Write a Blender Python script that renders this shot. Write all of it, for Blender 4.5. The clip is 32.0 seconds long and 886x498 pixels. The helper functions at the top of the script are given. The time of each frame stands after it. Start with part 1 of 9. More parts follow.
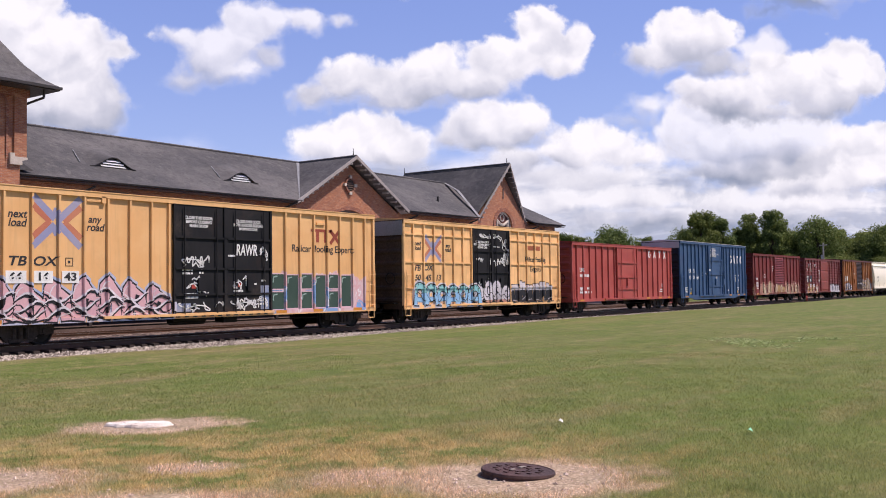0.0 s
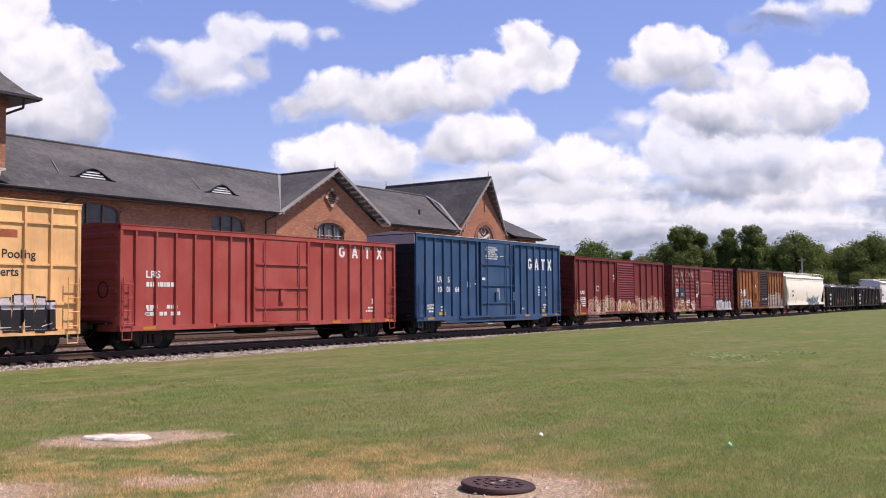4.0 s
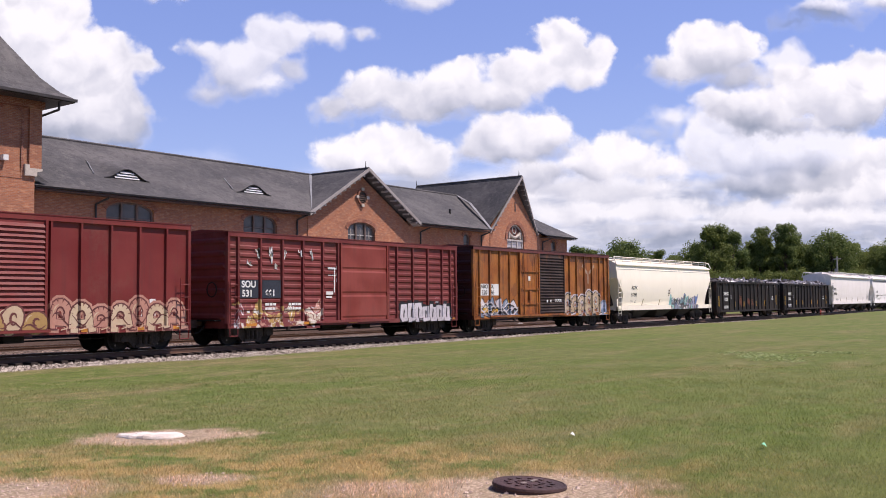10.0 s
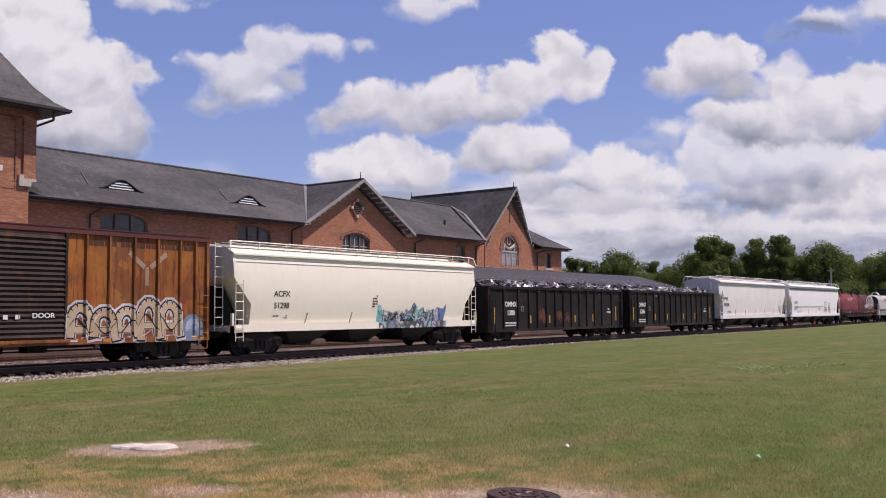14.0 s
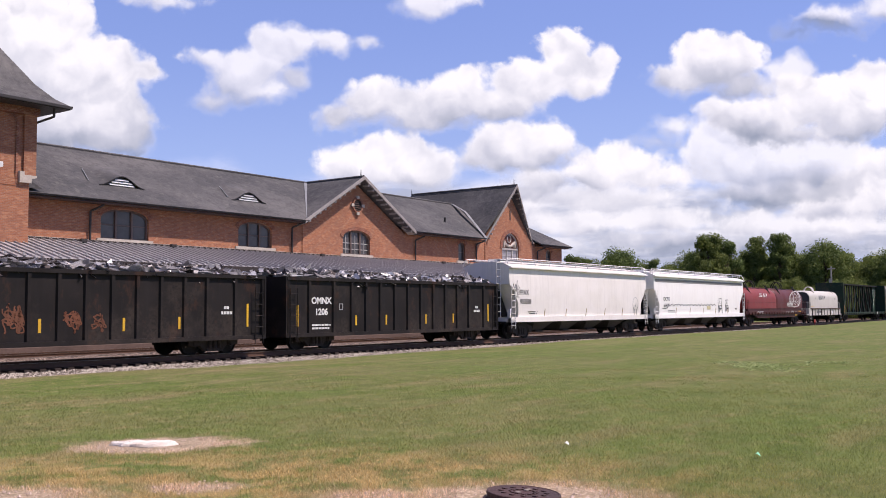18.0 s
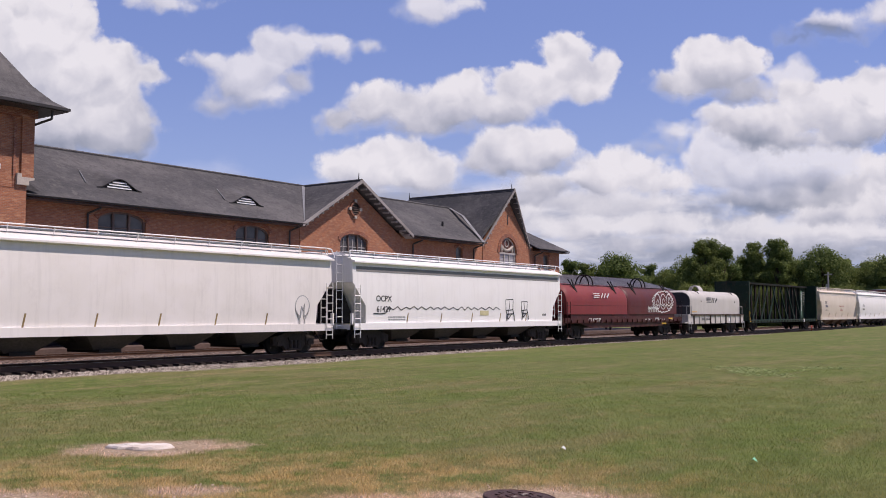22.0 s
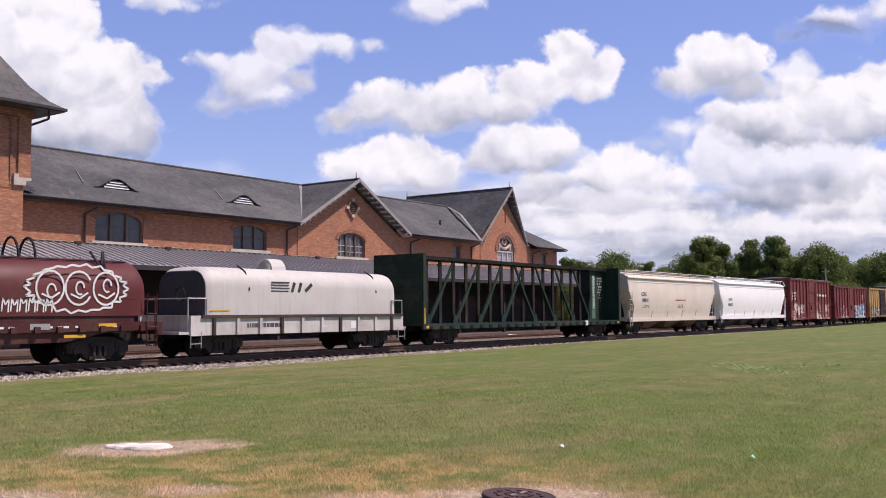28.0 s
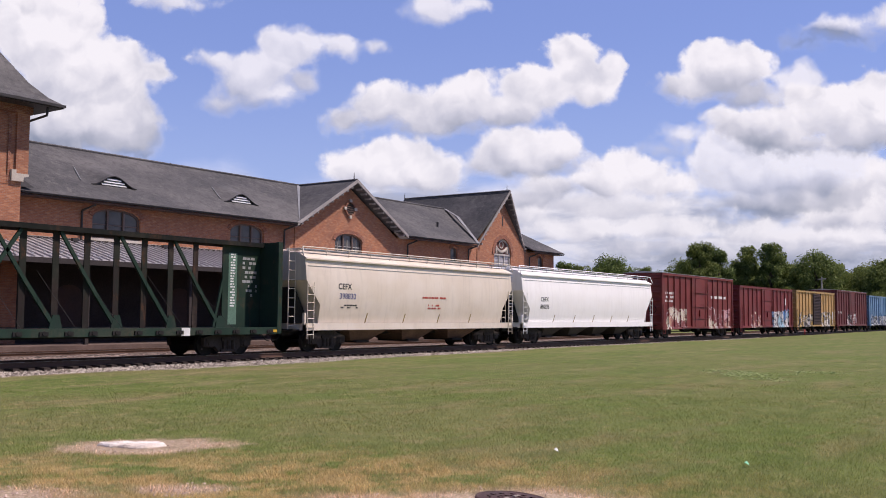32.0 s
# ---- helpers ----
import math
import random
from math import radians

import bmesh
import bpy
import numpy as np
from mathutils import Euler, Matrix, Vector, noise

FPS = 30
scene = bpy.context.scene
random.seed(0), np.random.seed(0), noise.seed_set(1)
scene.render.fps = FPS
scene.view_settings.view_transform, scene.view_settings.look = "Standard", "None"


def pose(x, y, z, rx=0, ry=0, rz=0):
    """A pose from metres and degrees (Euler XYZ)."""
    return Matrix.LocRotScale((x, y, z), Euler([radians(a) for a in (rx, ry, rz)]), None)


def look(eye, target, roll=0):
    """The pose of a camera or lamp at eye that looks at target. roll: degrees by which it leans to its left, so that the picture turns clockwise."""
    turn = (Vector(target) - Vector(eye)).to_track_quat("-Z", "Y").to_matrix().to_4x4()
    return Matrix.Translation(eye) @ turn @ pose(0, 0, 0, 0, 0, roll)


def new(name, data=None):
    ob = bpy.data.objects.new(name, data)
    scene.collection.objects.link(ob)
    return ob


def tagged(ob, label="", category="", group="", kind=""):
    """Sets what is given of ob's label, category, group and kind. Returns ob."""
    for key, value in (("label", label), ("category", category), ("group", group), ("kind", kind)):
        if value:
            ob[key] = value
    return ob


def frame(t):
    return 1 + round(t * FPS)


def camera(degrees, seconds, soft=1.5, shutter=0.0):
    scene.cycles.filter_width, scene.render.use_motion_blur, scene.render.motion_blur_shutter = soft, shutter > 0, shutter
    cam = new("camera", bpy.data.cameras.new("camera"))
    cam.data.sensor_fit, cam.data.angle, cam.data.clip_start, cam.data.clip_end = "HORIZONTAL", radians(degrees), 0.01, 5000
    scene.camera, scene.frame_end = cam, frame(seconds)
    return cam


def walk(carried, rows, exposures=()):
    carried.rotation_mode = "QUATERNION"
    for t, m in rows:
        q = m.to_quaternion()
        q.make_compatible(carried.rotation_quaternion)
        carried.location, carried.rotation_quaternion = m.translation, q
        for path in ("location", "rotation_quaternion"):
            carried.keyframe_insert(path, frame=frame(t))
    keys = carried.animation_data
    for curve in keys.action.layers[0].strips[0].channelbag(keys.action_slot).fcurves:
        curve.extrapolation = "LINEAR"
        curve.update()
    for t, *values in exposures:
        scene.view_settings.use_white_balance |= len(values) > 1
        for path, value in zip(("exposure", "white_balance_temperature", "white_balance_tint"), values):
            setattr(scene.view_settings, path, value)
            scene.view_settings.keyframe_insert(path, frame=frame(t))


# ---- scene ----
def aim(yaw, pitch, roll):
    """The camera at the tripod-high standpoint, turned yaw degrees clockwise from the track's normal."""
    return pose(0, 0, 1.68, 0, 0, -yaw) @ pose(0, 0, 0, 90 + pitch) @ pose(0, 0, 0, 0, 0, roll)


cam = camera(49.18, 32.0, soft=0.95)
walk(cam, [
    (0.0, aim(54.475, 2.343, -0.731)),
    (0.5, aim(54.337, 2.525, -0.735)),
    (1.0, aim(54.444, 2.538, -0.597)),
    (1.5, aim(54.779, 2.575, -0.540)),
    (2.0, aim(55.427, 2.734, -0.590)),
    (2.5, aim(55.843, 3.015, -0.504)),
    (3.0, aim(55.945, 3.079, -0.340)),
    (3.5, aim(55.902, 3.106, -0.425)),
    (5.5, aim(54.080, 2.920, -0.684)),
    (6.0, aim(53.938, 2.837, -0.844)),
    (6.5, aim(54.073, 2.792, -0.862)),
    (7.0, aim(54.315, 2.902, -0.785)),
    (7.5, aim(54.327, 3.150, -0.784)),
    (8.0, aim(54.428, 3.260, -0.671)),
    (8.5, aim(54.685, 3.238, -0.543)),
    (9.0, aim(54.943, 3.210, -0.483)),
    (9.5, aim(54.678, 3.109, -0.397)),
    (10.0, aim(53.777, 3.081, -0.505)),
    (10.5, aim(53.508, 3.201, -0.540)),
    (11.0, aim(53.798, 3.273, -0.506)),
    (11.5, aim(54.139, 3.284, -0.545)),
    (12.0, aim(54.307, 3.320, -0.514)),
    (12.5, aim(54.344, 3.578, -0.451)),
    (13.0, aim(54.250, 3.682, -0.440)),
    (13.5, aim(54.160, 3.652, -0.440)),
    (14.0, aim(54.102, 3.731, -0.439)),
    (14.5, aim(53.902, 3.730, -0.436)),
    (16.5, aim(53.698, 3.661, -0.449)),
    (17.0, aim(53.897, 3.635, -0.386)),
    (17.5, aim(54.016, 3.601, -0.296)),
    (18.0, aim(54.083, 3.582, -0.312)),
    (18.5, aim(54.146, 3.601, -0.371)),
    (19.0, aim(54.252, 3.630, -0.437)),
    (19.5, aim(54.461, 3.680, -0.320)),
    (20.0, aim(54.552, 3.689, -0.336)),
    (20.5, aim(54.465, 3.751, -0.286)),
    (21.0, aim(54.271, 3.785, -0.145)),
    (21.5, aim(54.177, 3.808, -0.089)),
    (22.0, aim(54.234, 3.819, -0.067)),
    (22.5, aim(54.434, 3.813, -0.090)),
    (23.0, aim(54.616, 3.796, -0.060)),
    (23.5, aim(54.622, 3.763, -0.019)),
    (24.0, aim(54.493, 3.756, -0.025)),
    (24.5, aim(54.406, 3.757, -0.081)),
    (25.0, aim(54.439, 3.704, -0.274)),
    (25.5, aim(54.545, 3.712, -0.280)),
    (27.5, aim(54.446, 3.718, -0.299)),
    (28.0, aim(54.369, 3.734, -0.317)),
    (28.5, aim(54.486, 3.785, -0.139)),
    (29.0, aim(54.688, 3.801, -0.041)),
    (29.5, aim(54.730, 3.802, -0.026)),
    (30.0, aim(54.635, 3.819, 0.096)),
    (30.5, aim(54.597, 3.819, 0.268)),
    (31.0, aim(54.621, 3.954, 0.245)),
    (31.5, aim(54.640, 4.009, 0.362)),
    (32.0, aim(54.549, 3.865, 0.504)),
], exposures=[(t, e + 0.05, 6700, 23) for t, e in ((0.0, 0.0), (3.0, 0.0), (6.0, 0.1), (7.0, 0.08), (9.0, 0.03), (11.0, 0.0), (12.0, -0.08), (13.0, -0.25), (14.0, -0.36), (15.0, -0.25), (16.5, 0.0), (18.0, 0.03), (19.0, -0.07), (20.0, -0.25), (21.0, -0.31), (22.0, -0.32), (23.0, -0.27), (24.0, -0.21), (25.0, -0.14), (28.0, -0.03), (29.0, 0.0), (30.0, 0.03), (31.0, -0.03), (32.0, -0.13))])

# how far the train has rolled, in metres, at each time
TRAVEL = [(0.0, 0.00), (1.0, 8.04), (2.0, 16.11), (3.0, 24.21), (3.5, 28.25), (5.5, 44.47), (7.0, 56.70), (8.0, 64.92), (9.0, 73.15), (10.0, 81.39), (11.0, 89.59), (12.0, 97.79), (13.0, 106.05), (14.0, 114.32), (14.5, 118.43), (16.5, 134.86), (18.0, 147.17), (19.0, 155.40), (20.0, 163.61), (21.0, 171.76), (22.0, 179.83), (23.0, 187.99), (24.0, 196.15), (25.0, 204.21), (25.5, 208.26), (27.5, 224.42), (28.5, 232.44), (29.5, 240.43), (30.5, 248.35), (31.5, 256.27), (32.0, 260.26)]

# ---- light ----
SUN = Vector((0.32, -0.53, 1.0)).normalized()
sun = new("sun", bpy.data.lights.new("sun", "SUN"))
sun.data.energy, sun.data.angle, sun.data.color = 5.0, radians(0.55), (1.0, 0.94, 0.85)
sun.matrix_world = look(SUN * 200, (0, 0, 0))

world = bpy.data.worlds.new("sky")
scene.world = world
world.use_nodes = True

# ---- node helpers ----
def node(nt, kind, ins=None, **props):
    n = nt.nodes.new(kind)
    for key, value in props.items():
        setattr(n, key, value)
    for key, value in (ins or {}).items():
        if isinstance(value, bpy.types.NodeSocket):
            nt.links.new(value, n.inputs[key])
        else:
            n.inputs[key].default_value = value
    return n


def calc(nt, op, a, b=0.0, clamp=False):
    return node(nt, "ShaderNodeMath", {0: a, 1: b}, operation=op, use_clamp=clamp).outputs[0]


def vec(nt, op, a, b=(0, 0, 0)):
    n = node(nt, "ShaderNodeVectorMath", {0: a, 1: b}, operation=op)
    return n.outputs["Value"] if op in ("LENGTH", "DOT_PRODUCT") else n.outputs[0]


def ramp(nt, x, lo, hi, a=0.0, b=1.0):
    return node(nt, "ShaderNodeMapRange", {"Value": x, "From Min": lo, "From Max": hi, "To Min": a, "To Max": b}, interpolation_type="SMOOTHSTEP").outputs[0]


def blend(nt, f, a, b, how="MIX"):
    n = node(nt, "ShaderNodeMix", None, data_type="RGBA", blend_type=how)
    for i, v in ((0, f), (6, a), (7, b)):
        if isinstance(v, bpy.types.NodeSocket):
            nt.links.new(v, n.inputs[i])
        else:
            n.inputs[i].default_value = (*v, 1) if i > 0 and len(v) == 3 else v
    return n.outputs[2]


def grain(nt, co, scale, detail=4.0, rough=0.55, stretch=None, warp=0.0):
    if stretch:
        co = vec(nt, "MULTIPLY", co, stretch)
    return node(nt, "ShaderNodeTexNoise", {"Vector": co, "Scale": scale, "Detail": detail, "Roughness": rough, "Distortion": warp})


# ---- sky with fair-weather cumulus ----
CLOUDS = []


def cloud(top, base, grey, soft, *lobes):
    """One cumulus: heights of its crown and base, greyness of its base, softness of its edge, and its lobes' centres and radii."""
    CLOUDS.append((top, base, grey, soft, lobes))


# low haze bank
cloud(3.60, 4.60, 0.85, 0.30, (10.83, 3.54, 1.50, 0.26), (10.50, 3.95, 1.25, 0.24), (11.95, 4.02, 1.00, 0.26), (14.20, 4.03, 1.90, 0.26), (12.90, 4.38, 3.30, 0.26), (9.10, 3.70, 0.60, 0.20))
# lower middle
cloud(2.70, 3.70, 0.55, 0.12, (11.17, 2.92, 0.72, 0.30), (11.70, 3.10, 0.60, 0.22), (10.60, 3.16, 0.52, 0.26), (9.78, 3.28, 0.52, 0.22), (9.35, 3.43, 0.40, 0.18))
# bright foot
cloud(3.10, 4.10, 0.45, 0.16, (15.55, 3.48, 0.95, 0.42), (15.00, 3.70, 0.90, 0.30), (15.98, 2.98, 0.60, 0.40))
# dark-based mass
cloud(2.50, 3.85, 1.00, 0.2, (13.53, 2.86, 1.26, 0.56), (14.54, 3.00, 1.20, 0.58), (12.72, 2.80, 0.40, 0.42), (13.05, 2.38, 0.50, 0.36), (14.10, 3.38, 1.30, 0.32), (13.60, 3.48, 1.00, 0.30))
# torn wisp
cloud(2.00, 2.60, 0.30, 0.50, (12.05, 2.27, 0.36, 0.22), (11.80, 2.56, 0.50, 0.14))
# great right cloud
cloud(1.30, 2.80, 0.72, 0.12, (15.55, 1.58, 0.58, 0.46), (14.54, 1.86, 0.78, 0.54), (13.66, 2.20, 0.76, 0.42), (15.10, 2.13, 0.90, 0.50), (15.90, 1.88, 0.50, 0.50), (12.98, 2.02, 0.42, 0.24), (14.30, 2.43, 0.80, 0.22))
# soft companion
cloud(1.00, 1.85, 0.25, 0.35, (14.10, 1.34, 0.46, 0.36), (13.75, 1.63, 0.50, 0.24))
# upper right
cloud(0.70, 1.80, 0.55, 0.08, (12.78, 1.16, 0.70, 0.46), (13.26, 0.98, 0.34, 0.30), (12.18, 1.48, 0.62, 0.28), (13.20, 1.56, 0.50, 0.20))
# round cloud
cloud(2.20, 3.15, 0.6, 0.14, (9.10, 2.60, 0.72, 0.44), (9.75, 2.60, 0.56, 0.42), (8.60, 2.83, 0.40, 0.26), (9.30, 2.83, 1.00, 0.28))
# centre lower
cloud(2.60, 3.50, 0.6, 0.14, (7.03, 2.90, 1.02, 0.46), (6.30, 2.98, 0.60, 0.36), (7.60, 2.98, 0.60, 0.40))
# centre
cloud(0.60, 2.40, 0.50, 0.09, (10.06, 0.84, 0.46, 0.34), (9.49, 1.53, 0.70, 0.42), (10.56, 1.24, 0.42, 0.34), (10.83, 1.08, 0.17, 0.20), (8.41, 1.63, 0.40, 0.38), (8.95, 1.90, 0.80, 0.34), (6.70, 1.81, 0.60, 0.42), (7.50, 1.91, 0.80, 0.42), (6.1, 2.08, 0.42, 0.28), (8.00, 1.88, 0.60, 0.46), (10.40, 1.48, 0.44, 0.28), (10.15, 1.08, 0.34, 0.40))
# frayed
cloud(0.50, 1.95, 0.5, 0.30, (4.95, 0.86, 0.50, 0.42), (5.35, 0.73, 0.32, 0.28), (4.50, 1.33, 0.66, 0.46), (3.95, 1.76, 0.54, 0.26), (4.70, 1.63, 0.56, 0.30), (5.27, 1.38, 0.34, 0.24), (3.85, 1.04, 0.38, 0.15), (5.95, 0.72, 0.42, 0.22), (6.65, 0.75, 0.17, 0.09))
# left mass
cloud(0.00, 2.70, 0.58, 0.12, (0.64, 0.38, 0.75, 0.85), (1.48, 0.28, 0.28, 0.40), (1.85, 1.48, 0.92, 0.76), (2.77, 1.33, 0.24, 0.28), (2.00, 2.13, 0.92, 0.72), (1.20, 1.18, 0.80, 0.85), (2.25, 2.60, 0.40, 0.18), (0.90, 2.28, 0.90, 0.70))
# top right
cloud(0.10, 0.55, 1.00, 0.30, (14.87, 0.43, 0.70, 0.24), (15.81, 0.16, 0.50, 0.30), (14.30, 0.66, 0.36, 0.12))
# top scraps
cloud(-0.30, 0.50, 0.30, 0.25, (3.00, -0.02, 0.66, 0.14), (7.67, 0.10, 0.44, 0.26), (8.20, 0.00, 0.30, 0.14), (0.40, 0.12, 0.24, 0.22))

nt = world.node_tree
nt.nodes.clear()
way = nt.nodes.new("ShaderNodeTexCoord").outputs["Generated"]
air = node(nt, "ShaderNodeTexSky", None, sky_type="NISHITA", sun_disc=False, sun_elevation=math.asin(SUN.z), sun_rotation=math.atan2(SUN.x, SUN.y), air_density=1.0, dust_density=0.4, ozone_density=1.5).outputs[0]
air = blend(nt, 1.0, air, (1.14, 1.22, 1.62), "MULTIPLY")
# scattered cumulus over the rest of the sky; the bank before the camera is an object of its own
far_puff = grain(nt, vec(nt, "MULTIPLY", way, (1, 1, 2.2)), 3.0, 8, 0.6)
front = vec(nt, "DOT_PRODUCT", way, (0.81, 0.58, 0.07))
around = calc(nt, "MULTIPLY", ramp(nt, far_puff.outputs["Fac"], 0.64, 0.74), ramp(nt, front, 0.7, 0.84, 1.0, 0.0))
sky = blend(nt, around, air, (7.4, 7.5, 8.0))
nt.links.new(node(nt, "ShaderNodeBackground", {"Color": sky, "Strength": 0.072}).outputs[0], nt.nodes.new("ShaderNodeOutputWorld").inputs[0])


SKY_TILT = pose(0, 0, 0, 0, 0, -54.31) @ pose(0, 0, 0, 93.65) @ pose(0, 0, 0, 0, 0, 0.05)


def cloud_material(top, base, grey, fray, lobes):
    """A sunlit cumulus: bright crown, lavender-grey base, frayed edge, clear round it."""
    m = bpy.data.materials.new("cumulus")
    m.use_nodes = True
    t = m.node_tree
    t.nodes.clear()
    way = vec(t, "NORMALIZE", t.nodes.new("ShaderNodeTexCoord").outputs["Object"])
    ax, ay, az = [tuple(SKY_TILT.to_3x3().col[i]) for i in range(3)]
    deep = calc(t, "MAXIMUM", calc(t, "MULTIPLY", vec(t, "DOT_PRODUCT", way, az), -1.0), 0.2)
    su = calc(t, "ADD", calc(t, "MULTIPLY", calc(t, "DIVIDE", vec(t, "DOT_PRODUCT", way, ax), deep), 17.13), 7.84)
    sv = calc(t, "SUBTRACT", 4.41, calc(t, "MULTIPLY", calc(t, "DIVIDE", vec(t, "DOT_PRODUCT", way, ay), deep), 17.13))
    plane = node(t, "ShaderNodeCombineXYZ", {0: su, 1: sv, 2: top + base}).outputs[0]
    clear = t.nodes.new("ShaderNodeBsdfTransparent").outputs[0]
    if not lobes:
        # thin glowing veil added to brighten the blue, and layered grey-white stratocumulus towards the horizon
        streak = grain(t, plane, 1.5, 8, 0.6, (0.5, 1.7, 1), 0.4)
        drift = grain(t, plane, 0.55, 4, 0.5)
        down = calc(t, "ADD", sv, calc(t, "MULTIPLY", calc(t, "SUBTRACT", drift.outputs["Fac"], 0.5), 1.6))
        bank = calc(t, "MULTIPLY", ramp(t, down, 2.9, 3.5), ramp(t, streak.outputs["Fac"], 0.3, 0.5, 0.55, 1.0))
        edge = calc(t, "MULTIPLY", calc(t, "MULTIPLY", ramp(t, su, -6.0, -3.0), ramp(t, su, 19.0, 22.0, 1.0, 0.0)), ramp(t, sv, -4.0, -1.5))
        own = calc(t, "MULTIPLY", edge, calc(t, "ADD", 0.38, calc(t, "MULTIPLY", bank, 0.57)))
        layers = grain(t, plane, 1.1, 7, 0.58, (0.45, 1.9, 1), 0.6)
        stuff = blend(t, ramp(t, layers.outputs["Fac"], 0.38, 0.58), (0.8, 0.86, 0.93), (0.42, 0.49, 0.62))
        heavy = calc(t, "MULTIPLY", ramp(t, grain(t, plane, 0.62, 5, 0.52, (0.55, 1.35, 1)).outputs["Fac"], 0.42, 0.58), ramp(t, su, 9.0, 13.5))
        stuff = blend(t, calc(t, "MULTIPLY", heavy, 0.8), stuff, (0.33, 0.4, 0.53))
        veil_glow = blend(t, ramp(t, sv, 0.0, 4.2), (0.34, 0.515, 1.06), (0.5, 0.68, 1.09))
        hue = blend(t, bank, veil_glow, stuff)
    else:
        puff = grain(t, plane, 1.25, 4, 0.5)
        swirl = vec(t, "MULTIPLY", vec(t, "SUBTRACT", puff.outputs["Color"], (0.5, 0.5, 0.5)), (0.62, 0.5, 0))
        wob = vec(t, "ADD", plane, swirl)
        curl = vec(t, "ADD", wob, vec(t, "MULTIPLY", vec(t, "SUBTRACT", grain(t, plane, 4.5, 5, 0.6).outputs["Color"], (0.5, 0.5, 0.5)), (0.3, 0.26, 0)))
        knobs = node(t, "ShaderNodeTexVoronoi", {"Vector": curl, "Scale": 2.3, "Smoothness": 0.5}, feature="SMOOTH_F1").outputs["Distance"]
        beads = node(t, "ShaderNodeTexVoronoi", {"Vector": curl, "Scale": 5.6, "Smoothness": 0.5}, feature="SMOOTH_F1").outputs["Distance"]
        lumps = grain(t, plane, 3.4, 8, 0.6)
        rough = calc(t, "ADD", calc(t, "MULTIPLY", calc(t, "SUBTRACT", lumps.outputs["Fac"], 0.5), 0.3), calc(t, "ADD", calc(t, "MULTIPLY", calc(t, "SUBTRACT", 0.42, knobs), 0.26), calc(t, "MULTIPLY", calc(t, "SUBTRACT", 0.4, beads), 0.12)))
        # billows: darker where more cloud stands towards the light
        body = grain(t, wob, 1.15, 4, 0.45)
        lit = grain(t, vec(t, "ADD", wob, (0.1, -0.26, 0)), 1.15, 4, 0.45)
        billow = calc(t, "MULTIPLY", calc(t, "SUBTRACT", lit.outputs["Fac"], body.outputs["Fac"]), 1.25)
        fold = calc(t, "MULTIPLY", calc(t, "SUBTRACT", knobs, 0.34), 0.22)
        deep_in, tone = None, None
        for cx, cy, rx, ry in lobes:
            p = vec(t, "MULTIPLY", vec(t, "SUBTRACT", wob, (cx, cy, 0)), (1 / rx, 1 / ry, 0))
            d = calc(t, "MULTIPLY", calc(t, "SUBTRACT", 1.0, vec(t, "LENGTH", p)), min(rx, ry) * 1.5)
            low = vec(t, "DOT_PRODUCT", p, (-0.25, 0.8, 0))
            if deep_in is None:
                deep_in, tone = d, low
            else:
                pick = ramp(t, calc(t, "SUBTRACT", d, deep_in), -0.2, 0.2)
                tone = calc(t, "ADD", tone, calc(t, "MULTIPLY", pick, calc(t, "SUBTRACT", low, tone)))
                deep_in = node(t, "ShaderNodeMath", {0: deep_in, 1: d, 2: 0.2}, operation="SMOOTH_MAX").outputs[0]
        here = calc(t, "ADD", deep_in, rough)
        sag = ramp(t, node(t, "ShaderNodeSeparateXYZ", {0: wob}).outputs[1], top + 0.3 * (base - top), base)
        width = calc(t, "ADD", fray * 0.55 - 0.02, calc(t, "MULTIPLY", sag, 0.24))
        own = node(t, "ShaderNodeMapRange", {"Value": here, "From Min": -0.17, "From Max": width}, interpolation_type="SMOOTHSTEP").outputs[0]
        own = calc(t, "MULTIPLY", own, 0.97 if fray < 0.2 else 0.82)
        patch = ramp(t, grain(t, plane, 0.8, 3, 0.5).outputs["Fac"], 0.3, 0.66, 0.6, 1.2)
        shade = calc(t, "ADD", calc(t, "MULTIPLY", calc(t, "MULTIPLY", sag, patch), 0.12 + grey * 0.8), calc(t, "MULTIPLY", ramp(t, tone, -0.2, 1.0), 0.12 + 0.26 * grey))
        shade = calc(t, "MULTIPLY", calc(t, "ADD", shade, calc(t, "ADD", billow, fold)), ramp(t, here, -0.1, 0.14, 0.35, 1.0))
        c = node(t, "ShaderNodeValToRGB", {0: calc(t, "ADD", shade, 0.0, True)})
        c.color_ramp.elements[0].color = (0.93, 0.975, 0.995, 1)
        c.color_ramp.elements[1].color = (0.27, 0.33, 0.43, 1)
        c.color_ramp.elements.new(0.45).color = (0.6, 0.65, 0.73, 1)
        hue = c.outputs[0]
    light = node(t, "ShaderNodeEmission", {"Color": hue, "Strength": 1.0}).outputs[0]
    mix = node(t, "ShaderNodeMixShader", {0: own, 1: clear, 2: light}).outputs[0]
    t.links.new(mix, t.nodes.new("ShaderNodeOutputMaterial").inputs[0])
    return m


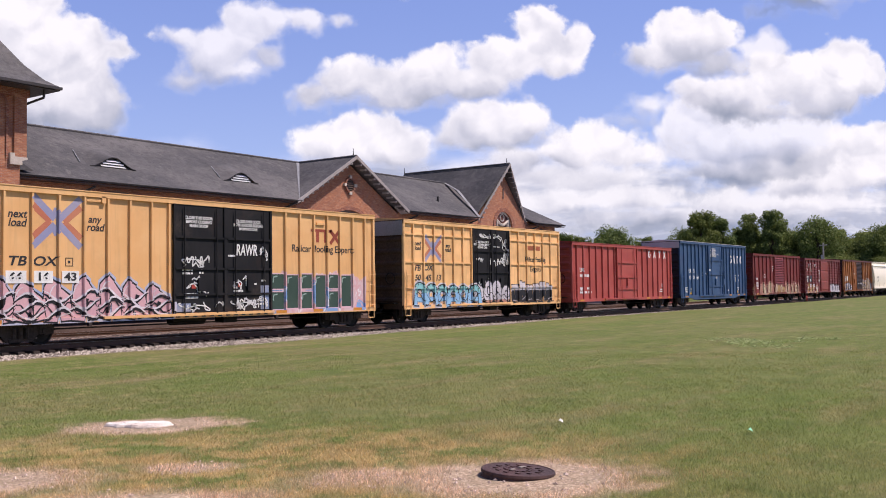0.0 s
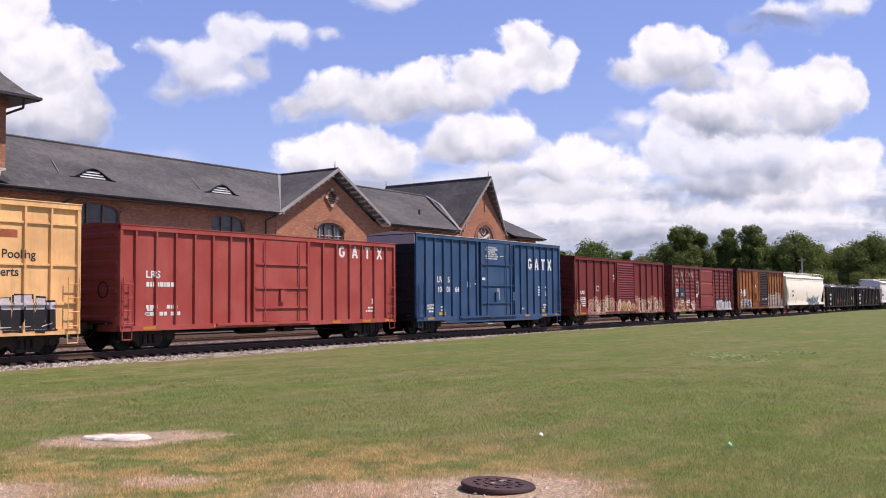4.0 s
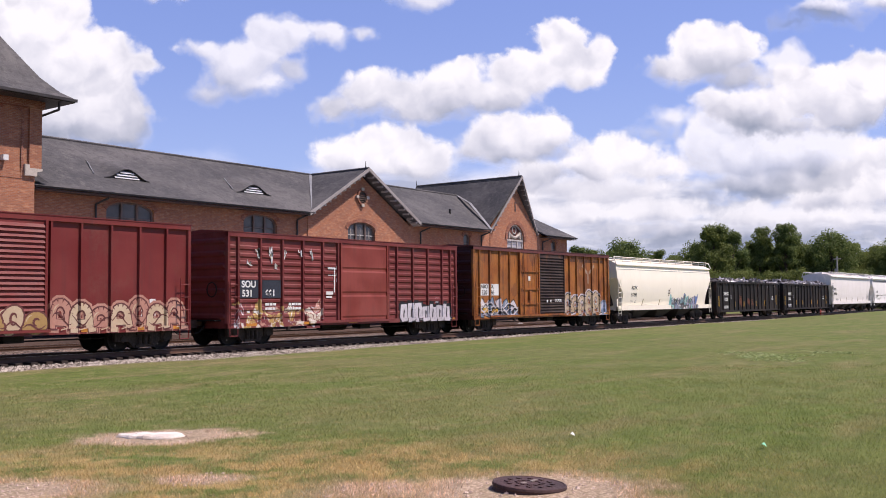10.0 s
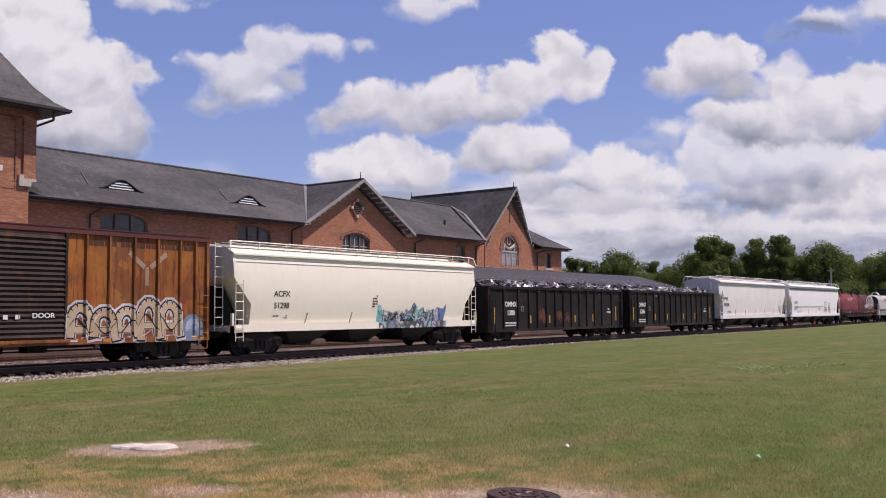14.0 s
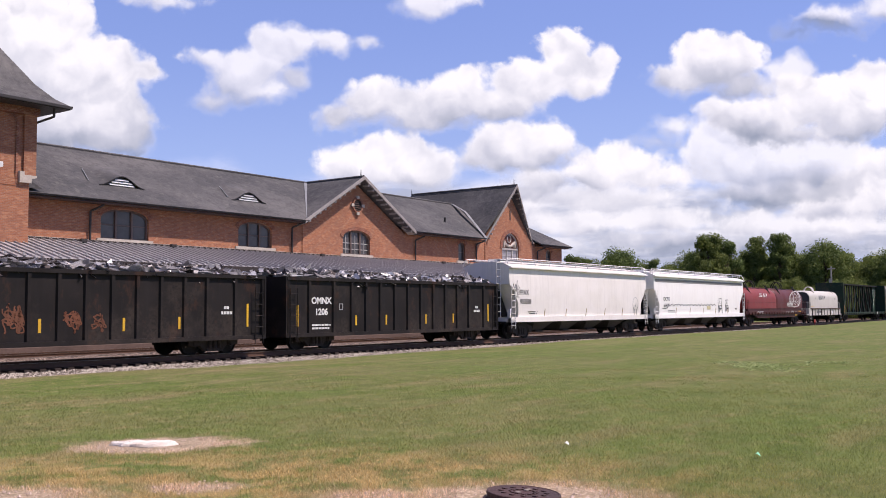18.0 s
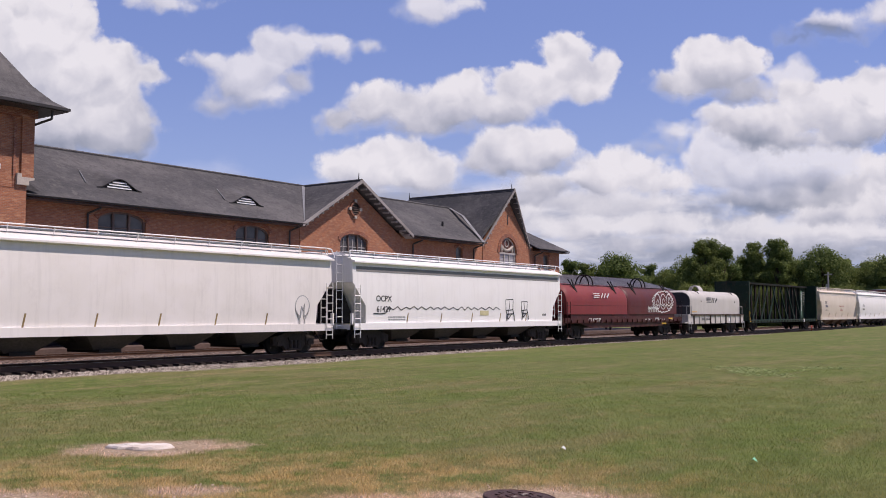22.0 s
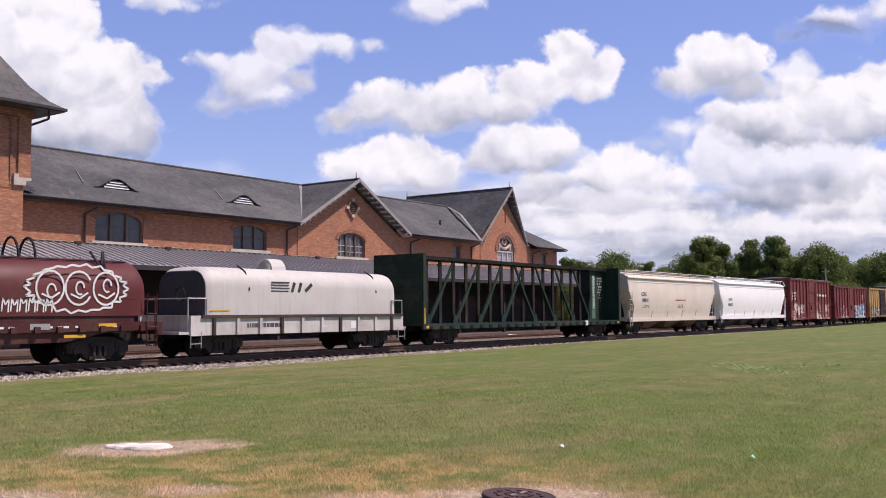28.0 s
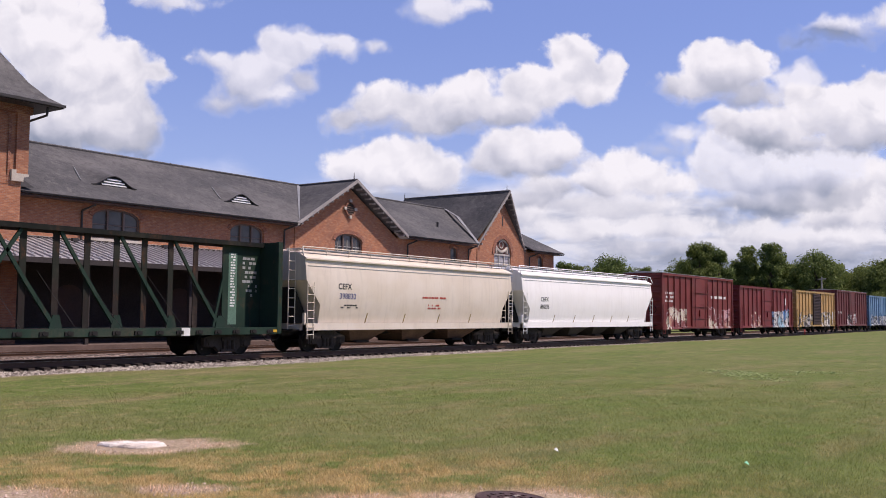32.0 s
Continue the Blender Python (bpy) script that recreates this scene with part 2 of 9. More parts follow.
# ---- mesh helpers ----
class Shape:
    """Collects simple solids into one mesh."""

    def __init__(self):
        self.v, self.f, self.m, self.mat = [], [], [], 0

    def add(self, verts, faces):
        n = len(self.v)
        self.v += [tuple(p) for p in verts]
        self.f += [tuple(n + i for i in q) for q in faces]
        self.m += [self.mat] * len(faces)
        return self

    def box(self, x0, x1, y0, y1, z0, z1):
        v = [(x, y, z) for z in (z0, z1) for y in (y0, y1) for x in (x0, x1)]
        return self.add(v, [(0, 2, 3, 1), (4, 5, 7, 6), (0, 1, 5, 4), (1, 3, 7, 5), (3, 2, 6, 7), (2, 0, 4, 6)])

    def prism(self, ring, axis, a, b):
        """A closed outline of (p, q) pairs pushed along axis 0, 1 or 2 from a to b."""
        def at(p, q, r):
            return ((r, p, q), (p, r, q), (p, q, r))[axis]
        n = len(ring)
        v = [at(p, q, a) for p, q in ring] + [at(p, q, b) for p, q in ring]
        return self.add(v, [tuple(range(n))[::-1], tuple(range(n, 2 * n))] + [(i, (i + 1) % n, n + (i + 1) % n, n + i) for i in range(n)])

    def loft(self, rings, closed=True, caps=True):
        n = len(rings[0])
        v = [p for r in rings for p in r]
        f = [(k * n + i, k * n + (i + 1) % n, (k + 1) * n + (i + 1) % n, (k + 1) * n + i) for k in range(len(rings) - 1) for i in range(n if closed else n - 1)]
        if caps:
            f += [tuple(range(n))[::-1], tuple((len(rings) - 1) * n + i for i in range(n))]
        return self.add(v, f)

    def tube(self, p, q, r, n=6, r2=None):
        p, q = Vector(p), Vector(q)
        w = (q - p).normalized()
        a = w.orthogonal().normalized()
        b = w.cross(a)
        rr = r if r2 is None else r2
        ring = [(math.cos(k * 2 * math.pi / n), math.sin(k * 2 * math.pi / n)) for k in range(n)]
        return self.loft([[p + a * c * r + b * s * r for c, s in ring], [q + a * c * rr + b * s * rr for c, s in ring]])

    def path(self, pts, r, n=6):
        for p, q in zip(pts, pts[1:]):
            self.tube(p, q, r, n)
        return self

    def bar(self, p, q, w, h):
        """A flat bar from p to q in a plane of constant y: w across, h deep."""
        p, q = Vector(p), Vector(q)
        u = (q - p).normalized()
        s = Vector((u.z, 0, -u.x)) * (w / 2)
        d = Vector((0, h / 2, 0))
        return self.loft([[e + s + d, e - s + d, e - s - d, e + s - d] for e in (p, q)])

    def mesh(self, name, mats, smooth=False):
        me = bpy.data.meshes.new(name)
        me.from_pydata(self.v, [], self.f)
        for m in (mats if isinstance(mats, (list, tuple)) else [mats]):
            me.materials.append(m)
        if any(self.m):
            me.polygons.foreach_set("material_index", self.m)
        if smooth:
            me.polygons.foreach_set("use_smooth", [True] * len(me.polygons))
            me.set_sharp_from_angle(angle=radians(38))
        me.update()
        return me


def part(name, shape, mats, parent=None, label="", at=None, smooth=False):
    ob = new(name, shape.mesh(name, mats, smooth) if isinstance(shape, Shape) else shape)
    if parent is not None:
        ob.parent = parent
    if at is not None:
        ob.matrix_basis = at
    return tagged(ob, label) if label else ob


def thing(name, label, category, group="", kind="", at=None):
    ob = new(name)
    if at is not None:
        ob.matrix_basis = at
    return tagged(ob, label, category, group, kind)


def words(name, text, size, at, mat, parent, wide=1.0, bold=0.0, slant=0.0, bulge=None):
    """Lettering on a car's near side: at is the middle of the line."""
    cu = bpy.data.curves.new(name, "FONT")
    cu.body, cu.size, cu.align_x, cu.align_y, cu.extrude, cu.offset = text, size, "CENTER", "CENTER", 0.003, bold
    cu.shear = slant
    ob = bpy.data.objects.new(name, cu)
    me = bpy.data.meshes.new_from_object(ob)
    bpy.data.objects.remove(ob)
    me.transform(pose(*at, 90) @ Matrix.Diagonal((wide, 1, 1, 1)))
    me.materials.append(mat)
    if bulge is not None:
        hug(me, bulge)
    if parent in SIDES and at[1] == -1.506:
        drape(me, side_profile(parent))
    return part(name, me, mat, parent)


def hug(me, bulge):
    """Lay flat lettering on a hopper's curved side."""
    back = max(v.co.y for v in me.vertices)
    for v in me.vertices:
        v.co.y = side_at(v.co.z, bulge) - (back - v.co.y) * 0.5


def drape(me, marks):
    """Lay a line of lettering over sheet and posts."""
    bm = bmesh.new()
    bm.from_mesh(me)
    x0, x1 = min(v.co.x for v in bm.verts), max(v.co.x for v in bm.verts)
    near = [m for m in marks if x0 - 1.5 < m[0] < x1 + 1.5]
    for x, _ in near:
        if x0 < x < x1:
            bmesh.ops.bisect_plane(bm, geom=bm.verts[:] + bm.edges[:] + bm.faces[:], plane_co=(x, 0, 0), plane_no=(1, 0, 0))
    for v in bm.verts:
        for (a, ya), (b, yb) in zip(near, near[1:]):
            if a <= v.co.x <= b and b - a > 0.004:
                v.co.y += ya + (yb - ya) * (v.co.x - a) / (b - a) + 1.5
                break
    bm.to_mesh(me)
    bm.free()


def bars(name, x0, x1, z0, z1, rows, y, mat, parent, seed=0, fill=0.75, bulge=None):
    """Unreadable small print: broken bars."""
    rnd, s = random.Random(seed), Shape()
    h = (z1 - z0) / rows
    for k in range(rows):
        x = x0
        while x < x1 - 0.02:
            w = min(rnd.uniform(0.06, 0.22), x1 - x)
            if rnd.random() < fill:
                s.box(x, x + w, y - 0.004, y, z0 + (k + 0.22) * h, z0 + (k + 0.78) * h)
            x += w + 0.035
    if not s.v:
        return None
    ob = part(name, s, mat, parent)
    if bulge is not None:
        hug(ob.data, bulge)
    return ob


# ---- materials ----
def material(name):
    m = bpy.data.materials.new(name)
    m.use_nodes = True
    t = m.node_tree
    return m, t, t.nodes["Principled BSDF"], t.nodes.new("ShaderNodeTexCoord").outputs["Object"]


def finish(t, b, color, rough, bump=None, depth=0.01, metal=0.0, spec=0.4):
    for key, value in (("Base Color", color), ("Roughness", rough), ("Metallic", metal), ("Specular IOR Level", spec)):
        if isinstance(value, bpy.types.NodeSocket):
            t.links.new(value, b.inputs[key])
        else:
            b.inputs[key].default_value = (*value, 1) if key == "Base Color" else value
    if bump is not None:
        t.links.new(node(t, "ShaderNodeBump", {"Height": bump, "Distance": depth, "Strength": 0.7}).outputs[0], b.inputs["Normal"])


def plain(name, a, b=None, rough=0.6, metal=0.0, scale=3.0, bump=0.004, stretch=None):
    """A weathered surface between two tints, at two scales."""
    m, t, bs, co = material(name)
    b = b or tuple(c * 0.65 for c in a)
    big, small = grain(t, co, scale * 0.25, 3, stretch=stretch), grain(t, co, scale * 4, 5, 0.65, stretch=stretch)
    f = ramp(t, calc(t, "ADD", calc(t, "MULTIPLY", big.outputs[0], 0.6), calc(t, "MULTIPLY", small.outputs[0], 0.4)), 0.35, 0.65)
    finish(t, bs, blend(t, f, a, b), ramp(t, small.outputs[0], 0.3, 0.7, rough - 0.08, min(1, rough + 0.1)), small.outputs[0], bump, metal)
    return m


def paint(name, color, grime=0.3, rust=0.15, tags=(), faded=None, rough=0.55, patches=None, spec=0.3):
    """Railcar paint: faded, streaked downwards, dusty low down, rust at random, and sprayed tags inside given stretches.
    tags: rows of (x0, x1, z0, z1, [colours], line colour, scale, seed)."""
    m, t, bs, co = material(name)
    xyz = node(t, "ShaderNodeSeparateXYZ", {0: co})
    big, small = grain(t, co, 0.7, 4), grain(t, co, 9.0, 6, 0.65)
    streak = grain(t, co, 1.0, 5, 0.6, (5.0, 5.0, 0.35))
    c = blend(t, ramp(t, big.outputs[0], 0.35, 0.65), color, faded or tuple(min(1, v * 1.25 + 0.015) for v in color))
    if patches:
        spot = node(t, "ShaderNodeTexVoronoi", {"Vector": vec(t, "ADD", vec(t, "MULTIPLY", co, (1.3, 0.2, 1.0)), vec(t, "MULTIPLY", grain(t, co, 2.5, 5, 0.7).outputs["Color"], (0.8, 0, 1.2))), "Scale": 1.2}, feature="F1")
        c = blend(t, calc(t, "MULTIPLY", ramp(t, node(t, "ShaderNodeSeparateColor", {0: spot.outputs["Color"]}).outputs[0], 0.4, 1.0), 0.6), c, patches)
        c = blend(t, calc(t, "MULTIPLY", ramp(t, grain(t, co, 1.0, 6, 0.7, (6.0, 6.0, 0.5)).outputs[0], 0.5, 0.62), 0.7), c, tuple(v * 0.6 for v in patches))
    c = blend(t, calc(t, "MULTIPLY", ramp(t, streak.outputs[0], 0.48, 0.72), grime), c, tuple(v * 0.35 + 0.02 for v in color))
    c = blend(t, calc(t, "MULTIPLY", ramp(t, grain(t, co, 1.6, 7, 0.7, (1, 1, 0.6)).outputs[0], 0.55, 0.68), rust), c, (0.14, 0.055, 0.025))
    for x0, x1, z0, z1, tints, line, scale, seed in tags:
        p = vec(t, "ADD", vec(t, "MULTIPLY", co, (1, 0.0, 0.8)), (seed * 3.7, 0, seed * 2.1))
        wob = vec(t, "MULTIPLY", vec(t, "SUBTRACT", grain(t, p, 1.1, 2).outputs["Color"], (0.5, 0.5, 0.5)), (1.1, 0, 1.1))
        p = vec(t, "ADD", p, wob)
        cell = node(t, "ShaderNodeTexVoronoi", {"Vector": p, "Scale": scale * 0.9}, feature="F1")
        edge = node(t, "ShaderNodeTexVoronoi", {"Vector": p, "Scale": scale * 0.9}, feature="DISTANCE_TO_EDGE").outputs["Distance"]
        pick = node(t, "ShaderNodeSeparateColor", {0: cell.outputs["Color"]}).outputs[0]
        tint = tints[0]
        for i, q in enumerate(tints[1:], 1):
            tint = blend(t, calc(t, "GREATER_THAN", pick, i / len(tints)), tint, q)
        swirl = grain(t, p, scale * 1.15, 1.5, 0.5, warp=1.2).outputs[0]
        white = calc(t, "ABSOLUTE", calc(t, "SUBTRACT", swirl, 0.42))
        tint = blend(t, ramp(t, white, 0.012, 0.028, 0.85, 0.0), tint, (0.72, 0.7, 0.72))
        dark = calc(t, "ABSOLUTE", calc(t, "SUBTRACT", swirl, 0.52))
        tint = blend(t, ramp(t, dark, 0.014, 0.026, 0.95, 0.0), tint, line)
        tint = blend(t, ramp(t, edge, 0.03, 0.06, 1.0, 0.0), tint, line)
        jag = calc(t, "MULTIPLY", calc(t, "SUBTRACT", grain(t, vec(t, "MULTIPLY", vec(t, "ADD", co, (seed, 0, 0)), (1, 0, 0.15)), 1.5, 2).outputs[0], 0.5), 1.3)
        top = ramp(t, calc(t, "SUBTRACT", calc(t, "ADD", z1, jag), xyz.outputs[2]), 0.0, 0.05)
        sides = calc(t, "MULTIPLY", ramp(t, calc(t, "SUBTRACT", xyz.outputs[0], calc(t, "ADD", x0, jag)), 0.0, 0.06), ramp(t, calc(t, "SUBTRACT", calc(t, "ADD", x1, jag), xyz.outputs[0]), 0.0, 0.06))
        mask = calc(t, "MULTIPLY", calc(t, "MULTIPLY", top, sides), calc(t, "GREATER_THAN", xyz.outputs[2], z0))
        near = calc(t, "LESS_THAN", xyz.outputs[1], 0.0)
        c = blend(t, calc(t, "MULTIPLY", mask, calc(t, "MULTIPLY", near, 0.95)), c, tint)
    dust = ramp(t, grain(t, co, 0.45, 5, 0.65).outputs[0], 0.48, 0.7, 0.0, grime * 0.7)
    c = blend(t, calc(t, "MULTIPLY", dust, ramp(t, small.outputs[0], 0.3, 0.6)), c, (0.16, 0.12, 0.09))
    finish(t, bs, c, ramp(t, big.outputs[0], 0.3, 0.7, rough - 0.08, rough + 0.12), small.outputs[0], 0.003, spec=spec)
    return m


def lawn_colour(t, co):
    """Green and tired grass with straw and bare gravel patches; returns the colour and two grains."""
    flat = vec(t, "MULTIPLY", co, (1, 1, 0))
    big, mid = grain(t, flat, 0.16, 4, 0.6), grain(t, flat, 0.9, 6, 0.68)
    fine = grain(t, flat, 11.0, 6, 0.7)
    band = grain(t, flat, 0.34, 5, 0.62, (0.4, 1.5, 1))
    dry = ramp(t, vec(t, "DOT_PRODUCT", flat, (0.58, -0.81, 0)), -9.0, 5.0, 1.0, 0.55)
    c = blend(t, calc(t, "MULTIPLY", dry, ramp(t, big.outputs[0], 0.38, 0.6)), (0.174, 0.222, 0.067), (0.233, 0.23, 0.099))
    c = blend(t, calc(t, "MULTIPLY", ramp(t, band.outputs[0], 0.5, 0.64), calc(t, "MULTIPLY", dry, 0.8)), c, (0.332, 0.267, 0.151))
    c = blend(t, calc(t, "MULTIPLY", ramp(t, mid.outputs[0], 0.5, 0.66), 0.5), c, (0.114, 0.167, 0.047))
    c = blend(t, calc(t, "MULTIPLY", ramp(t, grain(t, flat, 2.3, 6, 0.72).outputs[0], 0.53, 0.63), calc(t, "MULTIPLY", dry, 0.65)), c, (0.404, 0.323, 0.185))
    c = blend(t, calc(t, "MULTIPLY", ramp(t, grain(t, flat, 6.0, 5, 0.7).outputs[0], 0.55, 0.66), 0.35), c, (0.073, 0.101, 0.034))

    def worn(cx, cy, rx, ry, turn, soft=0.35):
        p = vec(t, "SUBTRACT", flat, (cx, cy, 0))
        p = node(t, "ShaderNodeVectorRotate", {"Vector": p, "Angle": radians(turn)}, rotation_type="Z_AXIS").outputs[0]
        d = vec(t, "LENGTH", vec(t, "MULTIPLY", p, (1 / rx, 1 / ry, 0)))
        d = calc(t, "ADD", d, calc(t, "MULTIPLY", calc(t, "SUBTRACT", grain(t, flat, 2.2, 6, 0.65).outputs[0], 0.5), 1.3))
        return ramp(t, d, 1.0 - soft, 1.0 + soft, 1.0, 0.0)

    straw = blend(t, fine.outputs[0], (0.62, 0.43, 0.23), (0.36, 0.27, 0.12))
    tired = calc(t, "MULTIPLY", worn(6.3, 7.7, 4.6, 2.5, 54, 0.5), ramp(t, grain(t, flat, 1.5, 8, 0.74).outputs[0], 0.42, 0.55))
    c = blend(t, calc(t, "MULTIPLY", tired, 0.85), c, straw)
    pebble = node(t, "ShaderNodeTexVoronoi", {"Vector": flat, "Scale": 30.0}, feature="F1")
    stone = blend(t, node(t, "ShaderNodeSeparateColor", {0: pebble.outputs["Color"]}).outputs[0], (0.84, 0.65, 0.53), (0.6, 0.45, 0.35))
    stone = blend(t, ramp(t, pebble.outputs["Distance"], 0.25, 0.65), stone, (0.47, 0.34, 0.26))
    bare = None
    for spec in ((7.55, 4.55, 1.15, 0.95, 54, 0.3), (8.3, 10.7, 1.15, 0.75, 54, 0.2), (4.9, 8.6, 0.9, 0.75, 54, 0.5), (6.4, 7.7, 0.5, 0.25, 54, 0.5), (5.2, 6.7, 1.0, 0.4, 54, 0.6), (6.8, 5.8, 0.6, 0.45, 54, 0.6)):
        w = worn(*spec)
        bare = w if bare is None else calc(t, "MAXIMUM", bare, w)
    return blend(t, calc(t, "MULTIPLY", bare, 0.92), c, stone), fine, mid, flat


def lawn_material():
    m, t, bs, co = material("lawn")
    c, fine, mid, flat = lawn_colour(t, co)
    c = blend(t, calc(t, "MULTIPLY", ramp(t, fine.outputs[0], 0.45, 0.7), 0.35), c, (0.08, 0.095, 0.03))
    # mottled darkening puts the shade between grass blades into the colour
    blade_shade = grain(t, flat, 1.6, 7, 0.7, (0.8, 1.2, 1)).outputs[0]
    c = blend(t, 1.0, c, blend(t, ramp(t, blade_shade, 0.36, 0.64), (0.6, 0.62, 0.56), (0.84, 0.83, 0.77)), "MULTIPLY")
    relief = calc(t, "ADD", fine.outputs[0], calc(t, "MULTIPLY", mid.outputs[0], 2.0))
    finish(t, bs, c, 0.95, relief, 0.022, spec=0.1)
    return m


def see_through(t, bs, c, share=0.45):
    """Thin leaves pass part of the light on."""
    back = node(t, "ShaderNodeBsdfTranslucent", {"Color": c}).outputs[0]
    mix = node(t, "ShaderNodeMixShader", {0: share, 1: bs.outputs[0], 2: back}).outputs[0]
    t.links.new(mix, t.nodes["Material Output"].inputs[0])


def blade_material():
    m, t, bs, co = material("grass_blades")
    c = lawn_colour(t, co)[0]
    r = t.nodes.new("ShaderNodeNewGeometry").outputs["Random Per Island"]
    c = blend(t, r, blend(t, 1.0, c, (0.92, 0.94, 0.84), "MULTIPLY"), blend(t, 1.0, c, (2.0, 1.9, 1.75), "MULTIPLY"))
    finish(t, bs, c, 0.8, spec=0.2)
    see_through(t, bs, c)
    return m


def brick_material(name, a=(0.43, 0.175, 0.09), b=(0.3, 0.115, 0.065)):
    m, t, bs, co = material(name)
    s = node(t, "ShaderNodeSeparateXYZ", {0: co})
    p = node(t, "ShaderNodeCombineXYZ", {0: calc(t, "ADD", s.outputs[0], s.outputs[1]), 1: s.outputs[2]}).outputs[0]
    br = node(t, "ShaderNodeTexBrick", {"Vector": p, "Color1": (*a, 1), "Color2": (*b, 1), "Mortar": (0.34, 0.25, 0.2, 1), "Scale": 1.0, "Mortar Size": 0.006, "Brick Width": 0.215, "Row Height": 0.075, "Bias": -0.1, "Mortar Smooth": 0.3})
    big = grain(t, co, 0.5, 5, 0.6)
    c = blend(t, calc(t, "MULTIPLY", ramp(t, big.outputs[0], 0.42, 0.68), 0.5), br.outputs[0], (0.26, 0.12, 0.08))
    c = blend(t, calc(t, "MULTIPLY", ramp(t, grain(t, co, 5.0, 3, 0.6, (0.6, 0.6, 1.6)).outputs[0], 0.52, 0.64), 0.35), c, (0.6, 0.34, 0.2))
    finish(t, bs, c, 0.88, br.outputs["Fac"], -0.006, spec=0.2)
    return m


def slate_material():
    m, t, bs, co = material("slate_roof")
    s = node(t, "ShaderNodeSeparateXYZ", {0: co})
    p = node(t, "ShaderNodeCombineXYZ", {0: calc(t, "ADD", s.outputs[0], s.outputs[1]), 1: calc(t, "MULTIPLY", s.outputs[2], 1.75)}).outputs[0]
    br = node(t, "ShaderNodeTexBrick", {"Vector": p, "Color1": (0.083, 0.08, 0.083, 1), "Color2": (0.058, 0.057, 0.06, 1), "Mortar": (0.035, 0.036, 0.04, 1), "Scale": 1.0, "Mortar Size": 0.006, "Brick Width": 0.3, "Row Height": 0.2, "Mortar Smooth": 0.2})
    big = grain(t, co, 0.35, 5, 0.65, (0.5, 0.5, 1.2))
    mid = grain(t, co, 3.0, 5, 0.7)
    c = blend(t, ramp(t, big.outputs[0], 0.4, 0.66), br.outputs[0], (0.125, 0.118, 0.117))
    c = blend(t, calc(t, "MULTIPLY", ramp(t, mid.outputs[0], 0.46, 0.66), 0.55), c, (0.05, 0.048, 0.048))
    c = blend(t, calc(t, "MULTIPLY", ramp(t, grain(t, co, 1.1, 6, 0.7, (2.2, 2.2, 0.5)).outputs[0], 0.52, 0.7), 0.5), c, (0.17, 0.16, 0.15))
    finish(t, bs, c, 0.8, br.outputs["Fac"], -0.01, spec=0.3)
    return m


def stone_bed(name, a, b, scale=16.0):
    m, t, bs, co = material(name)
    cell = node(t, "ShaderNodeTexVoronoi", {"Vector": co, "Scale": scale}, feature="F1")
    v = node(t, "ShaderNodeSeparateColor", {0: cell.outputs["Color"]}).outputs[0]
    c = blend(t, v, a, b)
    c = blend(t, ramp(t, cell.outputs["Distance"], 0.3, 0.7), c, tuple(x * 0.35 for x in b))
    stain = grain(t, co, 0.8, 5, 0.6, (0.3, 1, 1))
    c = blend(t, calc(t, "MULTIPLY", ramp(t, stain.outputs[0], 0.48, 0.7), 0.5), c, (0.1, 0.065, 0.045))
    finish(t, bs, c, 0.92, cell.outputs["Distance"], -0.03, spec=0.2)
    return m


def stone_material(name, a, b):
    m, t, bs, co = material(name)
    r = t.nodes.new("ShaderNodeNewGeometry").outputs["Random Per Island"]
    c = blend(t, ramp(t, r, 0.1, 0.9), a, b)
    g = grain(t, co, 30.0, 4)
    finish(t, bs, blend(t, calc(t, "MULTIPLY", g.outputs[0], 0.4), c, b), 0.9, g.outputs[0], 0.01, spec=0.2)
    return m


def leaf_material(name, a, b):
    m, t, bs, co = material(name)
    r = t.nodes.new("ShaderNodeNewGeometry").outputs["Random Per Island"]
    o = t.nodes.new("ShaderNodeObjectInfo").outputs["Random"]
    c = blend(t, r, a, b)
    c = blend(t, calc(t, "MULTIPLY", o, 0.5), c, tuple(0.5 * (x + y) * k for x, y, k in zip(a, b, (1.35, 1.05, 0.8))))
    finish(t, bs, c, 0.75, spec=0.2)
    see_through(t, bs, c, 0.4)
    return m


LAWN = lawn_material()
BRICK = brick_material("station_brick")
BRICK_DARK = brick_material("station_brick_band", (0.28, 0.1, 0.06), (0.2, 0.075, 0.05))
SLATE = slate_material()
STONE = plain("limestone", (0.56, 0.5, 0.43), (0.42, 0.37, 0.31), 0.85)
TRIM = plain("brown_painted_trim", (0.09, 0.05, 0.038), (0.06, 0.035, 0.028), 0.6)
SOFFIT = plain("dusty_grey_timber", (0.36, 0.33, 0.31), (0.27, 0.245, 0.23), 0.75)
GUTTER = plain("dark_gutter_metal", (0.045, 0.04, 0.038), (0.03, 0.026, 0.024), 0.5)
FLASH = plain("lead_flashing", (0.26, 0.265, 0.275), (0.18, 0.185, 0.19), 0.5)
TIN = plain("grey_standing_seam", (0.43, 0.41, 0.415), (0.34, 0.325, 0.33), 0.42, 0.2)
# dark canopy paint, also used for the shade painted on the wall
DARKWOOD_AND_SHADE = plain("dark_paint_and_shade", (0.05, 0.04, 0.037), (0.032, 0.026, 0.024), 0.85)
FRAME = plain("window_frame_paint", (0.5, 0.47, 0.43), (0.38, 0.35, 0.32), 0.6)
SASH = plain("brown_sash_paint", (0.17, 0.115, 0.095), (0.12, 0.08, 0.066), 0.6)
LOUVRE = plain("pale_louvre", (0.62, 0.62, 0.62), (0.5, 0.5, 0.5), 0.6)
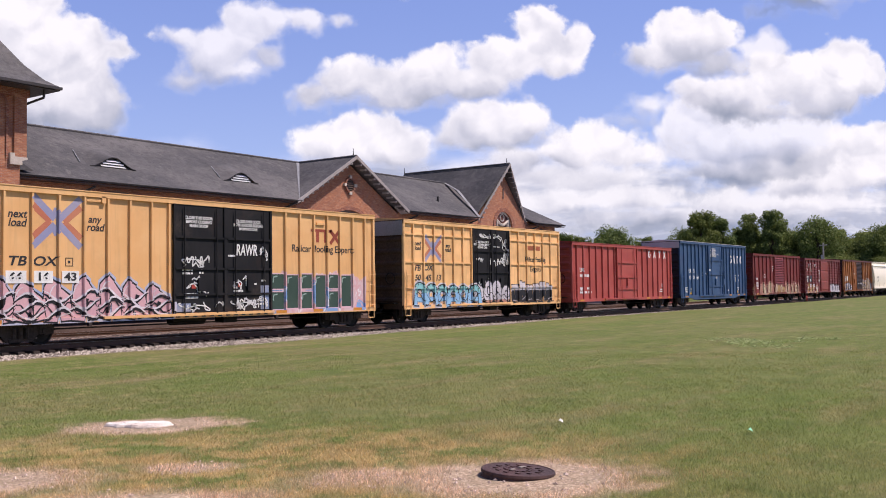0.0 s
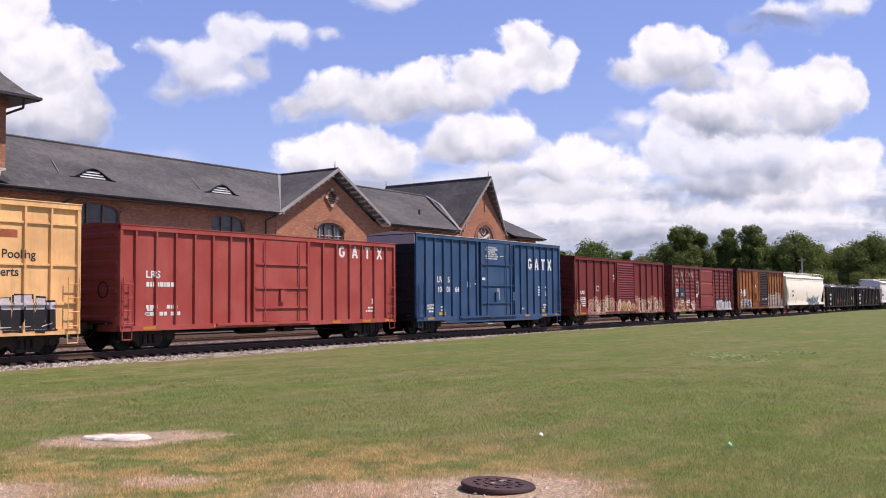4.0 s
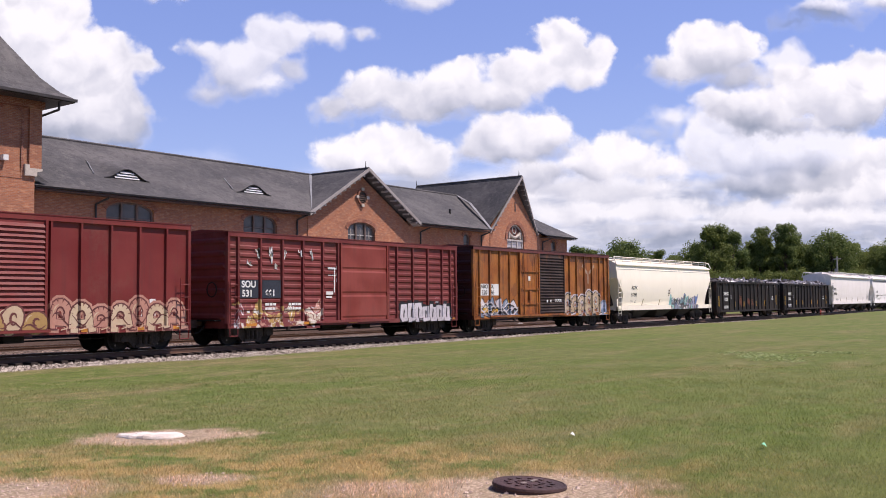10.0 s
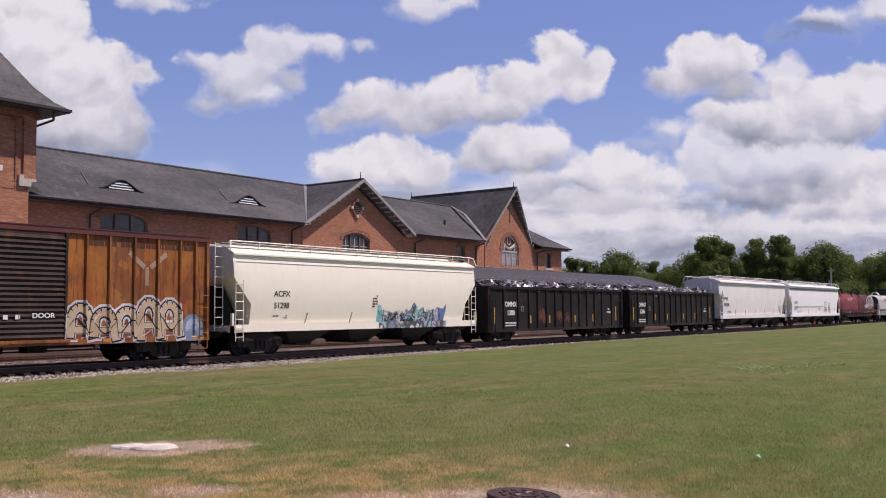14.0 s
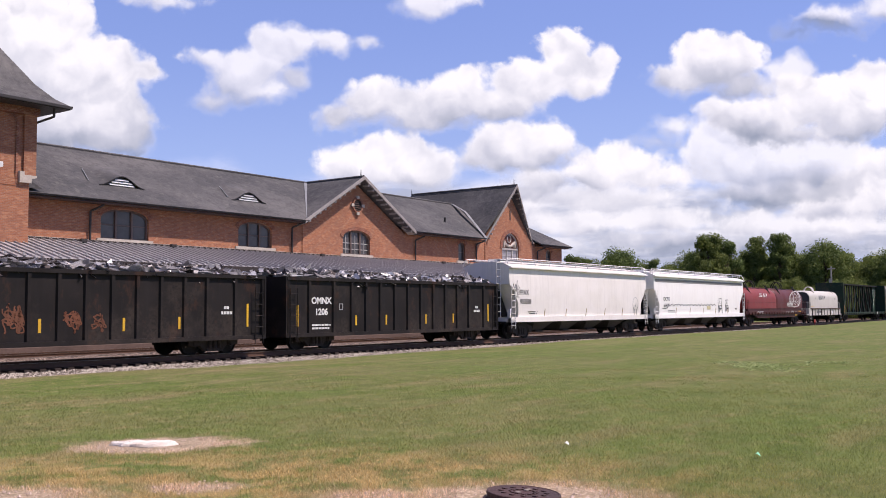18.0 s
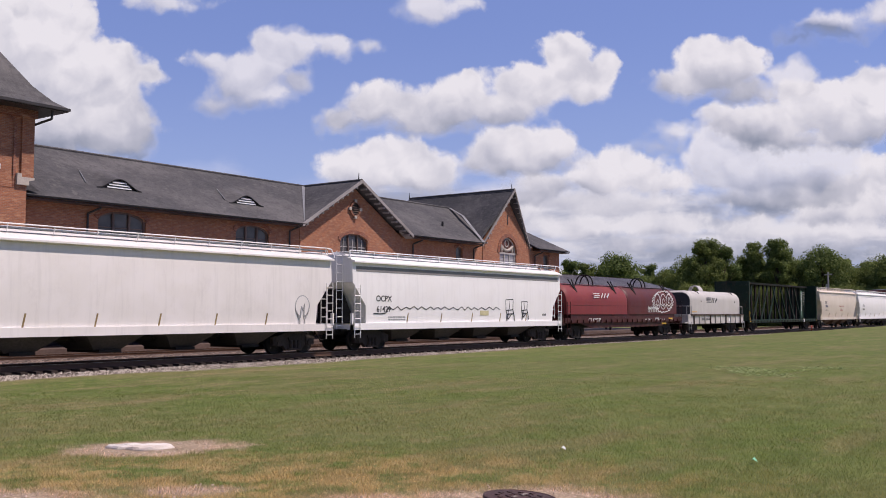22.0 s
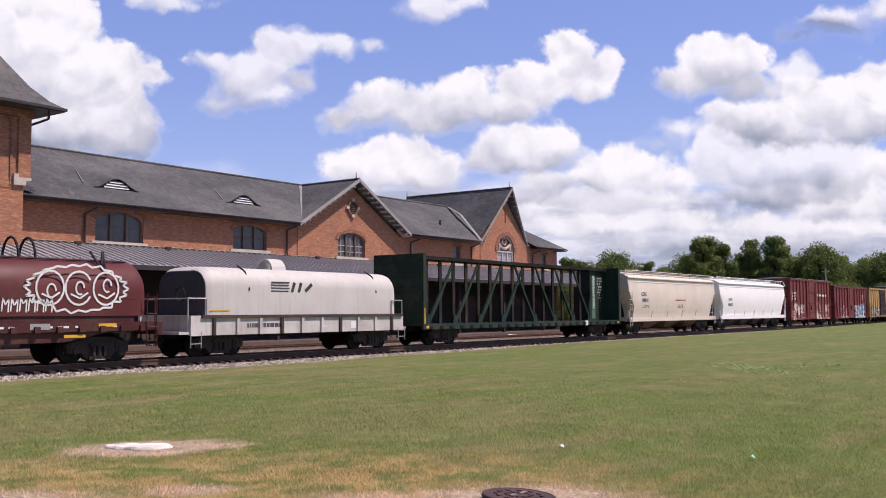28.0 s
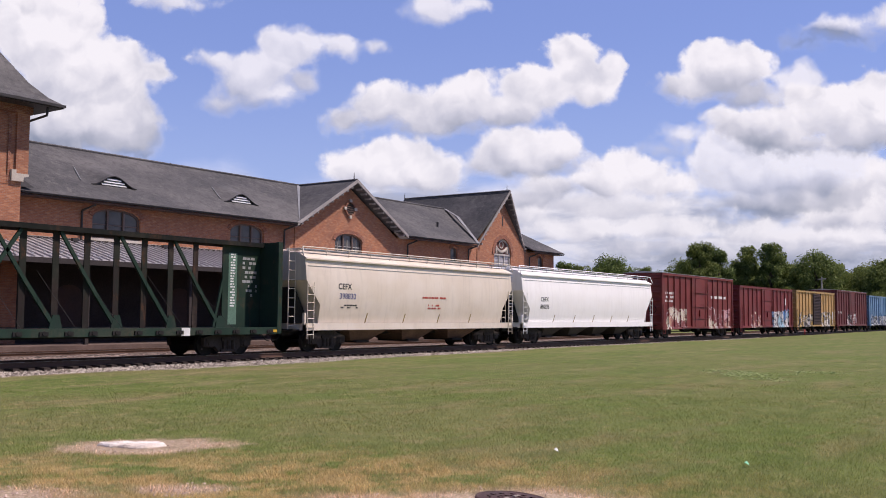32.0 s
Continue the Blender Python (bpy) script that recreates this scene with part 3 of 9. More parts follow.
PLATFORM = plain("platform_brick", (0.15, 0.1, 0.082), (0.1, 0.068, 0.056), 0.9, scale=1.5)
BALLAST = stone_bed("ballast", (0.6, 0.52, 0.44), (0.1, 0.08, 0.065), 10.0)
BALLAST_OLD = stone_bed("brown_ballast", (0.46, 0.35, 0.3), (0.08, 0.055, 0.045), 9.0)
# oily ballast, darkened further to paint in the shade beneath the train
BALLAST_SHADED = stone_bed("shaded_oily_ballast", (0.075, 0.055, 0.045), (0.03, 0.024, 0.021))
PEBBLE = stone_material("loose_stone", (0.72, 0.64, 0.55), (0.12, 0.095, 0.08))
GRAVEL = stone_material("pale_gravel", (0.68, 0.52, 0.43), (0.34, 0.25, 0.2))
PEBBLE_OLD = stone_material("stained_stone", (0.6, 0.47, 0.41), (0.08, 0.055, 0.045))
TIE = plain("creosoted_tie", (0.06, 0.042, 0.032), (0.03, 0.022, 0.018), 0.9, stretch=(1, 0.1, 1))
RAIL = plain("rusty_rail", (0.12, 0.062, 0.04), (0.08, 0.045, 0.03), 0.65)
RAILTOP = plain("polished_railhead", (0.5, 0.48, 0.46), (0.4, 0.38, 0.36), 0.3, 0.9)
STEEL = plain("sooty_running_gear", (0.012, 0.01, 0.009), (0.007, 0.006, 0.0055), 0.75)
TRUCK = plain("dusty_truck_casting", (0.045, 0.034, 0.028), (0.02, 0.016, 0.014), 0.8)
TREAD = plain("worn_wheel_tread", (0.16, 0.14, 0.13), (0.09, 0.08, 0.075), 0.4, 0.8)
RUSTY = plain("rusty_truck_iron", (0.085, 0.05, 0.036), (0.04, 0.027, 0.022), 0.8)
IRON = plain("rusty_cast_iron", (0.085, 0.042, 0.036), (0.045, 0.026, 0.024), 0.7, scale=8)
BARK = plain("bark", (0.11, 0.085, 0.065), (0.07, 0.052, 0.04), 0.95)
POLEWOOD = plain("weathered_pole", (0.42, 0.39, 0.35), (0.3, 0.27, 0.24), 0.9, stretch=(4, 4, 0.3))
WHITE = plain("white_lettering", (0.78, 0.78, 0.76), (0.66, 0.66, 0.64), 0.55)
BLACK = plain("black_lettering", (0.02, 0.02, 0.022), (0.035, 0.035, 0.036), 0.55)
YELLOW = plain("yellow_reflector", (0.72, 0.42, 0.03), (0.6, 0.34, 0.03), 0.45)
AMBER = plain("amber_reflector", (0.6, 0.24, 0.03), (0.5, 0.2, 0.03), 0.45)
GALV = plain("galvanised_sheet", (0.46, 0.46, 0.46), (0.33, 0.32, 0.31), 0.45, 0.4)
HOOPRED = plain("red_target_paint", (0.45, 0.06, 0.04), (0.35, 0.05, 0.035), 0.5)
GLASSY, gt, gb, gco = material("dusk_window_glass")
finish(gt, gb, blend(gt, ramp(gt, grain(gt, gco, 1.2, 3).outputs[0], 0.35, 0.65), (0.075, 0.068, 0.068), (0.1, 0.092, 0.09)), 0.16, spec=0.4)
LEAF_A = leaf_material("leaves_bright", (0.115, 0.17, 0.048), (0.22, 0.27, 0.09))
LEAF_B = leaf_material("leaves_dark", (0.08, 0.125, 0.036), (0.15, 0.2, 0.065))
BLADE = blade_material()
WEED = leaf_material("weed_leaves", (0.24, 0.34, 0.12), (0.4, 0.46, 0.24))
STRAW = leaf_material("dry_blades", (0.55, 0.42, 0.22), (0.38, 0.31, 0.14))

# ---- ground, track bed ----
TRACK_Y, SECOND_Y, WALL_Y = 30.22, 36.7, 44.0


def ground_z(x, y):
    """Lawn: level with the rails at the standpoint, a little lower by the track, rising slowly to the east."""
    fall = -0.2 * min(1.0, max(0.0, (y - 3) / 22))
    fall -= 0.13 * min(1.0, max(0.0, (y - 18) / 9)) * min(1.0, max(0.0, (54 - x) / 24))
    rise = 0.0036 * min(70.0, max(0.0, x - 62)) * min(1.0, max(0.0, (27.5 - y) / 0.9)) if y > 0 else 0.0
    bump = 0.03 * noise.noise((x * 0.33, y * 0.33, 3)) + 0.05 * noise.noise((x * 0.08, y * 0.08, 7))
    far = 1.0 / (1.0 + (max(0.0, abs(x - 40) - 150) / 60) ** 2)
    return (fall + rise + bump * far) if y < 27.6 else -0.42


def build_ground():
    s = Shape()
    xs = [-3000, -900, -300, -120, -60] + [-30 + 1.25 * i for i in range(145)] + [160, 180, 210, 260, 340, 600, 1200, 3000]
    ys = [-3000, -800, -200, -80, -40, -20] + [-10 + 0.94 * i for i in range(40)] + [26.9, 27.2, 27.5, 27.9, 60, 90, 140, 240, 500, 1200, 3200]
    v = [(x, y, ground_z(x, y)) for y in ys for x in xs]
    n = len(xs)
    s.add(v, [(j * n + i, j * n + i + 1, (j + 1) * n + i + 1, (j + 1) * n + i) for j in range(len(ys) - 1) for i in range(n - 1)])
    tagged(part("ground", s, LAWN, smooth=True), "mown lawn with dry and bare gravel patches", "lawn", kind="structure")
    bed = Shape()
    bed.prism([(26.9, -0.37), (27.6, -0.33), (28.95, -0.27), (28.95, -0.5), (26.9, -0.5)], 0, -250, 900)
    tagged(part("ballast_bed", bed, BALLAST), "grey crushed-stone ballast under the main track", "ballast", kind="structure")
    # strip between the rails whose colour carries the train's shade
    shaded_bed = Shape().prism([(28.95, -0.27), (29.3, -0.24), (31.3, -0.22), (31.9, -0.22), (31.9, -0.5), (28.95, -0.5)], 0, -250, 900)
    tagged(part("ballast_bed", shaded_bed, BALLAST_SHADED), "oily ballast between the main rails, darkened with the train's shade", "ballast", kind="structure")
    old = Shape()
    old.prism([(31.9, -0.22), (32.6, -0.17), (34.8, -0.16), (35.2, -0.12), (38.2, -0.12), (39.3, -0.2), (39.3, -0.5), (31.9, -0.5)], 0, -250, 900)
    tagged(part("ballast_bed", old, BALLAST_OLD), "brown stained ballast under the second track", "ballast", kind="structure")
    plat = Shape().box(-60, 96, 39.3, 60, -0.42, 0.12)
    tagged(part("platform", plat, PLATFORM), "low concrete station platform beside the track", "platform", kind="structure")
    for label, mat, count, ya, yb, za, zb in (("loose pale ballast stones along the lawn's edge", PEBBLE, 15000, 27.0, 29.05, -0.36, -0.27), ("loose brown stones round the second track", PEBBLE_OLD, 16000, 32.0, 39.2, -0.2, -0.13)):
        scatter_stones(label, mat, count, ya, yb, za, zb)


def scatter_stones(label, mat, count, ya, yb, za, zb):
    rnd, peb = random.Random(count), Shape()
    for _ in range(count):
        x = 10 + 85 * rnd.random() ** 1.5
        y = rnd.uniform(ya, yb)
        r = rnd.uniform(0.02, 0.05)
        z = za + (y - ya) * (zb - za) / (yb - ya) + r * 0.3
        a = [(x + r * rnd.uniform(.7, 1.2), y, z), (x, y + r, z), (x - r * rnd.uniform(.7, 1.2), y, z), (x, y - r, z), (x + r * .2, y, z + r * rnd.uniform(.7, 1.2))]
        peb.add(a, [(0, 1, 4), (1, 2, 4), (2, 3, 4), (3, 0, 4)])
    tagged(part("ballast_stones", peb, mat), label, "stones", kind="stuff")


def build_track(y, label, sleepers):
    track = thing("railway_track", label, "track", kind="structure")
    for side in (-0.7525, 0.7525):
        s = Shape()
        prof = [(-0.07, -0.18), (0.07, -0.18), (0.07, -0.165), (0.012, -0.15), (0.012, -0.045), (0.036, -0.035), (0.036, 0.0), (-0.036, 0.0), (-0.036, -0.035), (-0.012, -0.045), (-0.012, -0.15), (-0.07, -0.165)]
        s.prism([(y + side + p, q) for p, q in prof], 0, -250, 900)
        rail = part("rail", s, RAIL, track)
        part("railhead", Shape().box(-250, 900, y + side - 0.03, y + side + 0.03, -0.002, 0.004), RAILTOP, rail, "polished running surface")
    tie = Shape().box(-0.115, 0.115, -1.3, 1.3, -0.32, -0.17).mesh("tie", TIE)
    for i in range(sleepers):
        part("tie", tie, None, track, at=pose(8 + i * 0.52, y + random.uniform(-0.03, 0.03), 0, 0, 0, random.uniform(-1, 1)))
    rest = Shape()
    for i in range(600):
        x = 8 + sleepers * 0.52 + i * 0.52
        rest.box(x - 0.115, x + 0.115, y - 1.3, y + 1.3, -0.32, -0.17)
    tagged(part("ties", rest, TIE, track), kind="stuff")


# ---- station ----
def arch_outline(w, h, rise, n=9):
    """A window outline of width w and height h with a segmental head, from the sill's middle."""
    pts = [(-w / 2, 0), (w / 2, 0)]
    for i in range(n):
        a = math.pi * i / (n - 1)
        pts.append((w / 2 * math.cos(a), h - rise + rise * math.sin(a)))
    return pts


def wall_with_openings(name, x0, x1, outline_top, y0, y1, holes, mat, parent, label=""):
    """A brick wall between y0 and y1 whose openings go right through: columns of pieces between x0 and x1, below outline_top(x)."""
    s = Shape()
    cuts = sorted({x0, x1, *[h[0] - h[2] / 2 for h in holes], *[h[0] + h[2] / 2 for h in holes], *[h[0] + h[2] / 2 * math.cos(math.pi * k / 8) for h in holes for k in range(9)], *[x0 + (x1 - x0) * k / 24 for k in range(25)]})
    for a, b in zip(cuts, cuts[1:]):
        if b - a < 1e-4:
            continue
        mid = (a + b) / 2
        hole = next((h for h in holes if abs(mid - h[0]) < h[2] / 2), None)

        def head(x):
            c = max(-1.0, min(1.0, (x - hole[0]) / (hole[2] / 2)))
            return hole[1] + hole[3] - hole[4] + hole[4] * math.sqrt(1 - c * c)
        if hole:
            if hole[1] > -0.3:
                s.box(a, b, y0, y1, -0.4, hole[1])
            ring = [(a, head(a)), (b, head(b)), (b, outline_top(b)), (a, outline_top(a))]
        else:
            ring = [(a, -0.4), (b, -0.4), (b, outline_top(b)), (a, outline_top(a))]
        s.prism(ring, 1, y0, y1)
    me = s.mesh(name, mat)
    bm = bmesh.new()
    bm.from_mesh(me)
    bmesh.ops.remove_doubles(bm, verts=bm.verts, dist=0.0005)
    bm.to_mesh(me)
    bm.free()
    return part(name, me, mat, parent, label)


def station_window(parent, x, z, w, h, rise, y, lights=3, frame_mat=SASH, pale=False):
    """A segment-headed window: hood of brick, stone sill, frame, mullions and panes."""
    win = part("window", Shape().prism([(x + p * 0.995, z + q) for p, q in arch_outline(w, h, rise)], 1, y + 0.2, y + 0.22), GLASSY, parent, "dark glazed arched window")
    out, inn = arch_outline(w, h, rise, 13), arch_outline(w - 0.18, h - 0.16, rise * 0.93, 13)
    ring = Shape()
    rings = []
    for yy, o in ((y + 0.12, out), (y + 0.2, out), (y + 0.2, inn), (y + 0.12, inn), (y + 0.12, out)):
        rings.append([(x + p, yy, z + q + (0.06 if o is inn else 0)) for p, q in o])
    ring.loft(rings, True, False)
    part("frame", ring, frame_mat, win)
    for k in range(1, lights):
        xx = x - w / 2 + w * k / lights
        top = h - rise + rise * math.sqrt(max(0, 1 - ((xx - x) / (w / 2)) ** 2))
        part("mullion", Shape().box(xx - 0.06, xx + 0.06, y + 0.1, y + 0.19, z, z + top), frame_mat, win)
    for k in range(lights):
        xa, xb = x - w / 2 + w * k / lights + 0.06, x - w / 2 + w * (k + 1) / lights - 0.06
        part("sash_bar", Shape().box(xa, xb, y + 0.15, y + 0.195, z + h * 0.45, z + h * 0.45 + 0.05), FRAME if pale else frame_mat, win)
        if pale:
            part("sash_bar", Shape().box((xa + xb) / 2 - 0.025, (xa + xb) / 2 + 0.025, y + 0.16, y + 0.195, z, z + h * 0.8), FRAME, win)
            part("sash_bar", Shape().box(xa, xb, y + 0.15, y + 0.195, z + h * 0.2, z + h * 0.2 + 0.05), FRAME, win)
    part("sill", Shape().box(x - w / 2 - 0.25, x + w / 2 + 0.25, y - 0.1, y + 0.12, z - 0.16, z), STONE, win, "pale stone sill")
    hood = Shape()
    o1, o2 = arch_outline(w + 0.02, h + 0.01, rise, 13)[2:], arch_outline(w + 0.5, h + 0.25, rise + 0.1, 13)[2:]
    for (a, b), (c, d) in zip(zip(o1, o1[1:]), zip(o2, o2[1:])):
        hood.loft([[(x + a[0], yy, z + a[1]), (x + b[0], yy, z + b[1]), (x + d[0], yy, z + d[1]), (x + c[0], yy, z + c[1])] for yy in (y - 0.05, y + 0.1)])
    part("brick_hood", hood, BRICK_DARK, win)
    return win


def roof_plane(parent, quad, thick=0.1, label="", name="roof"):
    """A sloping slab: its upper face through the given corners."""
    up = (Vector(quad[1]) - Vector(quad[0])).cross(Vector(quad[2]) - Vector(quad[0])).normalized()
    if up.z < 0:
        up, quad = -up, quad[::-1]
    s = Shape().loft([[Vector(p) - up * thick for p in quad], [Vector(p) for p in quad]])
    return part(name, s, SLATE, parent, label)


def downpipe(parent, x, y, z0, z1):
    s = Shape().path([(x + 0.35, y - 0.75, z1 + 0.05), (x, y - 0.12, z1 - 0.25), (x, y - 0.12, z0)], 0.06, 8)
    return part("downpipe", s, GUTTER, parent, "dark round rainwater pipe")


def build_station():
    st = thing("railway_station", "long red brick railway station with slate roofs and gables", "station", kind="")
    Y, EZ, RY, RZ = WALL_Y, 7.45, 48.7, 10.84
    # long wing: front wall with its openings
    holes = [(31.8, 5.5, 3.0, 1.62, 0.5), (41.15, 5.55, 2.75, 1.55, 0.5), (63.3, 5.55, 0.95, 1.5, 0.3), (77.2, 5.6, 0.95, 1.5, 0.3)]
    wall_with_openings("wall", 24.0, 45.2, lambda x: EZ + 0.2, Y, Y + 0.4, holes[:2], BRICK, st)
    wall_with_openings("wall", 56.0, 66.6, lambda x: EZ + 0.2, Y, Y + 0.4, holes[2:3], BRICK, st)
    wall_with_openings("wall", 74.3, 79.25, lambda x: EZ + 0.1, Y, Y + 0.4, holes[3:], BRICK, st)
    part("wall", Shape().box(79.25, 79.65, Y, 54.0, -0.4, EZ + 0.1), BRICK, st)
    part("wall", Shape().box(-6, 79.6, 53.6, 54.0, -0.4, EZ + 0.1), BRICK, st)
    for x, z, w, h, r in holes[:2]:
        station_window(st, x, z, w, h, r, Y, 3)
    for x, z, w, h, r in holes[2:]:
        station_window(st, x, z, w, h, r, Y, 1, SASH)
    # gable one, facing the track
    c1, w1, pz = 50.45, 5.8, 10.84

    def rake1(x):
        return pz - 0.45 - abs(x - c1) * 0.585
    wall_with_openings("gable_wall", 45.2, 56.0, rake1, Y - 0.06, Y + 0.36, [(50.5, 5.5, 2.85, 1.66, 0.55)], BRICK, st)
    station_window(st, 50.5, 5.5, 2.85, 1.66, 0.55, Y - 0.06, 3, SASH, True)
    round_vent(st, 50.52, 8.9, Y - 0.19)
    # gable two, steeper
    c2, w2, qz = 70.5, 3.85, 12.28

    def rake2(x):
        return qz - 0.75 - abs(x - c2) * 1.13
    wall_with_openings("gable_wall", 66.6, 74.4, rake2, Y - 0.06, Y + 0.36, [(70.55, 5.6, 2.7, 2.6, 1.35)], BRICK, st)
    tall_window(st, 70.55, 5.6, 2.7, 2.6, Y - 0.06)
    part("slit_vent", Shape().box(c2 - 0.07, c2 + 0.07, Y - 0.09, Y - 0.055, 9.3, 10.15), GUTTER, st, "narrow dark slit vent")
    # roofs
    ey = Y - 0.8
    k = (RZ - EZ) / (RY - ey)
    roof_plane(st, [(24.0, ey, EZ), (45.0, ey, EZ), (50.45, RY, RZ), (24.0, RY, RZ)], label="long grey slate slope")
    roof_plane(st, [(56.2, ey, EZ), (65.7, ey, EZ), (70.6, RY, RZ), (50.45, RY, RZ)])
    roof_plane(st, [(74.6, ey, EZ), (80.2, ey, EZ), (74.6, RY, RZ), (70.5, RY, RZ)])
    roof_plane(st, [(80.2, ey, EZ), (80.2, 54.3, EZ), (74.6, RY, RZ)])
    roof_plane(st, [(24.0, 54.3, EZ), (80.2, 54.3, EZ), (74.6, RY, RZ), (24.0, RY, RZ)])
    roof_plane(st, [(c1 - w1 + 0.1, ey, EZ), (c1, ey, pz), (c1, RY, pz)], 0.2)
    roof_plane(st, [(c1 + w1 - 0.05, ey, EZ), (c1, ey, pz), (c1, RY, pz)], 0.2)
    by = 54.6
    roof_plane(st, [(c2 - w2 - 0.75, Y + 0.1, EZ - 0.05), (c2, ey, qz), (c2, by, qz), (c2 - w2 - 0.9, by, EZ - 0.05)], 0.2)
    roof_plane(st, [(c2 + w2, Y + 0.05, EZ - 0.15), (c2, ey, qz), (c2, by, qz), (c2 + w2, by, EZ - 0.15)], 0.2)
    part("gable_wall", Shape().prism([(c2 - w2, EZ - 1), (c2 + w2, EZ - 1), (c2, qz - 0.2)], 1, by - 0.5, by - 0.1), BRICK, st)
    # verges with their rafter feet
    for cx, foot, fy, top in ((c1, w1, ey, pz), (c2, w2, Y, qz)):
        for sgn in (-1, 1):
            a, b = Vector((cx, ey - 0.03, top + 0.02)), Vector((cx + sgn * foot, fy - 0.03, EZ - 0.02))
            part("bargeboard", Shape().loft([[p + Vector((0, -0.04, 0.03)), p + Vector((0, 0.04, 0.03)), p + Vector((0, 0.04, -0.2)), p + Vector((0, -0.04, -0.2))] for p in (a, b)]), SOFFIT, st, "grey verge board")
            part("verge_soffit", Shape().loft([[p + Vector((0, 0.05, -0.24)), Vector((p.x, Y - 0.07, p.z - 0.24)), Vector((p.x, Y - 0.07, p.z - 0.22)), p + Vector((0, 0.05, -0.22))] for p in (a, b)]), SOFFIT, st, "grey boarded verge soffit")
            n = 12
            for i in range(1, n):
                p = a.lerp(b, i / n)
                part("bracket", Shape().box(p.x - 0.07, p.x + 0.07, p.y + 0.02, Y - 0.3, p.z - 0.36, p.z - 0.24), SOFFIT, st)
    for x0, x1 in ((25.8, 45.0), (56.3, 65.6), (74.8, 80.2)):
        part("gutter", Shape().prism([(ey - 0.09, EZ - 0.02), (ey + 0.02, EZ - 0.02), (ey + 0.02, EZ - 0.1), (ey - 0.05, EZ - 0.1)], 0, x0, x1), GUTTER, st)
        part("soffit", Shape().box(x0, x1, ey + 0.02, Y - 0.002, EZ - 0.2, EZ - 0.14), TRIM, st)
    for a, b in (((24.0, RY, RZ), (50.45, RY, RZ)), ((c1, ey, pz), (c1, RY, pz)), ((c1 + 0.2, RY, RZ), (68.6, RY, RZ)), ((c2, ey, qz), (c2, by, qz))):
        part("ridge_cap", Shape().tube(Vector(a) + Vector((0, 0, 0.02)), Vector(b) + Vector((0, 0, 0.02)), 0.09, 6), SLATE, st)
    for a, b in (((45.0, ey, EZ), (50.4, RY, RZ)), ((65.6, ey, EZ), (67.4, 46.5, 9.95)), ((67.4, 46.5, 9.95), (68.6, RY, RZ))):
        a, b = Vector(a) + Vector((0, -0.02, 0.03)), Vector(b) + Vector((0, -0.02, 0.03))
        part("valley_flashing", Shape().loft([[p + Vector((-0.2, 0, 0.01)), p + Vector((0.2, 0, 0.01)), p + Vector((0.2, 0, -0.02)), p + Vector((-0.2, 0, -0.02))] for p in (a, b)]), FLASH, st, "pale lead valley")
    for x, y, z in ((c1, ey, pz), (c2, ey, qz), (c2, by - 0.3, qz)):
        part("finial", Shape().tube((x, y + 0.3, z), (x, y + 0.3, z + 0.55), 0.05, 6, 0.015), GUTTER, st)
    for x, z in ((29.6, 7.1), (44.2, 7.2), (57.1, 7.1), (65.2, 7.2), (75.0, 7.1)):
        downpipe(st, x, Y, 4.6, z)
    for cx in (32.1, 41.3):
        eyebrow(st, cx, ey, EZ, k)
    for px, yy in ((29.9, 45.0), (39.5, 45.0)):
        part("flashing_strip", Shape().tube((px + 0.3, yy, EZ + (yy - ey) * k + 0.05), (px + 0.75, yy + 1.3, EZ + (yy + 1.3 - ey) * k + 0.05), 0.03, 4), FLASH, st)
    part("vent_pipe", Shape().tube((62.7, 45.2, 8.5), (62.7, 45.2, 9.05), 0.09, 8), GUTTER, st)
    part("string_course", Shape().box(24.0, 80.0, Y - 0.12, Y + 0.02, 5.28, 5.38), STONE, st, "thin stone course over the canopy")
    tower_block(st)
    # added dark sheet that paints the canopy's shade over the brick
    part("shade_front", Shape().box(-6, 79.0, Y - 0.1, Y - 0.065, 0.12, 4.5), DARKWOOD_AND_SHADE, st, "dark sheet added for the canopy's shade on the wall")
    # doorways under the canopy
    for x in (29, 36, 43.5, 51, 58, 65, 72):
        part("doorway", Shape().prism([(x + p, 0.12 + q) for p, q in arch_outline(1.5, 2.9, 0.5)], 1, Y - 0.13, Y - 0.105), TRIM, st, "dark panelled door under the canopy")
    return st


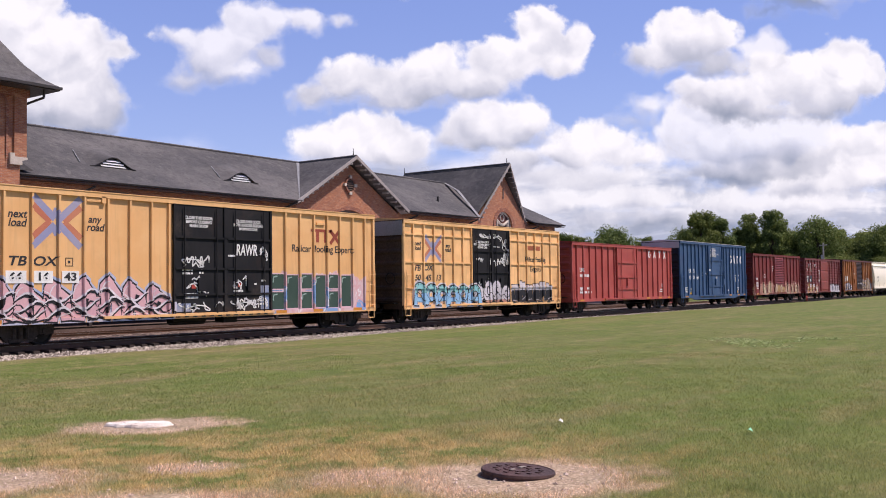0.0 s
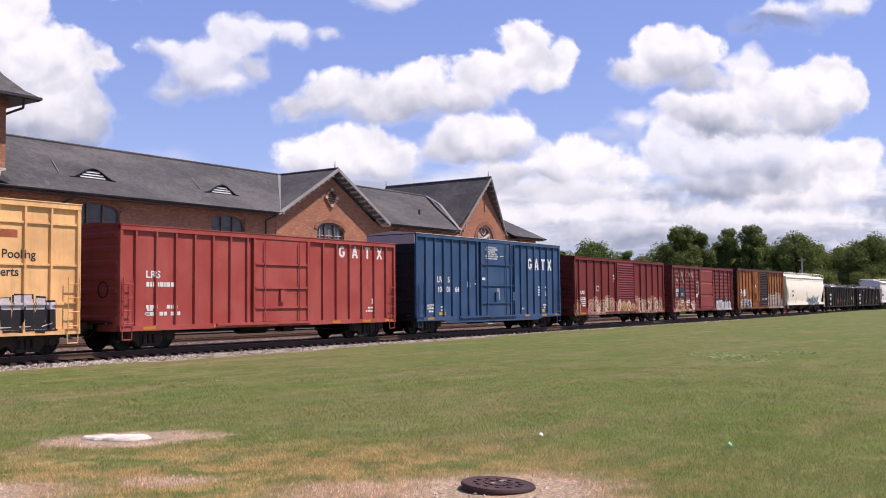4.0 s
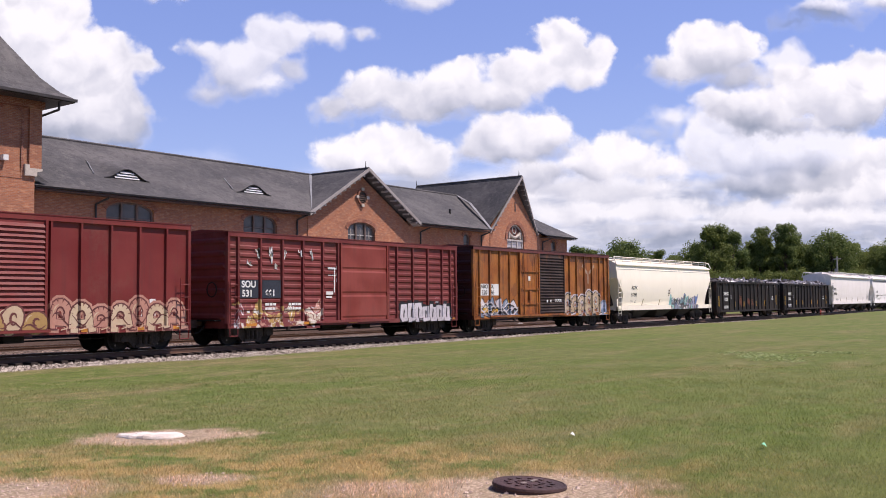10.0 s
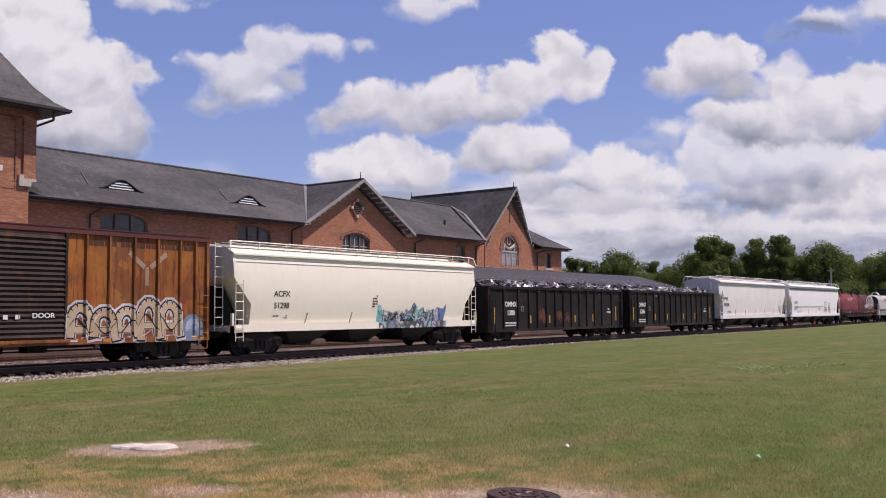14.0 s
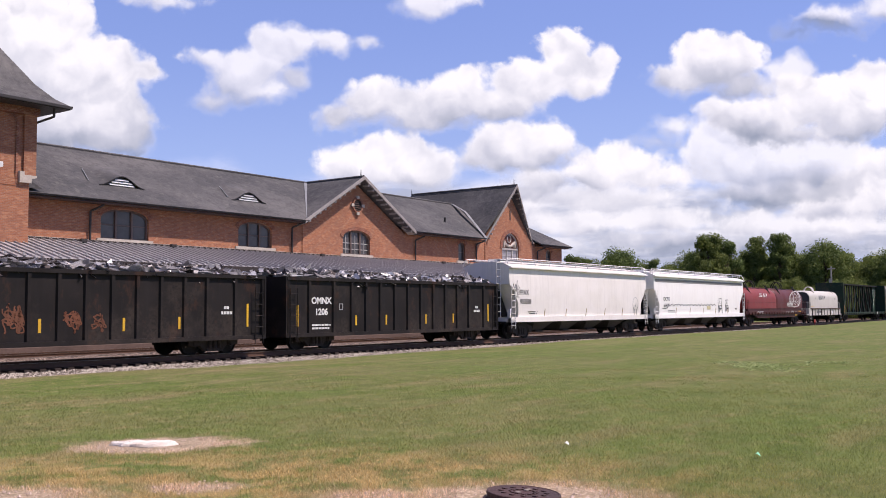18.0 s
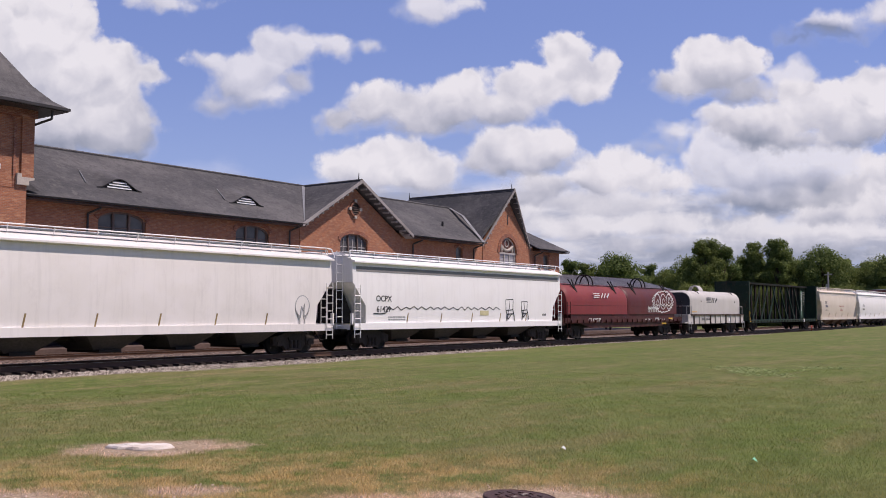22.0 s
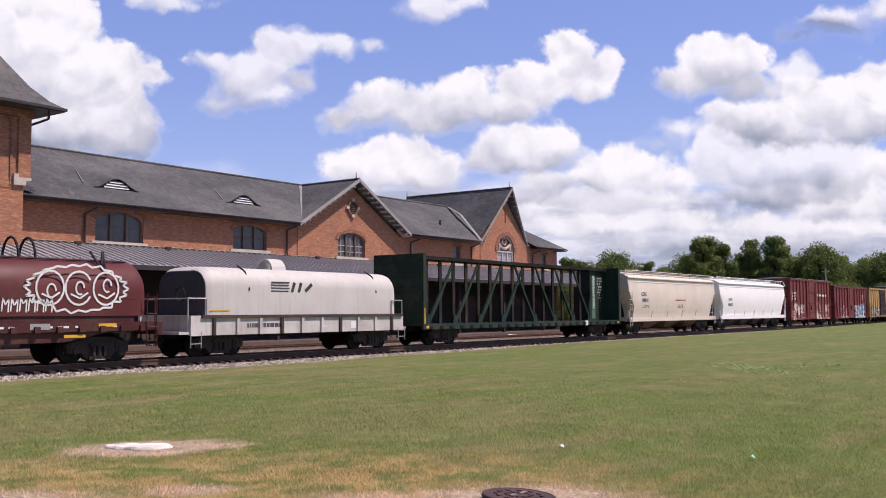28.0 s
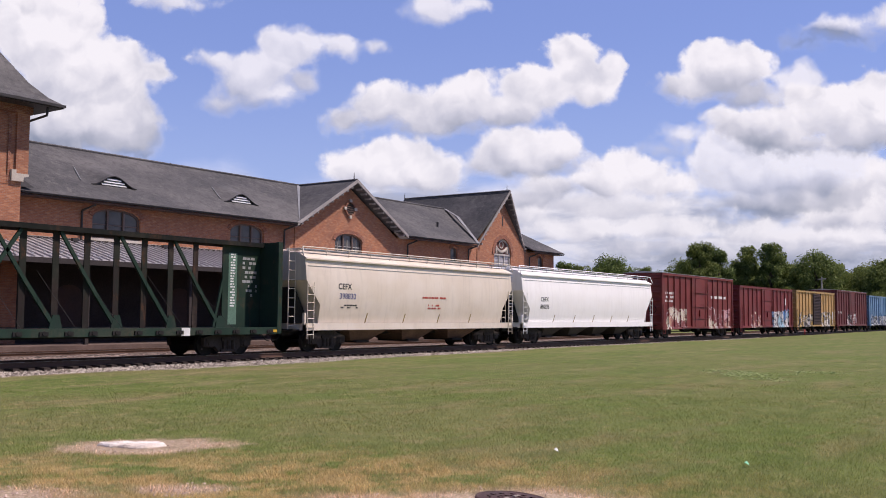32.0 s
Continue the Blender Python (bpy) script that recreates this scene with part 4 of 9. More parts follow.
def round_vent(st, x, z, y):
    v = part("round_vent", Shape().prism([(x + 0.42 * math.cos(a * math.pi / 8), z + 0.42 * math.sin(a * math.pi / 8)) for a in range(16)], 1, y + 0.1, y + 0.12), GUTTER, st, "round louvred vent with four keystones")
    for i in range(5):
        dz = -0.3 + i * 0.15
        w = math.sqrt(max(0.02, 0.42 ** 2 - dz ** 2)) * 0.95
        part("louvre", Shape().loft([[(x - w, y + 0.0, z + dz - 0.05), (x + w, y + 0.0, z + dz - 0.05), (x + w, y + 0.1, z + dz + 0.03), (x - w, y + 0.1, z + dz + 0.03)], [(x - w, y + 0.0, z + dz - 0.03), (x + w, y + 0.0, z + dz - 0.03), (x + w, y + 0.1, z + dz + 0.05), (x - w, y + 0.1, z + dz + 0.05)]]), TRIM, v)
    for dx, dz in ((-0.55, 0), (0.55, 0), (0, 0.56), (0, -0.56)):
        part("keystone", Shape().box(x + dx - 0.12, x + dx + 0.12, y - 0.02, y + 0.1, z + dz - 0.1, z + dz + 0.1), STONE, v)
    ring = Shape()
    ring.loft([[(x + r * math.cos(a * math.pi / 10), yy, z + r * math.sin(a * math.pi / 10)) for a in range(20)] for r, yy in ((0.43, y + 0.0), (0.54, y + 0.0), (0.54, y + 0.12))], True, False)
    part("brick_ring", ring, BRICK_DARK, v)


PALEGLASS = plain("pale_reflecting_glass", (0.42, 0.4, 0.42), (0.3, 0.28, 0.3), 0.15)
LUNETTE = plain("red_brown_lunette", (0.16, 0.06, 0.045), (0.1, 0.04, 0.03), 0.7)


def tall_window(st, x, z, w, h, y):
    """The tall round-headed window of the steep gable, with a fan of tracery."""
    win = part("window", Shape().prism([(x + p, z + q) for p, q in arch_outline(w, h, w / 2, 17)], 1, y + 0.2, y + 0.22), GLASSY, st, "tall round-headed window with pale tracery")
    ring = Shape()
    out, inn = arch_outline(w, h, w / 2, 17), arch_outline(w - 0.26, h - 0.13, w / 2 - 0.13, 17)
    ring.loft([[(x + p, yy, z + q) for p, q in o] for yy, o in ((y + 0.1, out), (y + 0.19, out), (y + 0.19, inn), (y + 0.1, inn), (y + 0.1, out))], True, False)
    part("frame", ring, FRAME, win)
    spring = z + h - w / 2
    part("transom", Shape().box(x - w / 2, x + w / 2, y + 0.08, y + 0.19, spring - 0.1, spring + 0.04), FRAME, win)
    for dx in (-0.42, 0.42):
        part("mullion", Shape().box(x + dx - 0.05, x + dx + 0.05, y + 0.1, y + 0.19, z, spring), FRAME, win)
    for zz in (0.3, 0.65, 0.95):
        part("sash_bar", Shape().box(x - w / 2 + 0.1, x + w / 2 - 0.1, y + 0.14, y + 0.19, z + zz - 0.02, z + zz + 0.02), FRAME, win)
    for k in range(3):
        xa = x - w / 2 + 0.14 + k * 0.83
        part("pane", Shape().box(xa, xa + 0.76, y + 0.185, y + 0.198, z + 0.04, spring - 0.12), PALEGLASS, win, "pale reflecting pane")
    part("lunette", Shape().prism([(x + (w / 2 - 0.14) * math.cos(a * math.pi / 16), spring + 0.04 + (w / 2 - 0.14) * math.sin(a * math.pi / 16)) for a in range(17)], 1, y + 0.18, y + 0.198), LUNETTE, win, "dark red-brown lunette panel")
    part("swag", Shape().path([(x - 0.9 + 1.8 * i / 12, y + 0.15, spring + 0.62 - 0.4 * math.sin(i * math.pi / 12)) for i in range(13)], 0.13, 6).tube((x - 0.85, y + 0.15, spring + 0.1), (x - 0.85, y + 0.15, spring + 0.66), 0.12, 6).tube((x + 0.85, y + 0.15, spring + 0.1), (x + 0.85, y + 0.15, spring + 0.66), 0.12, 6), STONE, win, "cream draped relief")
    for dx, r in ((-0.55, 0.36), (0.55, 0.36)):
        arc = [(x + dx + r * math.cos(a * math.pi / 8), y + 0.15, spring + 0.1 + r * math.sin(a * math.pi / 8)) for a in range(9)]
        part("tracery", Shape().path(arc, 0.04, 5), FRAME, win)
    part("tracery", Shape().path([(x + 0.3 * math.cos(a * math.pi / 8), y + 0.15, spring + 0.85 + 0.3 * math.sin(a * math.pi / 8)) for a in range(17)], 0.045, 5), FRAME, win)
    hood = Shape()
    o1, o2 = arch_outline(w + 0.02, h, w / 2, 17)[2:], arch_outline(w + 0.7, h + 0.35, w / 2 + 0.35, 17)[2:]
    for (a, b), (c, d) in zip(zip(o1, o1[1:]), zip(o2, o2[1:])):
        hood.loft([[(x + a[0], yy, z + a[1]), (x + b[0], yy, z + b[1]), (x + d[0], yy, z + d[1]), (x + c[0], yy, z + c[1])] for yy in (y - 0.06, y + 0.1)])
    part("brick_hood", hood, BRICK_DARK, win)


def eyebrow(st, cx, ey, ez, k):
    """An eyebrow dormer: a low swelling of the slates over three pale louvres."""
    y0 = 44.75
    z0 = ez + (y0 - ey) * k
    rise = 0.56
    s = Shape()
    rings = []
    for j, f in ((0, 1.0), (1, 0.62), (2, 0.28), (3, 0.0)):
        y = y0 + j * 0.75
        base = ez + (y - ey) * k + 0.01
        rings.append([(cx - 1.42 + 2.84 * i / 16, y, base + rise * f * (math.sin(math.pi * i / 16) ** 2)) for i in range(17)])
    s.loft(rings, False, False)
    part("eyebrow_dormer", s, SLATE, st, "eyebrow dormer with pale louvres", smooth=True)
    lip = [(cx - 1.42 + 2.84 * i / 16, y0 - 0.03, z0 + 0.01 + rise * (math.sin(math.pi * i / 16) ** 2)) for i in range(17)]
    part("dormer_lip", Shape().loft([[(p[0], p[1] + dy, p[2] + dz) for dy, dz in ((-0.03, -0.02), (0.03, -0.02), (0.03, 0.025), (-0.03, 0.025))] for p in lip]), GUTTER, st)
    back = Shape().prism([(cx - 1.08, z0), (cx + 1.08, z0)] + [(cx + 1.08 - 2.16 * i / 10, z0 + rise * 0.92 * math.sin(math.pi * (0.125 + 0.75 * (1 - i / 10))) ** 2) for i in range(11)], 1, y0 + 0.06, y0 + 0.09)
    part("dormer_back", back, GUTTER, st)
    for i, w in ((0, 0.78), (1, 0.66), (2, 0.44)):
        z = z0 + 0.07 + i * 0.14
        part("louvre", Shape().loft([[(cx - w, y0 - 0.02, z - 0.02), (cx + w, y0 - 0.02, z - 0.02), (cx + w, y0 + 0.06, z + 0.075), (cx - w, y0 + 0.06, z + 0.075)], [(cx - w, y0 - 0.02, z), (cx + w, y0 - 0.02, z), (cx + w, y0 + 0.06, z + 0.09), (cx - w, y0 + 0.06, z + 0.09)]]), LOUVRE, st)


def tower_block(st):
    """The taller pavilion at the near end of the wing, its upper storey corbelled out over a stone."""
    fy, x1 = 42.5, 25.7
    part("wall", Shape().box(-6, x1 - 0.3, fy + 0.08, 53.6, -0.4, 8.0), BRICK, st)
    part("wall", Shape().box(-6, x1 - 0.62, fy + 0.12, 53.4, 8.0, 11.5), BRICK, st)
    pier = part("corner_pier", Shape().box(x1 - 0.62, x1, fy, fy + 1.2, 8.1, 11.5), BRICK, st)
    part("corbel_stone", Shape().prism([(x1 - 0.85, 7.75), (x1 - 0.25, 7.75), (x1 - 0.25, 7.95), (x1 + 0.02, 8.02), (x1 + 0.02, 8.12), (x1 - 0.62, 8.12), (x1 - 0.62, 8.28), (x1 - 0.85, 8.28)], 1, fy - 0.06, fy + 1.2), STONE, pier, "pale corbel stone")
    # blind arch in the upper wall
    part("blind_arch", Shape().loft([[(24.15 + p, fy + 0.09 if j else fy + 0.06, 7.6 + q) for p, q in arch_outline(1.1 + 0.3 * j, 3.4 + 0.15 * j, 0.55 + 0.15 * j, 11)] for j in (0, 1)], True, False), BRICK_DARK, st)
    part("wall_lamp", Shape().box(23.7, 23.95, fy - 0.18, fy + 0.08, 8.35, 8.6), WHITE, st, "small white floodlight")
    # flared hip roof
    ex, ey, ez = 26.85, 41.45, 11.5
    prof = [(0.0, 0.0), (0.55, 0.36), (1.2, 1.05), (2.2, 2.55), (5.2, 7.2)]
    for axis in (0, 1):
        for (a, za), (b, zb) in zip(prof, prof[1:]):
            if axis == 0:
                q = [(-8, ey + a, ez + za), (ex - a, ey + a, ez + za), (ex - b, ey + b, ez + zb), (-8, ey + b, ez + zb)]
            else:
                q = [(ex - a, ey + a, ez + za), (ex - a, 55.0 - a, ez + za), (ex - b, 55.0 - b, ez + zb), (ex - b, ey + b, ez + zb)]
            roof_plane(st, q, 0.12)
    part("soffit", Shape().box(-8, ex - 0.05, ey + 0.03, 54.6, ez - 0.16, ez - 0.1), GUTTER, st)
    part("gutter", Shape().box(-8, ex, ey - 0.08, ey + 0.04, ez - 0.12, ez + 0.01), GUTTER, st)
    part("cornice", Shape().box(-6, x1 + 0.1, fy - 0.1, fy + 0.3, 11.0, 11.34), BRICK_DARK, st)
    part("downpipe", Shape().path([(ex - 0.75, ey + 0.25, 11.35), (ex - 0.75, ey + 0.3, 10.95), (x1 + 0.05, fy + 0.2, 10.7), (x1 + 0.07, fy + 0.3, 8.2)], 0.06, 8), GUTTER, st)
    part("cricket_roof", Shape().loft([[(25.45, 43.2, 7.62), (26.5, 43.2, 7.62), (25.45, 44.4, 8.0)], [(25.45, 43.25, 8.15), (25.6, 43.25, 8.15), (25.45, 44.4, 8.3)]]), SLATE, st)


def build_canopy():
    """The platform canopy along the station: standing-seam metal on dark posts."""
    y0, z0, y1, z1 = 39.4, 4.06, 44.0, 5.3
    x0, x1 = -6.0, 96.0
    can = thing("platform_canopy", "long grey standing-seam metal platform canopy on dark posts", "canopy", kind="")
    k = (z1 - z0) / (y1 - y0)
    part("roof_sheet", Shape().prism([(y0, z0), (y1 - 0.14, z1 - 0.14 * k), (y1 - 0.14, z1 - 0.14 * k - 0.05), (y0, z0 - 0.05)], 0, x0, x1), TIN, can)
    seam = Shape().prism([(y0 - 0.01, z0 + 0.001), (y1 - 0.16, z1 - 0.16 * k), (y1 - 0.16, z1 - 0.16 * k + 0.075), (y0 - 0.01, z0 + 0.075)], 0, -0.02, 0.02).mesh("seam", TIN)
    rest = Shape()
    x = x0 + 0.2
    while x < x1:
        if 20 < x < 92:
            part("seam", seam, None, can, at=pose(x, 0, 0))
        else:
            rest.prism([(y0 - 0.01, z0 + 0.001), (y1 - 0.16, z1 - 0.16 * k), (y1 - 0.16, z1 - 0.16 * k + 0.075), (y0 - 0.01, z0 + 0.075)], 0, x - 0.02, x + 0.02)
        x += 0.43
    tagged(part("seams", rest, TIN, can), kind="stuff")
    guard = Shape()
    x = x0 + 0.4
    while x < x1:
        for row in (0.5, 0.95):
            guard.box(x - 0.05, x + 0.05, y0 + row, y0 + row + 0.05, z0 + row * k, z0 + row * k + 0.1)
        x += 0.86
    tagged(part("snow_guards", guard, GALV, can), kind="stuff")
    part("fascia", Shape().box(x0, x1, y0 - 0.06, y0 - 0.012, z0 - 0.24, z0 + 0.0), DARKWOOD_AND_SHADE, can)
    part("ceiling_boards", Shape().prism([(y0, z0 - 0.07), (y1 - 0.14, z1 - 0.3), (y1 - 0.14, z1 - 0.34), (y0, z0 - 0.11)], 0, x0, x1), DARKWOOD_AND_SHADE, can)
    part("wall_plate", Shape().box(x0, x1, y1 - 0.14, y1 - 0.125, z1 - 0.3, z1 + 0.06), DARKWOOD_AND_SHADE, can)
    post = Shape().box(-0.09, 0.09, -0.09, 0.09, 0.12, z0 + 0.02).mesh("post", DARKWOOD_AND_SHADE)
    for i in range(17):
        part("post", post, None, can, at=pose(-3 + i * 6.1, y0 + 0.75, 0))
    for i in range(3):
        part("post", post, None, can, at=pose(82 + i * 6.1, y1 - 0.6, 0))
    for x in (25.2, 28.9, 34.5, 46.5, 60.0):
        tagged(part("spotlight", Shape().box(x - 0.16, x + 0.16, 43.3, 43.5, 5.2, 5.36).tube((x, 43.4, 5.08), (x, 43.4, 5.25), 0.05), GUTTER), "small dark floodlight on the canopy roof", "lamp")
    return can


def build_clouds():
    """Cumulus before the camera, a far sheet each, which drift slowly on the wind."""
    sky = thing("cloud_backdrop", "drifting white cumulus clouds with grey bases", "clouds", kind="structure")
    # the first sheet also glows, added to lift the dimmed sky ahead
    sheets = [("haze_and_glow", 0.0, 0.0, 0.0, 0.0, (), (-6.0, 22.0, -4.0, 6.0))]
    for top, base, grey, soft, lobes in CLOUDS:
        box = (min(l[0] - l[2] for l in lobes) - 0.5, max(l[0] + l[2] for l in lobes) + 0.5, min(l[1] - l[3] for l in lobes) - 0.45, max(l[1] + l[3] for l in lobes) + 0.45)
        sheets.append(("cumulus", top, base, grey, soft, lobes, box))
    for k, (name, top, base, grey, soft, lobes, (u0, u1, v0, v1)) in enumerate(sheets):
        s, R, n, m = Shape(), 3600.0 - 25 * k, 16, 6
        v = []
        for j in range(m + 1):
            for i in range(n + 1):
                ray = Vector((u0 + (u1 - u0) * i / n - 7.84, 4.41 - v0 - (v1 - v0) * j / m, -17.13)).normalized()
                v.append(SKY_TILT.to_3x3() @ ray * R)
        s.add(v, [(j * (n + 1) + i, j * (n + 1) + i + 1, (j + 1) * (n + 1) + i + 1, (j + 1) * (n + 1) + i) for j in range(m) for i in range(n)])
        part(name, s, cloud_material(top, base, grey, soft, lobes), sky, smooth=True)
    return sky


# ---- trees ----
def crown_mesh(name, seed, height, spread, leaves, mats, base=0.22, leaf=(0.15, 0.38)):
    rnd = random.Random(seed)
    s = Shape()
    clumps = []
    for _ in range(84):
        f = rnd.random()
        z = height * (base + (0.97 - base) * f)
        r = spread * math.sin(math.pi * (0.2 + 0.72 * f)) ** 0.6 * rnd.uniform(0.3, 1.0)
        a = rnd.uniform(0, 2 * math.pi)
        clumps.append((Vector((r * math.cos(a), r * math.sin(a), z)), spread * rnd.uniform(0.2, 0.38)))
    for _ in range(leaves):
        c, r = rnd.choice(clumps)
        d = Vector((rnd.gauss(0, 1), rnd.gauss(0, 1), rnd.gauss(0, 0.8))).normalized()
        p = c + d * r * rnd.uniform(0.55, 1.08)
        a, w = rnd.uniform(0, 6.28), rnd.uniform(*leaf)
        n = (d + Vector((rnd.gauss(0, 0.6), rnd.gauss(0, 0.6), rnd.gauss(0.25, 0.6)))).normalized()
        u = n.orthogonal().normalized()
        v = n.cross(u)
        u, v = u * math.cos(a) + v * math.sin(a), v * math.cos(a) - u * math.sin(a)
        s.mat = rnd.random() < 0.35
        s.add([p - u * w * 0.6, p - v * w * 0.35, p + u * w * 0.6, p + v * w * 0.35], [(0, 1, 2, 3)])
    trunk = Shape()
    trunk.tube((0, 0, -0.5), (0.1, 0.05, height * 0.5), height * 0.022, 8, height * 0.012)
    trunk.tube((0.1, 0.05, height * 0.5), (0, 0, height * 0.86), height * 0.012, 6, height * 0.003)
    for c, r in clumps[::3]:
        trunk.tube((0.06, 0.03, max(height * 0.2, c.z * 0.62)), c, height * 0.008, 5, height * 0.002)
    return s.mesh(name, mats), trunk.mesh("trunk", BARK)


def build_trees():
    kinds = [crown_mesh("crown", 11 + i, h, w, n, m, b) for i, (h, w, n, m, b) in enumerate((
        (15.2, 3.5, 26000, [LEAF_B, LEAF_A], 0.08), (14.8, 3.0, 23000, [LEAF_A, LEAF_B], 0.08), (11.5, 4.3, 24000, [LEAF_A, LEAF_B], 0.04), (9.0, 4.3, 15000, [LEAF_A, LEAF_A], 0.02)))]

    def plant(kind, x, y, size, label, turn):
        tree = thing("tree", label, "tree", "trees behind the track", at=Matrix.Translation((x, y, -0.4)) @ pose(0, 0, 0, 0, 0, turn) @ Matrix.Diagonal((size, size, size, 1)))
        part("crown", kinds[kind][0], None, tree)
        part("trunk", kinds[kind][1], None, tree)
    rnd = random.Random(21)

    def bearing(px, depth):
        a = radians(54.31) + math.atan((px - 784) / 1713)
        r = depth / math.cos(math.atan((px - 784) / 1713))
        return r * math.sin(a), r * math.cos(a)
    # the tall ones that stand out, then the belt and the far wood
    for px, depth, kind, size in ((1246, 165, 0, 0.95), (1276, 168, 0, 0.9), (1326, 170, 1, 0.97), (1374, 168, 1, 1.0), (1392, 176, 1, 0.9), (1452, 165, 2, 1.12), (1478, 172, 2, 1.0), (1545, 165, 2, 0.92), (1575, 160, 2, 1.0), (1600, 160, 2, 1.05), (1092, 230, 2, 1.36), (1070, 236, 2, 1.2)):
        plant(kind, *bearing(px, depth), size, "tall leafy deciduous tree behind the railway", rnd.uniform(0, 360))
    for i in range(46):
        px = 985 + i * 14.5 + rnd.uniform(-5, 5)
        depth = (250 if px < 1210 else 176) + rnd.uniform(-8, 16)
        plant(rnd.choice((2, 3, 3)), *bearing(px, depth), rnd.uniform(0.88, 1.1) * (0.96 if px < 1210 else 0.98), "round green tree in the belt beside the railway", rnd.uniform(0, 360))
    for i in range(44):
        px = 900 + i * 19 + rnd.uniform(-8, 8)
        plant(rnd.choice((2, 0, 2)), *bearing(px, 300 + rnd.uniform(0, 40)), rnd.uniform(1.15, 1.4), "tree of the distant wood", rnd.uniform(0, 360))
    for i in range(30):
        px = 1200 + i * 15 + rnd.uniform(-5, 5)
        plant(3, *bearing(px, 158 + rnd.uniform(-4, 6)), rnd.uniform(0.5, 0.72), "low bushy growth along the railway", rnd.uniform(0, 360))
    x, y = bearing(1463, 135)
    pole = thing("utility_pole", "weathered wooden utility pole with a crossarm", "pole", at=pose(x, y, 0, 0, 0, 40))
    part("post", Shape().tube((0, 0, -0.5), (0, 0, 7.4), 0.15, 8, 0.1), POLEWOOD, pole)
    part("crossarm", Shape().box(-1.1, 1.1, -0.06, 0.06, 7.0, 7.14), POLEWOOD, pole)
    part("transformer", Shape().tube((0.3, 0, 4.9), (0.3, 0, 5.7), 0.22, 10), GALV, pole)

# ---- rolling stock ----
CARS, WHEELS, SIDES = [], [], {}
WHEEL_R = 0.457


def wheelset_mesh():
    s = Shape()
    s.tube((0, -0.95, 0), (0, 0.95, 0), 0.08, 8)
    for y in (-0.7525, 0.7525):
        sg = 1 if y > 0 else -1
        s.mat = 0
        n = 20
        rim = []
        for r, yy in ((0.1, y + sg * 0.09), (0.16, y + sg * 0.05), (WHEEL_R - 0.07, y + sg * 0.03), (WHEEL_R - 0.04, y + sg * 0.07), (WHEEL_R, y + sg * 0.07), (WHEEL_R, y - sg * 0.045), (WHEEL_R + 0.025, y - sg * 0.06), (WHEEL_R + 0.025, y - sg * 0.075), (0.1, y - sg * 0.07)):
            rim.append([(r * math.cos(2 * math.pi * k / n), yy, r * math.sin(2 * math.pi * k / n)) for k in range(n)])
        s.loft(rim, True, False)
        s.mat = 1
        for k in range(3):
            a = k * 2.094
            s.box(0.26 * math.cos(a) - 0.03, 0.26 * math.cos(a) + 0.03, y + sg * 0.02, y + sg * 0.055, 0.26 * math.sin(a) - 0.03, 0.26 * math.sin(a) + 0.03)
    return s.mesh("wheelset", [STEEL, TREAD], True)


def side_frame_mesh():
    """A cast truck side frame: bowed top member, dropped bottom member, spring nest and journal boxes."""
    s = Shape()
    y0, y1 = -0.09, 0.09
    s.prism([(-1.2, 0.36), (-0.66, 0.36), (-0.44, 0.14), (0.44, 0.14), (0.66, 0.36), (1.2, 0.36), (1.22, 0.7), (0.85, 0.78), (0.45, 0.9), (-0.45, 0.9), (-0.85, 0.78), (-1.22, 0.7)], 1, y0, y1)
    for x in (-0.89, 0.89):
        s.tube((x, -0.16, 0.457), (x, 0.12, 0.457), 0.13, 10)
        s.box(x - 0.22, x + 0.22, -0.12, 0.12, 0.36, 0.7)
    for x in (-0.22, 0, 0.22):
        s.tube((x, -0.13, 0.24), (x, -0.13, 0.58), 0.08, 8)
    s.box(-0.36, 0.36, -0.16, 0.12, 0.58, 0.7)
    s.box(-0.4, 0.4, -0.16, 0.1, 0.14, 0.24)
    return s.mesh("side_frame", TRUCK)


WHEEL_MESH, FRAME_MESH = wheelset_mesh(), side_frame_mesh()
BOLSTER_MESH = Shape().box(-0.2, 0.2, -1.05, 1.05, 0.5, 0.72).tube((0, 0, 0.6), (0, 0, 0.86), 0.2, 10).mesh("truck", STEEL)
COUPLER_MESH = Shape().box(-0.75, 0.0, -0.09, 0.09, 0.78, 0.97).prism([(0.0, 0.72), (0.28, 0.72), (0.34, 0.8), (0.34, 0.98), (0.28, 1.04), (0.0, 1.04)], 1, -0.16, 0.14).mesh("coupler", RUSTY)


def running_gear(car, half, inset=2.2, sill=STEEL):
    """Two trucks, couplers, air hoses and the centre sill."""
    part("centre_sill", Shape().box(-half, half, -0.3, 0.3, 0.72, 1.0), sill, car)
    for sg in (-1, 1):
        tr = part("truck", BOLSTER_MESH, None, car, at=pose(sg * (half - inset), 0, 0))
        for y in (-1.0, 1.0):
            part("side_frame", FRAME_MESH, None, tr, at=pose(0, y, 0, 0, 0, 0 if y < 0 else 180))
        for x in (-0.89, 0.89):
            WHEELS.append((part("wheelset", WHEEL_MESH, None, tr, at=pose(x, 0, WHEEL_R)), x))
        part("coupler", COUPLER_MESH, None, car, at=pose(sg * (half + 0.28), 0, 0, 0, 0, 0 if sg > 0 else 180))
        part("air_hose", Shape().path([(sg * (half + 0.1), -0.35, 0.8), (sg * (half + 0.35), -0.35, 0.55), (sg * (half + 0.6), -0.3, 0.5)], 0.03, 5), STEEL, car)


def begin(name, label, x0, x1, group="cars of the freight train"):
    car = thing(name, label, "railcar", group)
    CARS.append((car, (x0 + x1) / 2))
    return car, (x1 - x0) / 2


